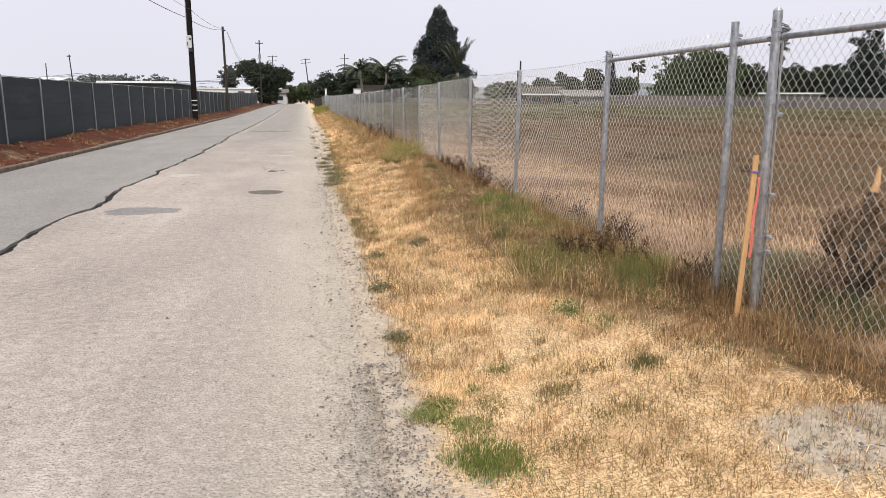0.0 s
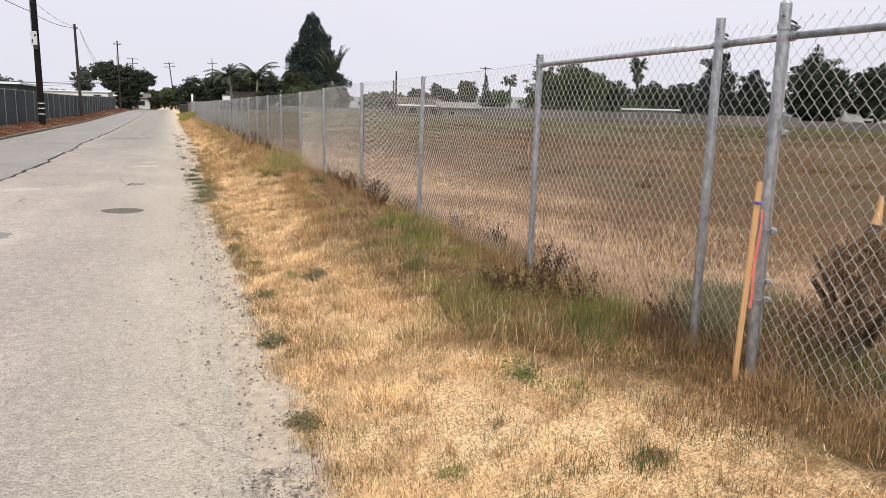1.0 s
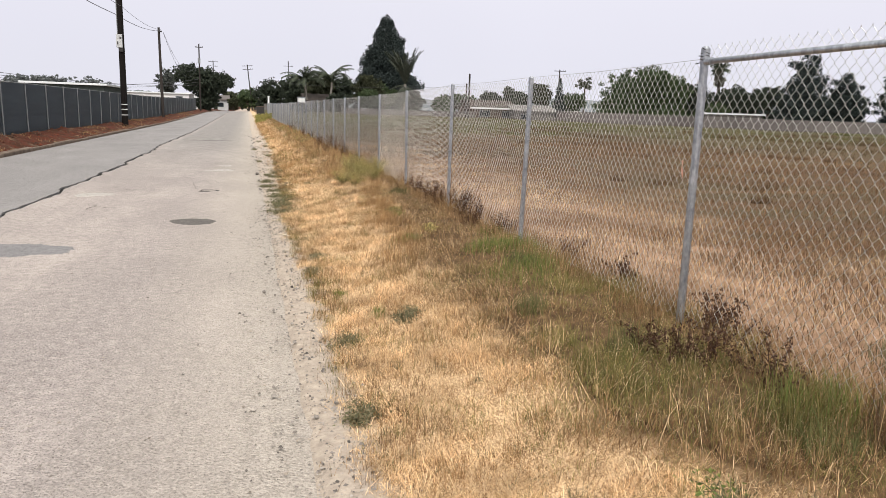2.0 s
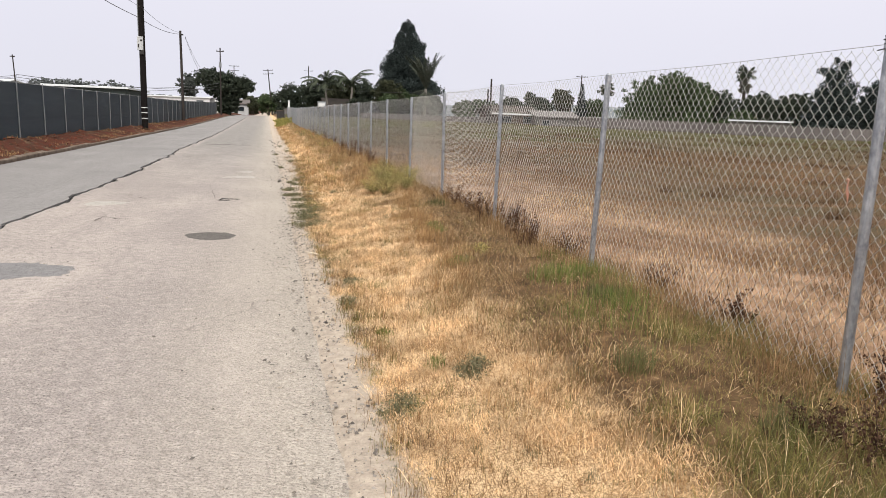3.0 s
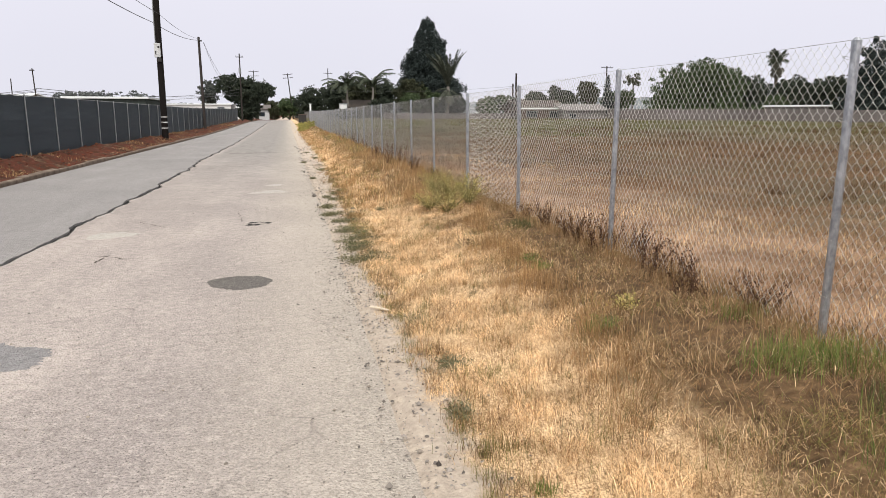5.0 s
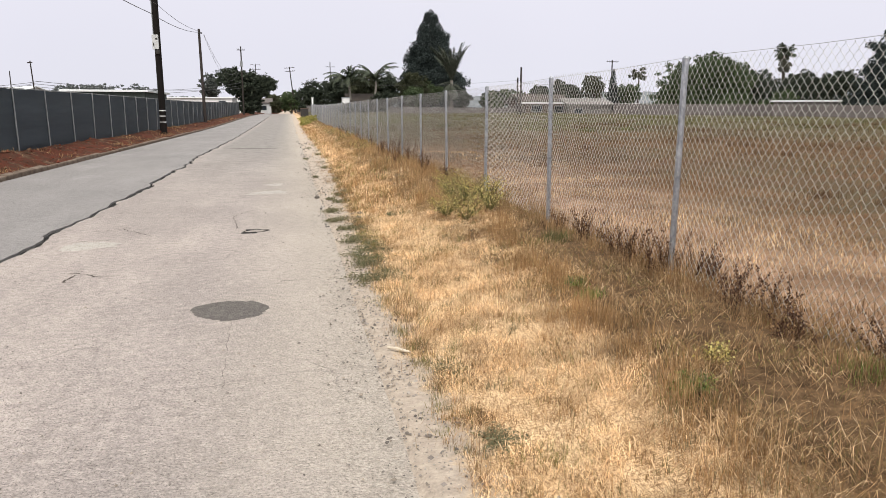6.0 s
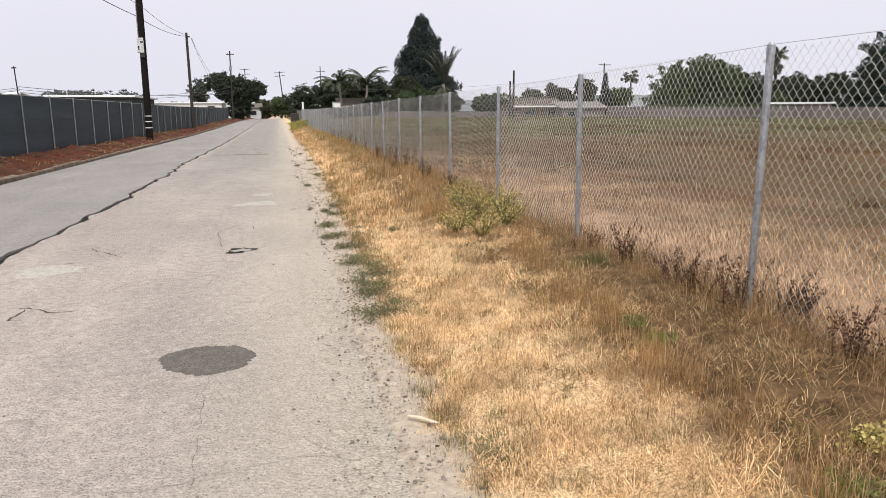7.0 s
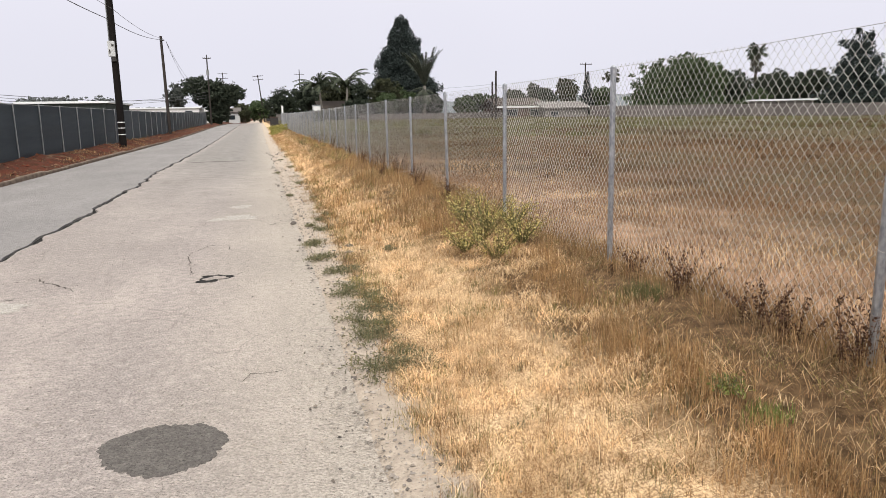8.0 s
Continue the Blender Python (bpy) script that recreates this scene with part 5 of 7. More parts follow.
def cable(a, b, sag, r=0.02, label="sagging black overhead cable between poles"):
    a, b = Vector(a), Vector(b)
    pts = [a.lerp(b, k / 16) - Vector((0, 0, sag * 4 * (k / 16) * (1 - k / 16))) for k in range(17)]
    return tagged(part("overhead_cable", tube(bmesh.new(), pts, r, 5), M_wire_dark), label, "cable", "overhead cables")


cable((-8.05, 80.4, 8.85), (-7.88, 53.0, 7.25), 0.3)
cable((-7.88, 53.0, 7.25), (-8.0, 12.0, 7.35), 0.5)
cable((-8.0, 80.4, 8.95), (-7.48, 53.0, 7.75), 0.3, 0.013)
cable((-7.48, 53.0, 7.75), (-7.5, 10.0, 8.0), 0.5, 0.013)
cable((-7.75, 80.4, 8.7), (-8.15, 139.8, 9.2), 2.6, 0.015)
cable((-7.75, 80.4, 8.6), (-8.3, 139.8, 8.2), 2.8, 0.015)
cable((-40.2, 126, 5.2), (-27.7, 96, 4.5), 0.2, 0.02)
cable((-27.7, 95.9, 4.4), (-8.2, 139.9, 6.2), 1.0, 0.025)
cable((-27.7, 95.9, 4.1), (-8.2, 139.9, 5.7), 1.0, 0.025)
cable((-60.0, 150, 5.6), (-27.7, 96, 4.6), 0.4, 0.025)
cable((-60.0, 150, 5.2), (-27.7, 96, 4.3), 0.4, 0.025)
cable((-27.7, 95.9, 4.7), (-8.2, 139.9, 5.2), 0.6, 0.03)
cable((31.0, 102, 5.2), (59.9, 136, 7.2), 0.5, 0.015)
cable((31.0, 102, 5.6), (3.0, 130, 6.0), 0.6, 0.012)


# ---- trees ----
def leaf_quads(C, size, rng, flat=0.0, aspect=0.55):
    """Small rhombic leaves in every direction round their centres."""
    n = len(C)
    d = rng.normal(0, 1, (n, 3))
    d[:, 2] *= 1 - flat
    d /= np.linalg.norm(d, axis=1)[:, None]
    e = np.cross(d, rng.normal(0, 1, (n, 3)))
    e /= np.linalg.norm(e, axis=1)[:, None]
    L = (size * rng.uniform(0.6, 1.4, n))[:, None]
    V = np.stack([C - d * L, C + e * L * aspect, C + d * L, C - e * L * aspect], 1).reshape(-1, 3)
    o = np.arange(n) * 4
    return V, np.stack([o, o + 1, o + 2, o + 3], -1)


def leaf_tris(C, size, rng, flat=0.0, aspect=0.85):
    """Small three-cornered leaves in every direction round their centres."""
    n = len(C)
    d = rng.normal(0, 1, (n, 3))
    d[:, 2] *= 1 - flat
    d /= np.linalg.norm(d, axis=1)[:, None]
    e = np.cross(d, rng.normal(0, 1, (n, 3)))
    e /= np.linalg.norm(e, axis=1)[:, None]
    L = (size * rng.uniform(0.6, 1.4, n))[:, None]
    V = np.stack([C - d * L, C + d * L * 0.6 + e * L * aspect, C + d * L * 0.6 - e * L * aspect], 1).reshape(-1, 3)
    o = np.arange(n) * 3
    return V, np.stack([o, o + 1, o + 2], -1)


def crown_mesh(blobs, n, size, material, seed, flat=0.0):
    """Leaves gathered in many small twig clumps over the blobs of a crown, with gaps and stray tips."""
    rng = np.random.default_rng(seed)
    n, size = int(n * 1.2), size * (0.8 if size > 0.1 else 0.9)
    B = np.array(blobs, float)
    w = B[:, 3] * B[:, 4]
    nc = max(40, n // 40)
    k = rng.choice(len(B), nc, p=w / w.sum())
    d = rng.normal(0, 1, (nc, 3))
    d /= np.linalg.norm(d, axis=1)[:, None]
    r = rng.random(nc) ** 0.30 * (1 + 0.13 * np.abs(rng.normal(0, 1, nc)))
    cc = B[k, :3] + d * r[:, None] * np.stack([B[k, 3], B[k, 3], B[k, 4]], -1)
    spread = np.clip(B[k, 3] * rng.uniform(0.10, 0.26, nc), size * 0.8, 3.0)
    c = rng.integers(0, nc, n)
    C = cc[c] + rng.normal(0, 0.6, (n, 3)) * spread[c][:, None] * np.array([1, 1, 0.7])
    V, F = leaf_tris(C, np.full(n, size), rng, flat)
    return np_mesh("crown", V, [F], (material,))


def broad_tree(x, y, z, blobs, n, size, leaf, label, seed, trunk=0.25, name="tree"):
    t = thing(name, label, "tree", at=pose(x, y, z))
    B = sorted(blobs, key=lambda b: -b[3])
    lo = min(b[2] - b[4] for b in blobs)
    fork = max(0.4, lo + 0.25 * B[0][4])
    bm = bmesh.new()
    tube(bm, [(0, 0, -0.3), (0.05, 0.02, fork * 0.5), (0, 0, fork)], [trunk * 1.25, trunk, trunk * 0.85], 9)
    for b in B[:6]:
        tube(bm, [(0, 0, fork - 0.15), (b[0] * 0.4, b[1] * 0.4, fork + (b[2] - fork) * 0.55), (b[0] * 0.85, b[1] * 0.85, b[2])], [trunk * 0.6, trunk * 0.4, trunk * 0.12], 6)
    part("trunk", bm, M_bark, t)
    part("crown", crown_mesh(blobs, n, size, leaf, seed), None, t)
    return t


def conifer(x, y, z, H, Rb, n, size, leaf, label, seed, bare=0.06, power=0.85, ragged=0.25):
    rng = np.random.default_rng(seed)
    n, size = int(n * 2.0), size * 0.6
    t = thing("conifer_tree", label, "tree", at=pose(x, y, z))
    part("trunk", tube(bmesh.new(), [(0, 0, -0.3), (0, 0, H * 0.5), (0, 0, H * 0.98)], [0.022 * H, 0.013 * H, 0.02], 8), M_bark, t)
    h = bare + (1 - bare) * (1 - np.sqrt(rng.random(n)))
    nb = 90
    hb = bare + (1 - bare) * (1 - np.sqrt(rng.random(nb)))
    ab, lb = rng.random(nb) * 6.28, 1 + rng.normal(0, ragged, nb)
    k = rng.integers(0, nb, n)
    hh = hb[k]
    Rm = Rb * (1 - hh) ** power * lb[k]
    s = rng.random(n) ** 0.5
    a = ab[k] + rng.normal(0, 0.13, n) * (1.2 - 0.4 * s)
    C = np.stack([np.cos(a) * Rm * s, np.sin(a) * Rm * s, H * hh + Rm * s * 0.10 + rng.normal(0, 0.02 * H, n)], -1)
    fill = rng.random(n) < 0.45
    Rf = Rb * (1 - h) ** power * (0.85 + 0.25 * vnoise(h * 14, rng.random(n) * 0.01, 0.5, 70))
    sf = rng.random(n) ** 0.4
    af = rng.random(n) * 6.28
    C = np.where(fill[:, None], np.stack([np.cos(af) * Rf * sf, np.sin(af) * Rf * sf, H * h], -1), C)
    C[:, 2] = np.minimum(C[:, 2], H)
    V, F = leaf_tris(C, np.full(n, size), rng, 0.3)
    part("crown", np_mesh("crown", V, [F], (leaf,)), None, t)
    return t


def frond(bm_v, bm_f, base, az, el, L, droop, rng, width=0.35, seg=9):
    """One feather frond: leaflets on both sides of a drooping rib."""
    p = np.array(base, float)
    e = el
    for k in range(seg):
        step = L / seg
        d = np.array([math.cos(az) * math.cos(e), math.sin(az) * math.cos(e), math.sin(e)])
        nx = p + d * step
        side = np.array([-math.sin(az), math.cos(az), 0.0])
        w = width * math.sin(math.pi * (k + 1.2) / (seg + 1.8)) + 0.05
        for s in (-1, 1):
            for q_ in (0.0, 0.33, 0.66):
                b0 = p + d * step * q_
                o = len(bm_v)
                tipp = b0 + side * s * w * rng.uniform(0.8, 1.2) + d * w * 0.5 + np.array([0, 0, -w * rng.uniform(0.5, 1.1)])
                bm_v.extend([b0, b0 + d * step * 0.36, tipp])
                bm_f.append((o, o + 1, o + 2))
        o = len(bm_v)
        bm_v.extend([p - side * 0.03, p + side * 0.03, nx])
        bm_f.append((o, o + 1, o + 2))
        p = nx
        e -= droop / seg


def feather_palm(x, y, z, H, L, n, label, seed, leaf, bend=0.3, el=(0.1, 1.25), droop=(1.3, 2.1), width=0.4, trunk=0.16, skirt=0):
    rng = np.random.default_rng(seed)
    t = thing("palm_tree", label, "palm tree", at=pose(x, y, z))
    part("trunk", tube(bmesh.new(), [(0, 0, -0.3), (bend * 0.3, 0, H * 0.4), (bend, 0, H * 0.8), (bend, 0, H)], [trunk * 1.3, trunk, trunk * 0.9, trunk * 0.8], 9), M_palmtrunk, t)
    v, f = [], []
    for k in range(n):
        frond(v, f, (bend, 0, H - 0.1), rng.random() * 6.28, rng.uniform(*el), L * rng.uniform(0.75, 1.1), rng.uniform(*droop), rng, width)
    for k in range(skirt):
        frond(v, f, (bend, 0, H - 0.2 - 0.8 * rng.random()), rng.random() * 6.28, rng.uniform(-1.2, 0.2), L * rng.uniform(0.3, 0.5), 0.8, rng, width)
    part("crown", np_mesh("crown", np.array(v), [np.array(f)], (leaf,)), None, t)
    return t


def blob_set(seed, rx, rz, zc, n, spread=0.55):
    g = np.random.default_rng(seed)
    out = [(0, 0, zc, rx * 0.6, rz * 0.75)]
    for _ in range(n):
        a, s = g.random() * 6.28, math.sqrt(g.random()) * spread
        out.append((rx * s * math.cos(a) * 1.1, rx * s * math.sin(a), zc + rz * g.uniform(-0.45, 0.5), rx * g.uniform(0.22, 0.42), rz * g.uniform(0.22, 0.45)))
    return out


# big fir with a shaggy palm before it, palms and dark bushes round it
conifer(27.7, 149.6, 0.8, 20.0, 7.6, 56000, 0.25, M_fir, "tall dark pyramidal fir standing above the houses", 3, 0.03, 0.66, 0.16)
feather_palm(26.5, 126, 0.8, 5.6, 6.2, 26, "tall palm with upright shaggy fronds before the fir", 4, M_palmdark, 0.2, (1.18, 1.54), (0.2, 1.1), 0.5, 0.3, 22)
feather_palm(10.4, 131, 0.8, 5.4, 4.7, 28, "arching feather palm beside the dark bushes", 5, M_palm, -0.3, (0.7, 1.5), (1.0, 2.6), 0.5, 0.2)
feather_palm(14.2, 131, 0.8, 5.6, 5.4, 18, "taller arching feather palm beside the dark bushes", 6, M_palm, 0.4, (0.9, 1.5), (1.2, 2.8), 0.5, 0.2)
broad_tree(-7.6, 158, 0.5, [(-3.7, 0, 7.2, 2.2, 1.9), (-0.6, 0, 1.0, 1.3, 1.2), (0.7, 0, 2.2, 1.5, 1.5), (0.2, 0, 6.0, 2.6, 2.1), (2.6, 0.4, 5.6, 2.2, 1.9), (-1.4, -0.6, 6.4, 1.9, 1.7), (0.8, 0, 4.2, 1.7, 1.6), (4.0, 0, 6.0, 1.2, 1.1), (-0.2, 0, 3.0, 1.4, 1.6), (-1.2, 0, 2.0, 1.2, 1.4), (1.4, 0, 3.4, 1.2, 1.2), (-2.6, 0, 5.2, 1.6, 1.4)], 34000, 0.22, M_oak, "dark spreading oak over the end of the lane", 7, 0.4)
broad_tree(6.6, 190, 0.4, blob_set(8, 5.6, 3.8, 4.8, 14), 18000, 0.24, M_oak, "dark rounded evergreen tree at the lane's end", 8, 0.35)
broad_tree(11.2, 165, 0.5, blob_set(9, 4.2, 3.0, 3.6, 10), 11000, 0.22, M_oak, "dark rounded bush tree near the lane's end", 9, 0.3)
broad_tree(-20.5, 210, 0.4, blob_set(10, 4.0, 4.0, 7.0, 9), 9000, 0.25, M_greytree, "tree greyed by painted haze behind the white building", 10, 0.3)
broad_tree(0.8, 232, 0.4, blob_set(11, 5, 3.2, 3.6, 9), 5000, 0.4, M_leaf, "green street tree beyond the side street", 11, 0.3)
broad_tree(0.6, 207, 0.4, blob_set(13, 2.8, 2.2, 3.2, 10), 6000, 0.22, M_leaf, "green street tree behind the leaning pole", 13, 0.2)
broad_tree(-3.4, 212, 0.4, blob_set(14, 2.0, 1.7, 2.3, 9), 4000, 0.2, M_olivetree, "small dark street tree beyond the side street", 14, 0.16)
broad_tree(3.4, 214, 0.4, blob_set(15, 2.2, 1.5, 1.9, 9), 4000, 0.2, M_oak, "low dark bush beyond the side street", 15, 0.16)
broad_tree(-4.5, 240, 0.4, blob_set(12, 4, 3.0, 3.4, 9), 4000, 0.4, M_olivetree, "small green tree beyond the side street", 12, 0.3)
for k, (x, y, rx, rz, zc, m_) in enumerate(((13.5, 138, 3.8, 3.4, 4.6, M_olivetree), (17.5, 140, 3.8, 3.2, 4.4, M_oak), (21.5, 134, 3.6, 3.0, 4.6, M_olivetree), (24.8, 138, 3.4, 2.6, 3.6, M_leaf), (32.5, 148, 3.6, 2.8, 3.4, M_oak), (9.0, 142, 3.6, 3.2, 4.2, M_oak), (12.0, 146, 3.6, 3.2, 4.6, M_oak),
                                            (36.5, 134, 3.0, 2.0, 2.4, M_oak), (41.5, 140, 3.0, 2.2, 2.9, M_leaf), (29.5, 134, 3.0, 2.0, 2.2, M_oak), (20.2, 126, 2.6, 2.1, 2.8, M_leaf), (33.0, 124, 2.4, 1.8, 2.2, M_leaf), (15.5, 128, 2.8, 1.8, 2.2, M_oak), (8.6, 119, 1.6, 0.8, 1.0, M_oak), (11.5, 120, 1.8, 0.9, 1.1, M_oak))):
    broad_tree(x, y, 0.8, blob_set(20 + k, rx, rz, zc, 12), 11000, 0.19, m_, "dark evergreen bush tree behind the field", 20 + k, 0.2, "bush")
# trees behind the far side of the field
broad_tree(68.0, 117, 0.8, blob_set(40, 7.8, 4.9, 5.0, 26, 0.75) + blob_set(41, 8.6, 2.4, 2.2, 14, 0.85) + [(1.0, 0, 8.6, 2.2, 1.5), (-2.0, 0.5, 7.8, 2.4, 1.6), (3.4, 0, 7.4, 1.8, 1.4)], 46000, 0.22, M_leaf, "large spreading leafy green tree behind the fence", 40, 0.4)
for k, (x, y, rx, rz, zc, m_) in enumerate(((43.5, 130, 2.6, 1.8, 3.6, M_oak), (49.5, 132, 3.4, 2.2, 4.0, M_oak), (55.5, 134, 2.6, 3.0, 4.8, M_olivetree), (60.5, 132, 4.2, 2.6, 3.4, M_leaf), (77.5, 116, 4.2, 3.4, 4.6, M_oak), (83.0, 113, 3.8, 3.6, 4.4, M_oak), (86.5, 108, 3.6, 3.2, 4.4, M_oak),
                                            (73.5, 121, 3.0, 2.4, 3.4, M_leaf), (77.0, 119, 3.6, 2.2, 1.8, M_oak), (81.5, 115, 3.6, 2.2, 1.8, M_oak), (86.0, 111, 3.6, 2.2, 1.8, M_oak), (90.5, 108, 3.6, 2.2, 1.8, M_oak), (72.0, 116, 3.0, 2.0, 1.6, M_leaf), (79.0, 112, 3.0, 2.0, 2.4, M_leaf), (91.0, 103, 4.0, 2.6, 3.2, M_oak), (95.0, 100, 4.2, 2.8, 3.0, M_oak), (64.0, 121, 3.0, 2.2, 2.6, M_leaf), (75.0, 124, 4.0, 3.4, 4.4, M_oak), (80.0, 120, 4.2, 3.4, 4.8, M_oak), (84.5, 116, 4.0, 3.4, 4.2, M_oak), (88.5, 114, 4.2, 3.2, 4.2, M_oak), (93.0, 108, 4.2, 3.0, 3.6, M_oak), (98.0, 104, 4.4, 3.0, 3.8, M_oak), (52.5, 138, 3.0, 2.0, 3.4, M_olivetree), (46.5, 136, 3.0, 2.0, 3.0, M_oak))):
    broad_tree(x, y, 0.8, blob_set(50 + k, rx, rz, zc, 13), 10000, 0.19, m_, "dark leafy tree in the row behind the field", 50 + k, 0.22)
conifer(82.5, 95.0, 0.8, 11.8, 4.2, 10000, 0.26, M_fir, "dark ragged cypress behind the field", 63, 0.03, 0.5, 0.35)
conifer(87.0, 92.0, 0.8, 8.8, 3.4, 8000, 0.26, M_fir, "dark lower cypress behind the field", 64, 0.03, 0.5, 0.35)
conifer(93.0, 86.0, 0.8, 12.4, 4.0, 9000, 0.26, M_fir, "dark ragged conifer behind the field", 65, 0.03, 0.55, 0.4)
conifer(57.5, 130.0, 0.8, 8.0, 1.4, 1800, 0.26, M_fir, "slender dark conifer beside the houses", 66, 0.05, 0.6, 0.3)
conifer(96.5, 100, 0.8, 6.8, 0.8, 900, 0.24, M_fir, "thin pointed cypress in the tree row", 67, 0.02, 0.6, 0.2)
for k, (x, y, rx, rz, zc) in enumerate(((88, 80, 6, 4.6, 6.0), (96, 77, 6, 4.6, 5.2), (104, 72, 6.5, 4.6, 5.4), (113, 66, 7, 4.8, 5.4), (122, 60, 7, 5, 5.4))):
    broad_tree(x, y, 0.6, blob_set(80 + k, rx, rz, zc, 14), 11000, 0.24, M_oak, "tall dark evergreen hedge tree beyond the field", 80 + k, 0.3)
# fan palm above the tree row
fp = thing("palm_tree", "tall fan palm with a round crown above the tree row", "palm tree", at=pose(89.2, 126, 0.8))
part("trunk", tube(bmesh.new(), [(0, 0, -0.3), (0, 0, 5.5), (0, 0, 11.0)], [0.35, 0.3, 0.28], 9), M_bark, fp)
part("skirt", crown_mesh([(0, 0, 9.2, 0.9, 1.5)], 1500, 0.26, M_palmdry, 90), None, fp, "dead brown frond skirt")
v_, f_ = [], []
g_ = np.random.default_rng(91)
for k in range(36):
    frond(v_, f_, (0, 0, 11.2), g_.random() * 6.28, g_.uniform(-0.5, 1.4), 2.0, 0.4, g_, 0.7, 6)
part("crown", np_mesh("crown", np.array(v_), [np.array(f_)], (M_palm,)), None, fp)
# thin street tree with an open crown
broad_tree(66.5, 138, 0.8, blob_set(95, 2.6, 1.5, 7.6, 7), 700, 0.26, M_olivetree, "thin open-crowned tree beyond the houses", 95, 0.16)


# ---- buildings ----
def house(x, y, z, w, d, h, roof_h, wall, roofm, label, yaw=0.0, eave=0.5, windows=(), doors=(), flat=False, fascia=None):
    """A low house: walls, pitched or flat roof with eaves, windows and doors on its front (the -y side)."""
    t = thing("house", label, "house", at=pose(x, y, z, 0, 0, yaw))
    part("wall", box(bmesh.new(), -w / 2, w / 2, 0, d, -0.5, h, 0.02), wall, t)
    bm = bmesh.new()
    if flat:
        box(bm, -w / 2 - eave, w / 2 + eave, -eave, d + eave, h + 0.01, h + 0.22, 0.02)
    else:
        a = [(-w / 2 - eave, -eave, h), (w / 2 + eave, -eave, h), (w / 2 + eave, d + eave, h), (-w / 2 - eave, d + eave, h), (-w / 2 - eave, d / 2, h + roof_h), (w / 2 + eave, d / 2, h + roof_h)]
        lo = [bm.verts.new(p) for p in a]
        hi = [bm.verts.new((p[0], p[1], p[2] + 0.14)) for p in a]
        for s in (lo, hi):
            bm.faces.new((s[0], s[1], s[5], s[4]))
            bm.faces.new((s[2], s[3], s[4], s[5]))
        for i, j in ((0, 1), (1, 5), (5, 2), (2, 3), (3, 4), (4, 0)):
            bm.faces.new((lo[i], lo[j], hi[j], hi[i]))
        for sx in (-w / 2 + 0.03, w / 2 - 0.03):
            gb = bmesh.new()
            gb.faces.new([gb.verts.new(p) for p in ((sx, 0.03, h), (sx, d - 0.03, h), (sx, d / 2, h + roof_h))])
            bmesh.ops.solidify(gb, geom=gb.faces[:], thickness=0.05)
            part("gable", gb, wall, t)
    part("roof", bm, roofm, t)
    if fascia:
        part("fascia", box(bmesh.new(), -w / 2 - eave, w / 2 + eave, -eave - 0.05, -eave - 0.003, h - 0.04, h + 0.2, 0.01), fascia, t, "white painted fascia")
    for wx, wz, ww, wh in windows:
        wf = bmesh.new()
        box(wf, wx - ww / 2 - 0.08, wx + ww / 2 + 0.08, -0.05, -0.003, wz - 0.08, wz, 0)
        box(wf, wx - ww / 2 - 0.08, wx + ww / 2 + 0.08, -0.05, -0.003, wz + wh, wz + wh + 0.08, 0)
        box(wf, wx - ww / 2 - 0.08, wx - ww / 2, -0.05, -0.003, wz, wz + wh, 0)
        box(wf, wx + ww / 2, wx + ww / 2 + 0.08, -0.05, -0.003, wz, wz + wh, 0)
        win = part("window", wf, M_screenpost, t)
        part("pane", box(bmesh.new(), wx - ww / 2, wx + ww / 2, -0.03, -0.008, wz, wz + wh), M_glass, win)
    for dx, dw, dh in doors:
        part("door", box(bmesh.new(), dx - dw / 2, dx + dw / 2, -0.05, -0.004, 0, dh, 0.01), M_wallbrown, t)
    return t


house(37.8, 110.5, 0.8, 7.0, 8, 1.75, 1.3, M_wallbrown, M_roofbrown, "low brown house with a white fascia beyond the field", 0, 0.6, ((-1.5, 0.6, 1.6, 0.8), (2.0, 0.5, 1.2, 0.9)), (), fascia=M_fascia)
house(43.6, 107.5, 0.75, 6.6, 8, 1.55, 0.95, M_walltan, M_walltan, "low tan stucco house beyond the field", -4, 0.4, ((-1.8, 0.45, 1.0, 0.6),), ())
house(47.6, 104.0, 0.75, 2.8, 4, 1.60, 0.2, M_wallbrown, M_fascia, "small brown shed with a pale roof", -20, 0.3, (), (), True)
house(70.5, 95.5, 0.8, 8.0, 5, 2.0, 0.2, M_walltan, M_rooflight, "long low building with a pale green-white roof", -34, 0.4, (), (), True)
house(99.5, 85.5, 0.8, 14.0, 8, 3.4, 0.3, M_wallwhite, M_rooflight, "white flat-roofed building beyond the field", -40, 0.3, (), (), True)
house(13.4, 131, 0.8, 6.5, 7, 2.1, 1.3, M_walltan, M_roofbrown, "brown-roofed bungalow behind the fence", 0, 0.6, ((-2, 0.8, 1.2, 0.9),), ())
house(-18.7, 88, 0.3, 7.8, 14, 3.1, 0.2, M_walldark, M_rooflight, "long white flat-roofed building behind the screened fence", 0, 0.4, tuple((-2.4 + 2.4 * k, 1.4, 1.4, 0.9) for k in range(3)), (), True)
house(-18.3, 155, 0.4, 15.0, 14, 3.3, 0.2, M_wallwhite, M_rooflight, "white low warehouse near the lane's end", 0, 0.3, ((5.6, 1.6, 1.2, 1.2),), ((-2, 3.0, 2.6),), True)


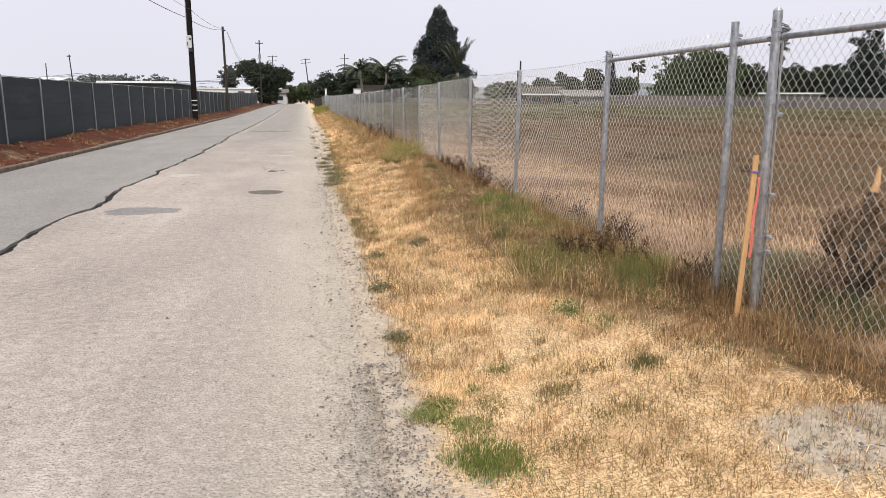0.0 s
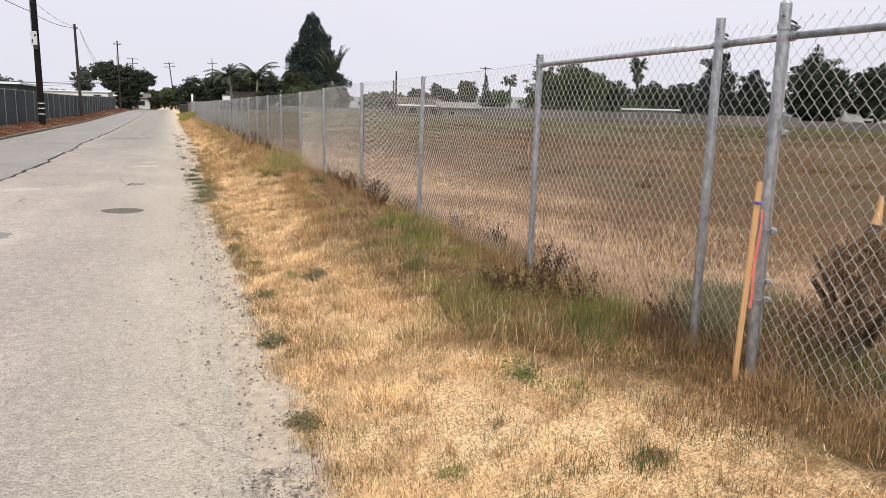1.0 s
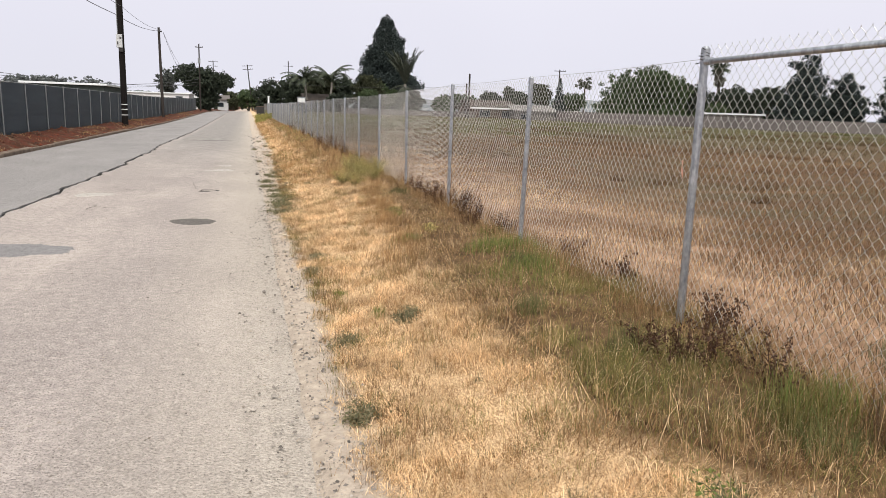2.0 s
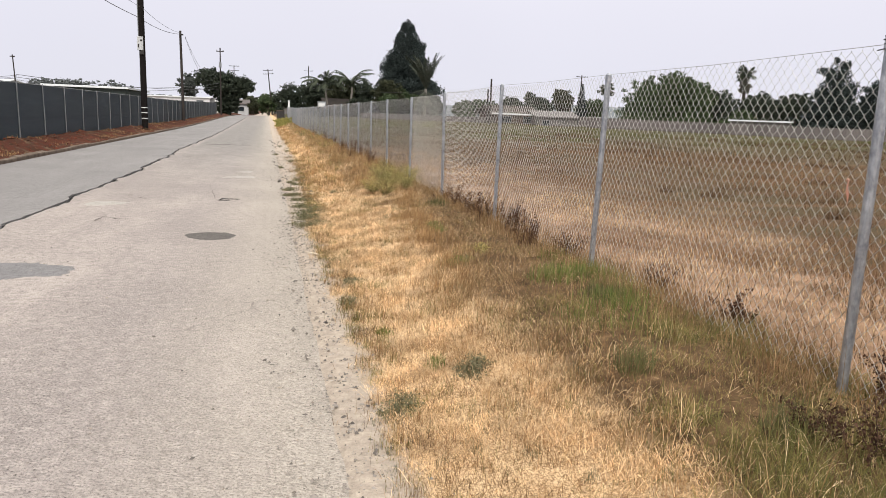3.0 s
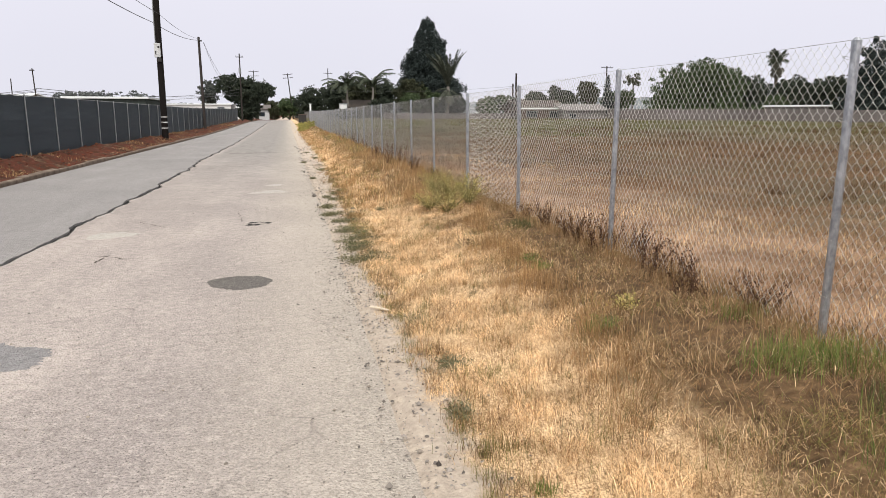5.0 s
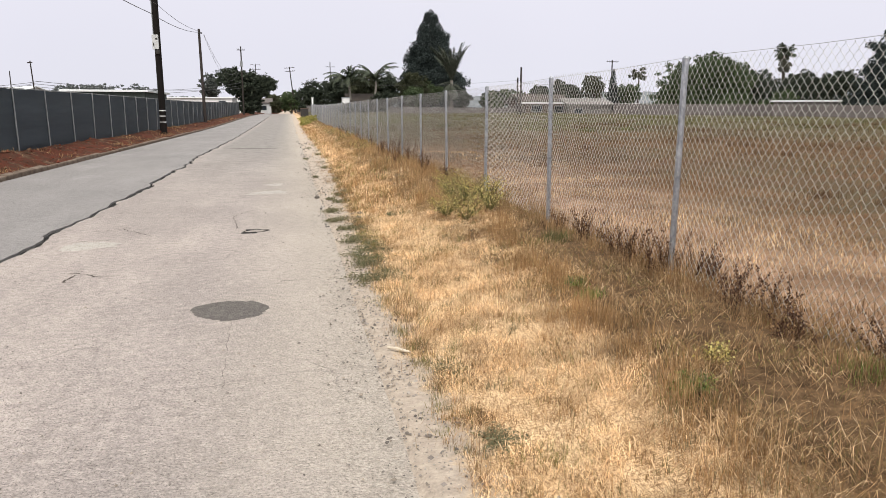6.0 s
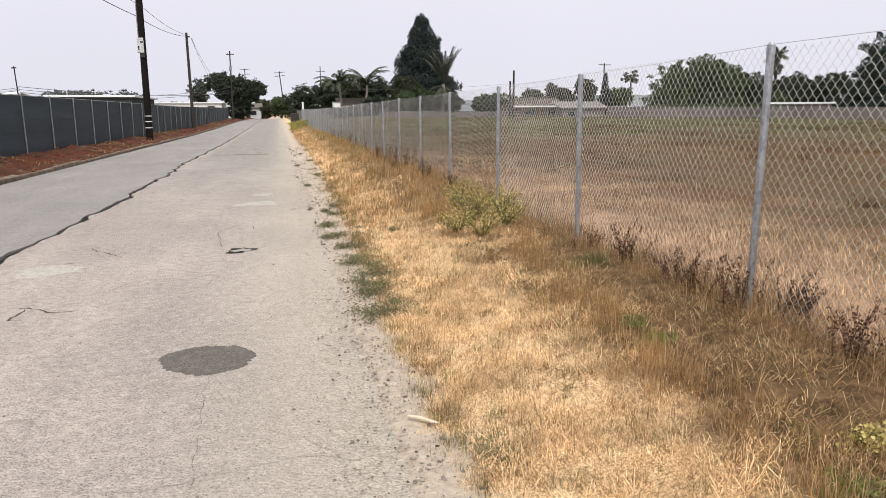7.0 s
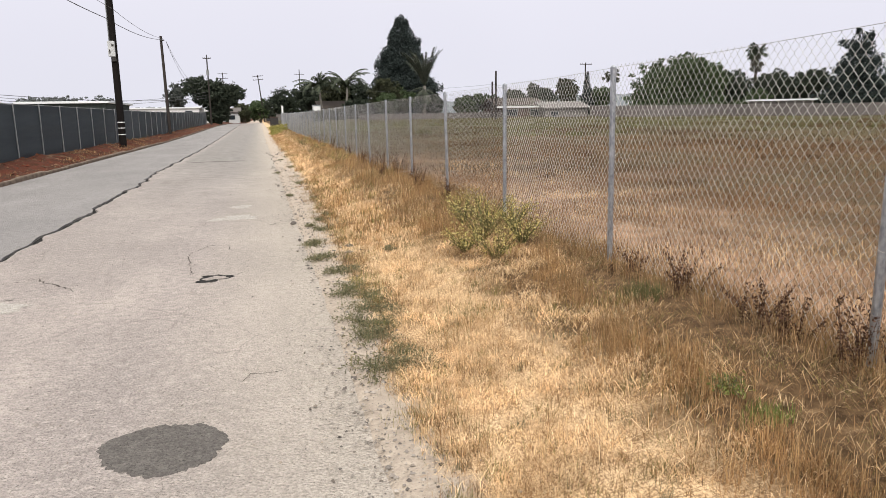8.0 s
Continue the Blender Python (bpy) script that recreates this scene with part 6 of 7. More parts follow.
house(-8.4, 216, 0.4, 7, 8, 2.9, 1.2, M_boxgrey, M_boards, "pale house beyond the side street", 0, 0.5, ((-1.5, 1.0, 1.4, 1.1), (1.6, 1.0, 1.4, 1.1)), ((0.2, 1.0, 2.1),))
house(6.5, 236, 0.4, 8, 8, 2.8, 1.1, M_walltan, M_roofbrown, "low house beyond the side street", 0, 0.5, ((-2, 1.0, 1.4, 1.1), (2, 1.0, 1.4, 1.1)), ())
house(-50.2, 141.7, 0.3, 16, 9, 3.3, 1.6, M_wallwhite, M_rooflight, "white gabled hall behind the screened fence", -40, 0.4, ())


def board_fence(pts, h, label):
    """A wooden fence of posts and board panels along a line of places."""
    t = thing("board_fence", label, "fence")
    for (x0, y0), (x1, y1) in zip(pts[:-1], pts[1:]):
        L = math.hypot(x1 - x0, y1 - y0)
        n = max(1, round(L / 2.4))
        a = math.degrees(math.atan2(y1 - y0, x1 - x0))
        bm = bmesh.new()
        s = L / n / 12
        outline = [(0.0, -0.012)]
        for k in range(1, 12):
            outline += [(k * s - 0.008, -0.012), (k * s, 0.004), (k * s + 0.008, -0.012)]
        outline += [(12 * s, -0.012), (12 * s, 0.012), (0.0, 0.012)]
        low_ = [bm.verts.new((x, y, 0.03)) for x, y in outline]
        top_ = [bm.verts.new((x, y, h - 0.01 * (k % 3))) for k, (x, y) in enumerate(outline)]
        for k in range(len(outline)):
            m = (k + 1) % len(outline)
            bm.faces.new((low_[k], low_[m], top_[m], top_[k]))
        bm.faces.new(low_[::-1]), bm.faces.new(top_)
        pm = bm_mesh("panel", bm, M_boards)
        po = bm_mesh("post", box(bmesh.new(), -0.05, 0.05, 0.015, 0.115, -0.2, h + 0.02, 0.01), M_boards)
        for k in range(n):
            f = k / n
            x, y = x0 + (x1 - x0) * f, y0 + (y1 - y0) * f
            z = float(land(x, y))
            part("panel", pm, None, t, at=pose(x, y, z, 0, 0, a))
            part("post", po, None, t, at=pose(x, y, z, 0, 0, a))
    return t


board_fence([(44.5, 101.5), (58, 94), (68.5, 82.5), (84, 79)], 1.55, "weathered grey-brown board fence along the field's far side")
board_fence([(14, 112), (34.2, 109)], 0.85, "low weathered board fence beyond the field")
board_fence([(84, 79), (120, 52)], 1.1, "low dark board fence along the field's far side")


# ---- vehicles ----
def wheel(parent, x, y, r, w, name="wheel"):
    bm = bmesh.new()
    tube(bm, [(x, y - w / 2, r), (x, y - w / 2 + 0.03, r), (x, y + w / 2 - 0.03, r), (x, y + w / 2, r)], [r * 0.92, r, r, r * 0.92], 18)
    wh = part(name, bm, M_tyre, parent)
    bm = bmesh.new()
    tube(bm, [(x, y - w / 2 - 0.012, r), (x, y + w / 2 + 0.012, r)], r * 0.55, 14)
    part("rim", bm, M_screenpost, wh)


def profile_body(pts, y0, y1, bevel):
    """A side outline pulled across the width, with rounded edges."""
    bm = bmesh.new()
    a = [bm.verts.new((x, y0, z)) for x, z in pts]
    b = [bm.verts.new((x, y1, z)) for x, z in pts]
    bm.faces.new(a)
    bm.faces.new(b[::-1])
    for k in range(len(pts)):
        bm.faces.new((a[k], b[k], b[(k + 1) % len(pts)], a[(k + 1) % len(pts)]))
    bmesh.ops.recalc_face_normals(bm, faces=bm.faces[:])
    bmesh.ops.bevel(bm, geom=bm.edges[:], offset=bevel, segments=2, affect="EDGES")
    return bm


def car(x, y, z, yaw, paint, label):
    t = thing("car", label, "car", "parked cars", at=pose(x, y, z, 0, 0, yaw))
    part("body", profile_body([(-2.2, 0.3), (2.2, 0.3), (2.25, 0.7), (1.5, 0.9), (0.8, 1.4), (-0.9, 1.45), (-1.7, 0.98), (-2.2, 0.92)], -0.88, 0.88, 0.06), paint, t)
    part("side_window", box(bmesh.new(), -1.15, 0.75, -0.90, -0.872, 0.95, 1.3, 0.01), M_glass, t)
    for sx in (-1.35, 1.4):
        for sy in (-0.78, 0.78):
            wheel(t, sx, sy, 0.32, 0.22)
    part("headlight", box(bmesh.new(), 2.1, 2.27, -0.8, -0.45, 0.62, 0.76, 0.02), M_white, t)
    return t


M_carwhite = plain("white_car_paint", (0.66, 0.67, 0.68), (0.72, 0.73, 0.74), 1, 0.25, 0, 0)
M_cardark = plain("dark_car_paint", (0.03, 0.035, 0.045), (0.05, 0.055, 0.065), 1, 0.25, 0, 0)
M_carsilver = plain("silver_car_paint", (0.36, 0.37, 0.39), (0.42, 0.43, 0.45), 1, 0.3, 0.4, 0)
car(18.9, 117.5, 0.55, 10, M_carwhite, "white parked car beyond the field")
car(22.9, 117.8, 0.55, 8, M_carsilver, "silver parked car beyond the field")
car(28.6, 118.2, 0.55, 5, M_cardark, "dark parked car beyond the field")

TRUCK_X = -11.2
truck = thing("truck", "white semi truck cab waiting behind the oak on the side street", "truck", at=pose(TRUCK_X, 181.5, 0.452))
part("cab", profile_body([(-2.6, 0.9), (1.1, 0.9), (1.15, 2.05), (0.55, 3.0), (0.0, 3.55), (-0.9, 3.95), (-2.4, 3.95), (-2.6, 3.8)], -1.2, 1.2, 0.12), M_carwhite, truck)
part("hood", profile_body([(1.0, 0.75), (2.75, 0.70), (2.85, 1.35), (2.6, 1.75), (1.05, 2.10)], -1.05, 1.05, 0.12), M_carwhite, truck)
part("bumper", box(bmesh.new(), 2.6, 2.95, -1.15, 1.15, 0.38, 0.78, 0.05), M_carwhite, truck)
part("fairing", box(bmesh.new(), -2.55, 1.0, -1.18, 1.18, 0.40, 0.95, 0.04), M_carwhite, truck)
part("windshield", profile_body([(0.64, 2.95), (1.16, 2.12), (1.20, 2.14), (0.68, 2.98)], -1.0, 1.0, 0.005), M_glass, truck)
part("side_window", profile_body([(-0.35, 2.05), (0.78, 2.05), (0.38, 2.75), (-0.35, 2.85)], -1.225, -1.19, 0.004), M_glass, truck)
part("sleeper_window", box(bmesh.new(), -1.7, -1.3, -1.222, -1.19, 2.3, 2.75, 0.01), M_glass, truck)
part("sleeper_window", box(bmesh.new(), -1.7, -1.35, -1.222, -1.19, 3.2, 3.5, 0.01), M_glass, truck)
part("door_line", box(bmesh.new(), -0.5, -0.47, -1.215, -1.19, 1.0, 2.9), M_dark, truck)
part("mirror", box(bmesh.new(), 0.75, 0.95, -1.5, -1.35, 2.0, 2.7, 0.03), M_dark, truck)
part("headlight", box(bmesh.new(), 2.45, 2.78, -1.1, -0.8, 1.15, 1.4, 0.03), M_glass, truck)
for sx, sy in ((1.75, -1.0), (1.75, 1.0)):
    wheel(truck, sx, sy, 0.52, 0.3)
part("exhaust", tube(bmesh.new(), [(-2.75, -0.95, 0.9), (-2.75, -0.95, 3.7)], 0.09, 10), M_screenpost, truck)

# ---- fence end, cabinet, yellow-green bush ----
cab = thing("utility_cabinet", "pale grey metal utility cabinet behind the fence", "cabinet", at=pose(8.7, 121, 0.7))
part("body", box(bmesh.new(), -0.6, 0.6, 0, 0.9, 0, 2.7, 0.02), M_boxgrey, cab)
part("door", box(bmesh.new(), -0.5, 0.5, -0.03, -0.004, 0.2, 2.6, 0.01), M_wallwhite, cab)
part("roof", box(bmesh.new(), -0.68, 0.68, -0.1, 1.0, 2.702, 2.8, 0.01), M_screenpost, cab)
gp2 = thing("gate_post", "white painted post at the fence's far end", "post", at=pose(3.3, 112.5, 0.5))
part("shaft", box(bmesh.new(), -0.12, 0.12, -0.12, 0.12, -0.2, 2.7, 0.02), M_white, gp2)
part("cap", box(bmesh.new(), -0.17, 0.17, -0.17, 0.17, 2.702, 2.8, 0.02), M_white, gp2)
db = thing("bin", "dark brown metal bin beside the fence's far end", "bin", at=pose(2.1, 112, 0.36))
part("body", box(bmesh.new(), -0.55, 0.55, -0.5, 0.5, 0.12, 1.35, 0.04), M_dark, db)
part("lid", box(bmesh.new(), -0.6, 0.6, -0.55, 0.55, 1.352, 1.45, 0.03), M_wallbrown, db)
M_lime = leafy("lime_leaves", [(0.17, 0.165, 0.045), (0.29, 0.27, 0.075), (0.42, 0.37, 0.13)], 0.3, 0.7)
for k, (x, y, r_) in enumerate(((1.6, 82, 0.5), (2.0, 86, 0.7), (2.4, 91, 0.8), (1.7, 95, 0.7), (1.4, 78, 0.4))):
    z = float(land(x, y))
    b_ = thing("bush", "yellow-green weedy bush beside the fence's far end", "bush", "weedy bushes", at=pose(x, y, z))
    part("stem", tube(bmesh.new(), [(0, 0, -0.05), (0.05, 0.02, r_ * 0.5), (0.1, 0.0, r_)], [0.02, 0.015, 0.006], 5), M_bark, b_)
    part("leaves", crown_mesh([(0, 0, r_ * 0.35, r_ * 1.1, r_ * 0.38), (r_ * 0.7, 0.6, r_ * 0.4, r_ * 0.7, r_ * 0.36), (-r_ * 0.5, -0.9, r_ * 0.25, r_ * 0.6, r_ * 0.25)], 1800, 0.05, M_lime, 100 + k), None, b_)


# ---- hills, fog put in as pale grey colour ----
def hill(name, x0, x1, y, top, base, seed, material, label, bumps):
    n = 420
    xs = np.linspace(x0, x1, n)
    env = np.sin(np.pi * np.linspace(0, 1, n)) ** 0.3
    hz = top * env * (0.86 + 0.28 * vnoise(xs, 0 * xs, (x1 - x0) / 7, seed)) + (0.35 * bumps * (vnoise(xs, 0 * xs + 9, bumps * 1.4, seed + 1) - 0.3) + 2.4 * vnoise(xs, 0 * xs + 4, 2.6, seed + 2) + 1.2 * vnoise(xs, 0 * xs + 6, 0.9, seed + 3)) * env
    V, F = [], []
    for k, s in enumerate((0.0, 0.35, 0.7, 1.0)):
        V.append(np.stack([xs, np.full(n, y + s * 90.0), base + hz * math.sin(s * math.pi / 2)], -1))
    for k in range(3):
        a = k * n + np.arange(n - 1)
        F.append(np.stack([a, a + 1, a + n + 1, a + n], -1))
    return tagged(part(name, np_mesh(name, np.concatenate(V), [np.concatenate(F)], (material,), None, True)), label, "hill", kind="structure")


hill("backdrop", -165, -50, 560, 11, 0, 201, M_hillgrey, "tree-covered hill with fog grey in its colour", 3)
hill("backdrop", 40, 700, 620, 16, 0, 205, M_hillgrey, "low distant wooded rise with haze grey in its colour", 5)


# distant woods, far behind the houses; the farther wood has haze painted into its leaves
M_hazeleaf = leafy("haze_tinted_leaves", [(0.14, 0.155, 0.157), (0.165, 0.18, 0.18), (0.19, 0.205, 0.204)], 0.1, 0.95)
for seed_, x0, x1, y, top, n_, mat_, lab_ in ((210, -142, -84, 505, 17.5, 70, M_hazeleaf, "grey-green wood with haze grey in its leaf colour"), (211, -30, 30, 262, 5.0, 40, M_olivetree, "low dark wood beyond the side street")):
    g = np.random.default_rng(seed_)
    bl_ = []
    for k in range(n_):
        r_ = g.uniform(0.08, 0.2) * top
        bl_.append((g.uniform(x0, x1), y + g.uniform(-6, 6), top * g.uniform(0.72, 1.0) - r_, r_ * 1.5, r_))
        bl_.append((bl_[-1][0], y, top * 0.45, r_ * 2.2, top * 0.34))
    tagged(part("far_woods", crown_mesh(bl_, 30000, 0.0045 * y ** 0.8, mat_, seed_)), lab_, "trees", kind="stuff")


# ---- weeds ----
def dock(x, y, h, seed, label):
    g = np.random.default_rng(seed)
    t = thing("dried_weed", label, "weed", "dried weeds along the fence", at=pose(x, y, float(land(x, y)) - 0.02, 0, 0, float(g.uniform(0, 360))))
    bm = bmesh.new()
    C = []
    for s in range(int(g.integers(8, 13))):
        a, l = g.uniform(0, 6.28), g.uniform(0.04, 0.20)
        L = 0.72 * h * g.uniform(0.55, 1.1)
        b = np.array([g.normal(0, 0.06), g.normal(0, 0.06), 0])
        p1 = b + np.array([math.cos(a) * l * 0.3, math.sin(a) * l * 0.3, L * 0.55])
        p2 = b + np.array([math.cos(a) * l, math.sin(a) * l, L])
        tube(bm, [b, p1, p2], [0.003, 0.0022, 0.001], 4)
        for k in range(60):
            f = g.uniform(0.25, 1.0)
            p = b + (p1 - b) * min(1, f / 0.55) if f < 0.55 else p1 + (p2 - p1) * (f - 0.55) / 0.45
            C.append(p + g.normal(0, 0.013, 3))
    tagged(part("stem", bm, M_dock, t), kind="stuff")
    C = np.array(C)
    V, F = leaf_quads(C, np.full(len(C), 0.0095), g)
    tagged(part("seed_head", np_mesh("seed_head", V, [F], (M_dock,)), None, t), "clustered dark seed heads", kind="stuff")


for k, (x, y, h) in enumerate(((2.98, 13.15, 0.50), (2.95, 12.3, 0.46), (2.92, 12.0, 0.40), (2.95, 11.45, 0.55), (3.2, 11.2, 0.50), (2.95, 10.4, 0.55), (3.1, 10.1, 0.45), (2.9, 9.7, 0.36), (3.15, 9.2, 0.36), (2.95, 24.2, 0.8), (3.0, 25.2, 0.75), (2.9, 26.5, 0.7),
                              (2.62, 4.6, 0.40), (2.75, 4.45, 0.42), (2.9, 4.2, 0.40), (2.95, 4.85, 0.46), (2.55, 4.95, 0.36), (3.2, 5.2, 0.42), (3.15, 3.55, 0.36), (2.9, 20.0, 0.5), (2.9, 30, 0.7), (2.95, 13.9, 0.36), (3.25, 7.6, 0.32), (3.35, 6.6, 0.32), (2.75, 21.6, 0.62), (2.9, 22.8, 0.7), (2.6, 24.9, 0.55), (2.85, 27.6, 0.75), (2.7, 28.4, 0.6), (2.9, 33.0, 0.8), (2.75, 35.5, 0.7), (2.9, 39.0, 0.8), (2.8, 44.0, 0.9), (2.9, 48.5, 0.9))):
    dock(x, y, h, 300 + k, "dark brown dried dock weed at the fence's foot")


def mustard(x, y, h, r_, seed):
    g = np.random.default_rng(seed)
    t = thing("flowering_weed", "bushy yellow-flowering mustard weed in the dry grass", "weed", "flowering weeds", at=pose(x, y, float(land(x, y)) - 0.02))
    bm = bmesh.new()
    Cl, Cf = [], []
    for s in range(34):
        a, l, L = g.uniform(0, 6.28), r_ * math.sqrt(g.random()), h * g.uniform(0.55, 1.05)
        p1, p2 = np.array([math.cos(a) * l * 0.4, math.sin(a) * l * 0.4, L * 0.5]), np.array([math.cos(a) * l, math.sin(a) * l, L])
        tube(bm, [(0, 0, 0), p1, p2], [0.004, 0.003, 0.0015], 4)
        for k in range(11):
            f = g.uniform(0.1, 1)
            Cl.append(p1 * f * 2 if f < 0.5 else p1 + (p2 - p1) * (f - 0.5) * 2 + g.normal(0, 0.03, 3))
        for k in range(12):
            f = 1 - 0.75 * g.random() ** 1.6
            Cf.append(p1 * f + (p2 - p1 * f) * f + g.normal(0, 0.03, 3))
    tagged(part("stem", bm, M_olive, t), kind="stuff")
    Cl, Cf = np.array(Cl), np.array(Cf)
    V, F = leaf_quads(Cl, np.full(len(Cl), 0.013), g)
    tagged(part("leaves", np_mesh("leaves", V, [F], (M_mustard,)), None, t), kind="stuff")
    V, F = leaf_quads(Cf, np.full(len(Cf), 0.0085), g, 0, 0.9)
    tagged(part("bloom", np_mesh("bloom", V, [F], (M_yellow,)), None, t), "small yellow flowers", kind="stuff")


mustard(2.32, 16.1, 0.50, 0.42, 1)
mustard(2.55, 16.7, 0.54, 0.46, 2)
mustard(2.2, 15.3, 0.32, 0.34, 3)
mustard(2.62, 15.7, 0.38, 0.36, 5)
mustard(2.78, 16.4, 0.42, 0.30, 9)
mustard(2.05, 15.9, 0.30, 0.28, 10)
mustard(2.42, 17.3, 0.46, 0.30, 11)
mustard(2.3, 9.6, 0.10, 0.06, 4)
mustard(2.3, 31.0, 0.45, 0.5, 6)
mustard(2.5, 40.5, 0.5, 0.6, 7)
mustard(2.2, 47.5, 0.5, 0.7, 8)


M_weed = leafy("dark_weed_blades", [(0.06, 0.063, 0.036), (0.11, 0.113, 0.06), (0.18, 0.172, 0.095), (0.28, 0.24, 0.14)], 0.2, 0.8)


def sprawl(x, y, r_, seed, mat_=None):
    """A low sprawling weed: leafy runners flat on the ground."""
    g = np.random.default_rng(seed)
    t = thing("sprawling_weed", "low grey-green weed sprawling over the road's edge", "weed", "weeds along the road's edge", at=pose(x, y, float(surface(np.array(x), np.array(y))) + 0.006))
    bm = bmesh.new()
    C = []
    for s in range(16):
        a, L = g.uniform(0, 6.28), r_ * g.uniform(0.5, 1.2)
        p2 = np.array([math.cos(a) * L * 1.15, math.sin(a) * L * 1.7, 0.008 + 0.012 * g.random()])
        pm_ = p2 * 0.5 + np.array([0, 0, 0.03])
        tube(bm, [(0, 0, 0.0), pm_, p2], [0.003, 0.002, 0.001], 4)
        for k in range(20):
            f = g.random() ** 0.7
            C.append(p2 * f + g.normal(0, 0.024, 3) * np.array([1, 1, 0.0]) + np.array([0, 0, 0.003 + 0.045 * g.random() ** 3]))
    tagged(part("runner", bm, M_greygreen, t), kind="stuff")
    nb = int(50 + 2500 * r_ * r_)
    aa, rr = g.uniform(0, 6.28, nb), np.sqrt(g.random(nb)) * r_
    lump_ = 0.55 + 0.45 * np.sin(aa * 3 + seed) * np.sin(aa * 5 + 2 * seed)
    P = np.stack([np.cos(aa) * rr * 1.25 * lump_, np.sin(aa) * rr * 1.7 * lump_, 0 * rr], -1)
    tagged(part("foliage", blade_mesh("foliage", P, g.uniform(0, 6.28, nb), np.abs(g.normal(0.8, 0.45, nb)), g.uniform(0.02, 0.10, nb), g.uniform(0.003, 0.006, nb), g.normal(0, 0.5, nb), M_weed), None, t), kind="stuff")
    C = np.array(C)
    V, F = leaf_quads(C, np.full(len(C), 0.012), g, 0.5, 0.4)
    tagged(part("leaves", np_mesh("leaves", V, [F], (mat_ or M_greygreen,)), None, t), kind="stuff")


for k, (x, y, r_) in enumerate(((0.51, 17.95, 0.17), (0.60, 18.1, 0.12), (0.50, 17.0, 0.16), (0.62, 17.1, 0.14), (0.66, 16.2, 0.18), (0.80, 16.3, 0.16), (0.72, 15.4, 0.20), (0.62, 15.2, 0.14), (0.87, 14.95, 0.20), (0.74, 14.6, 0.22), (0.65, 14.2, 0.20), (0.83, 14.1, 0.22), (0.95, 14.5, 0.16), (0.64, 13.75, 0.18), (0.76, 13.8, 0.18),
                              (0.60, 13.05, 0.20), (0.74, 13.1, 0.16), (0.95, 13.0, 0.12), (0.86, 13.3, 0.10), (0.98, 20.9, 0.12), (0.73, 19.3, 0.14), (0.62, 19.7, 0.08), (0.8, 20.3, 0.08), (1.38, 16.93, 0.06), (0.89, 10.36, 0.10), (0.77, 8.47, 0.08), (0.86, 6.22, 0.10), (0.78, 6.1, 0.07), (0.76, 4.94, 0.10), (0.70, 4.8, 0.06), (0.90, 9.32, 0.10), (1.33, 6.51, 0.10), (1.42, 6.6, 0.08),
                              (0.70, 3.4, 0.08), (0.95, 23.6, 0.09), (0.5, 24.3, 0.07), (0.85, 27.2, 0.12), (0.42, 31, 0.10), (0.9, 33.5, 0.13), (0.7, 38.0, 0.14))):
    sprawl(x, y, r_, 400 + k)
for k, (x, y, r_) in enumerate(((2.05, 9.35, 0.10), (2.0, 3.35, 0.14), (2.25, 11.6, 0.12))):
    sprawl(x, y, r_, 450 + k, M_green)

n = 700
g_ = np.random.default_rng(71)
ra, rr = g_.random(n) * 6.28, 0.42 * np.sqrt(g_.random(n))
sx, sy = 2.42 + rr * np.cos(ra) * 1.1, 1.08 + rr * np.sin(ra) * 0.8
sz = np.clip(g_.lognormal(-5.2, 0.5, n), 0.003, 0.016)
stones("rubble", np.stack([sx, sy, land(sx, sy) + sz * 0.1], -1), sz, M_chips, "grey rubble on a bare patch in the straw", 72)

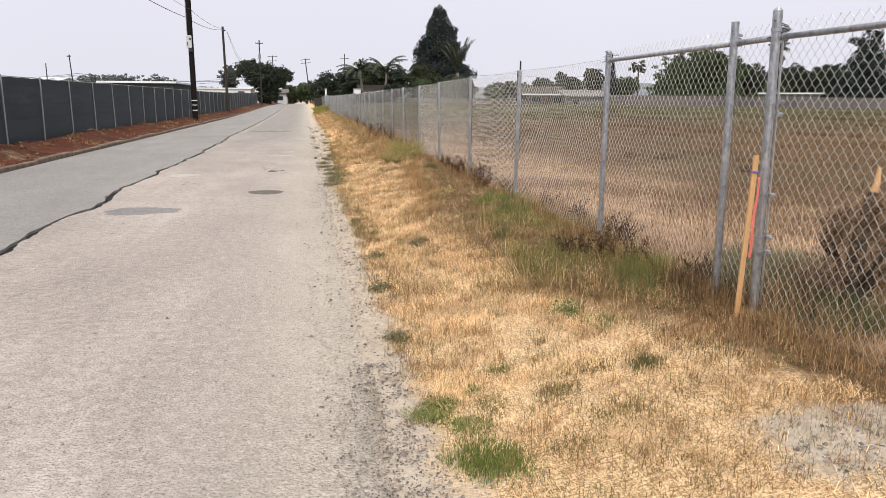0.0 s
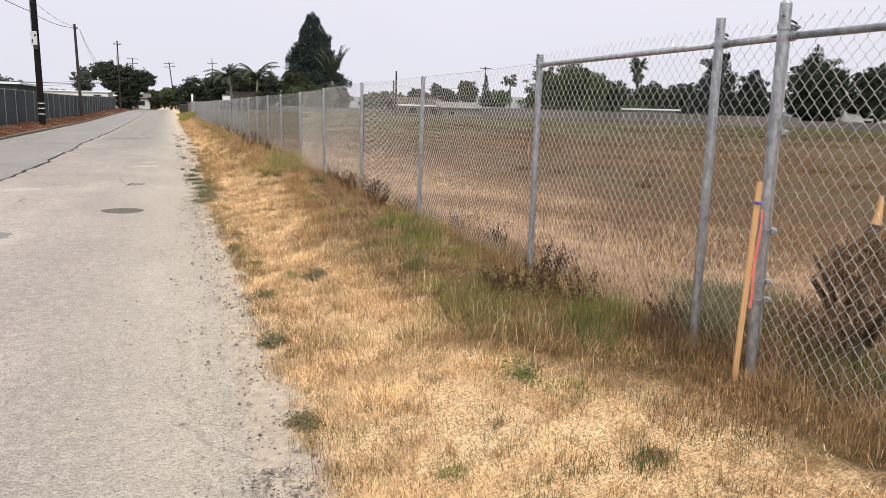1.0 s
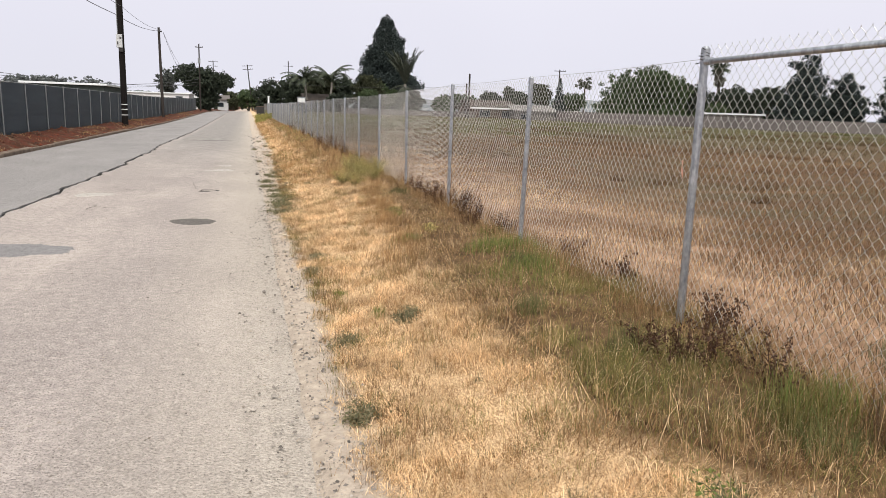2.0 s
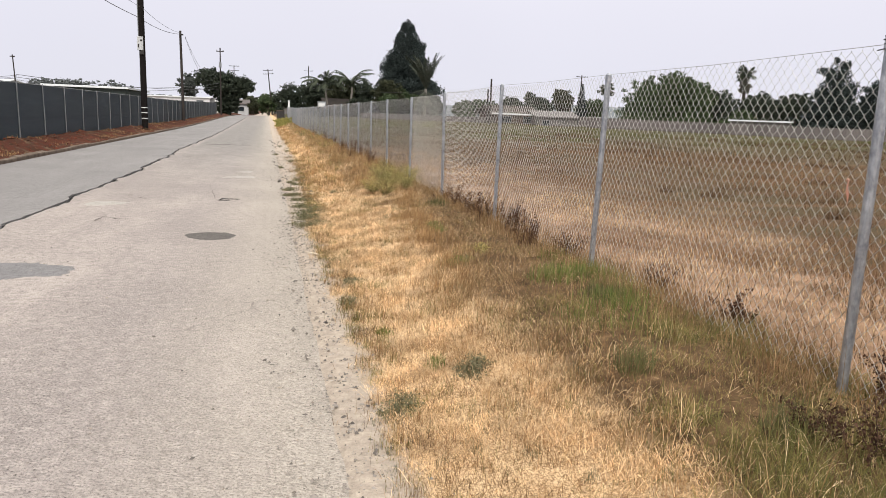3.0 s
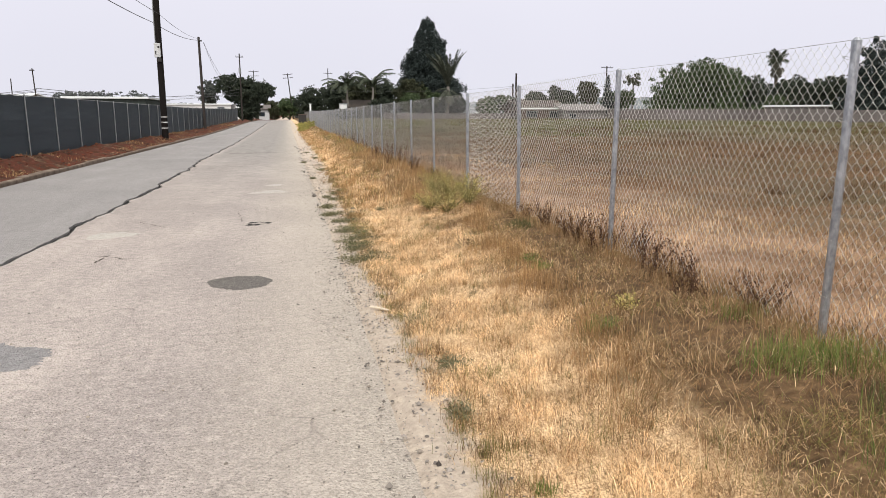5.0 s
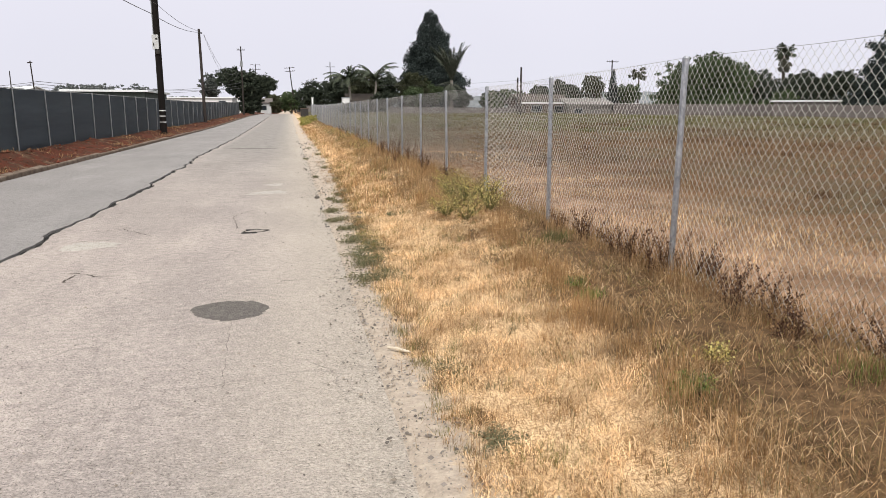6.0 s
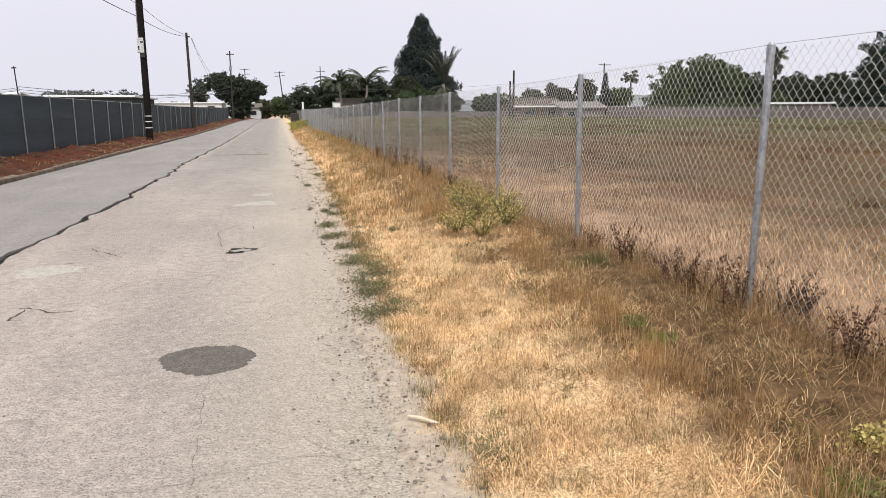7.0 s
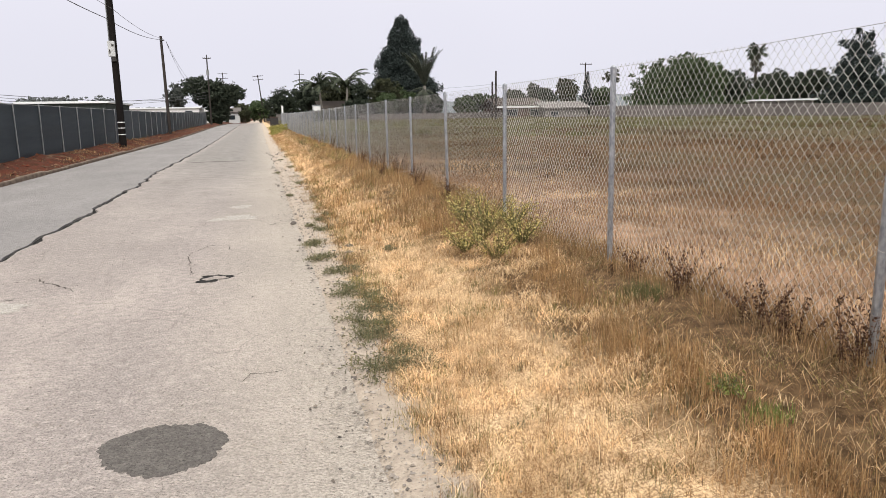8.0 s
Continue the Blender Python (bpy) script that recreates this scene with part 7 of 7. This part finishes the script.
# fallen stick, dead stump behind the gate mesh
stick = thing("fallen_stick", "bleached broken stick lying at the road's edge", "stick", at=pose(0.60, 10.85, 0.014, 0, 2, -38))
part("wood", tube(bmesh.new(), [(-0.09, 0, 0), (-0.02, 0.006, 0.004), (0.05, -0.003, 0.003), (0.1, 0.004, 0)], [0.008, 0.012, 0.011, 0.006], 7), plain("bleached_wood", (0.5, 0.43, 0.34), (0.62, 0.55, 0.45), 20, 0.9), stick)
M_deadleaf = leafy("dead_foliage", [(0.22, 0.14, 0.085), (0.36, 0.24, 0.15), (0.06, 0.036, 0.024), (0.12, 0.07, 0.045)], 0.15, 0.85)
stump = thing("dead_shrub", "dead brown shrub stump with a broken pale top", "shrub", at=pose(3.80, 2.70, 0.30))
g_ = np.random.default_rng(77)
part("trunk", tube(bmesh.new(), [(0, 0, -0.1), (-0.02, 0, 0.25), (0.02, 0.02, 0.55), (0.09, 0.03, 0.80)], [0.075, 0.06, 0.05, 0.034], 9), M_bark, stump)
part("broken_top", tube(bmesh.new(), [(0.088, 0.03, 0.79), (0.105, 0.03, 0.86), (0.115, 0.035, 0.97)], [0.030, 0.022, 0.012], 7), M_lath, stump, "pale broken wood")
for s in range(9):
    a, L = g_.uniform(0, 6.28), g_.uniform(0.35, 0.75)
    part("branch", tube(bmesh.new(), [(g_.normal(0, 0.03), g_.normal(0, 0.03), 0.1), (math.cos(a) * 0.14, math.sin(a) * 0.14, L * 0.6), (math.cos(a) * 0.26, math.sin(a) * 0.26, L * 0.92)], [0.026, 0.018, 0.005], 6), M_bark, stump)
n = 5200
lump = np.array([(-0.16, 0.0, 0.52, 0.10), (-0.05, 0.05, 0.60, 0.10), (0.10, 0.0, 0.66, 0.10), (0.22, 0.02, 0.50, 0.12), (-0.22, 0.0, 0.26, 0.13), (0.05, -0.06, 0.34, 0.16), (0.25, 0.0, 0.25, 0.14)])
kk = g_.integers(0, len(lump), n)
P = lump[kk, :3] + g_.normal(0, 0.55, (n, 3)) * lump[kk, 3:4]
P[:, 2] = np.maximum(P[:, 2], 0.05)
dead = blade_mesh("dead_leaves", P, g_.random(n) * 6.28, np.abs(g_.normal(1.9, 0.4, n)), g_.uniform(0.05, 0.17, n), g_.uniform(0.003, 0.007, n), g_.normal(0, 0.5, n), M_deadleaf)
tagged(part("dead_leaves", dead, None, stump), "hanging dead brown foliage", kind="stuff")
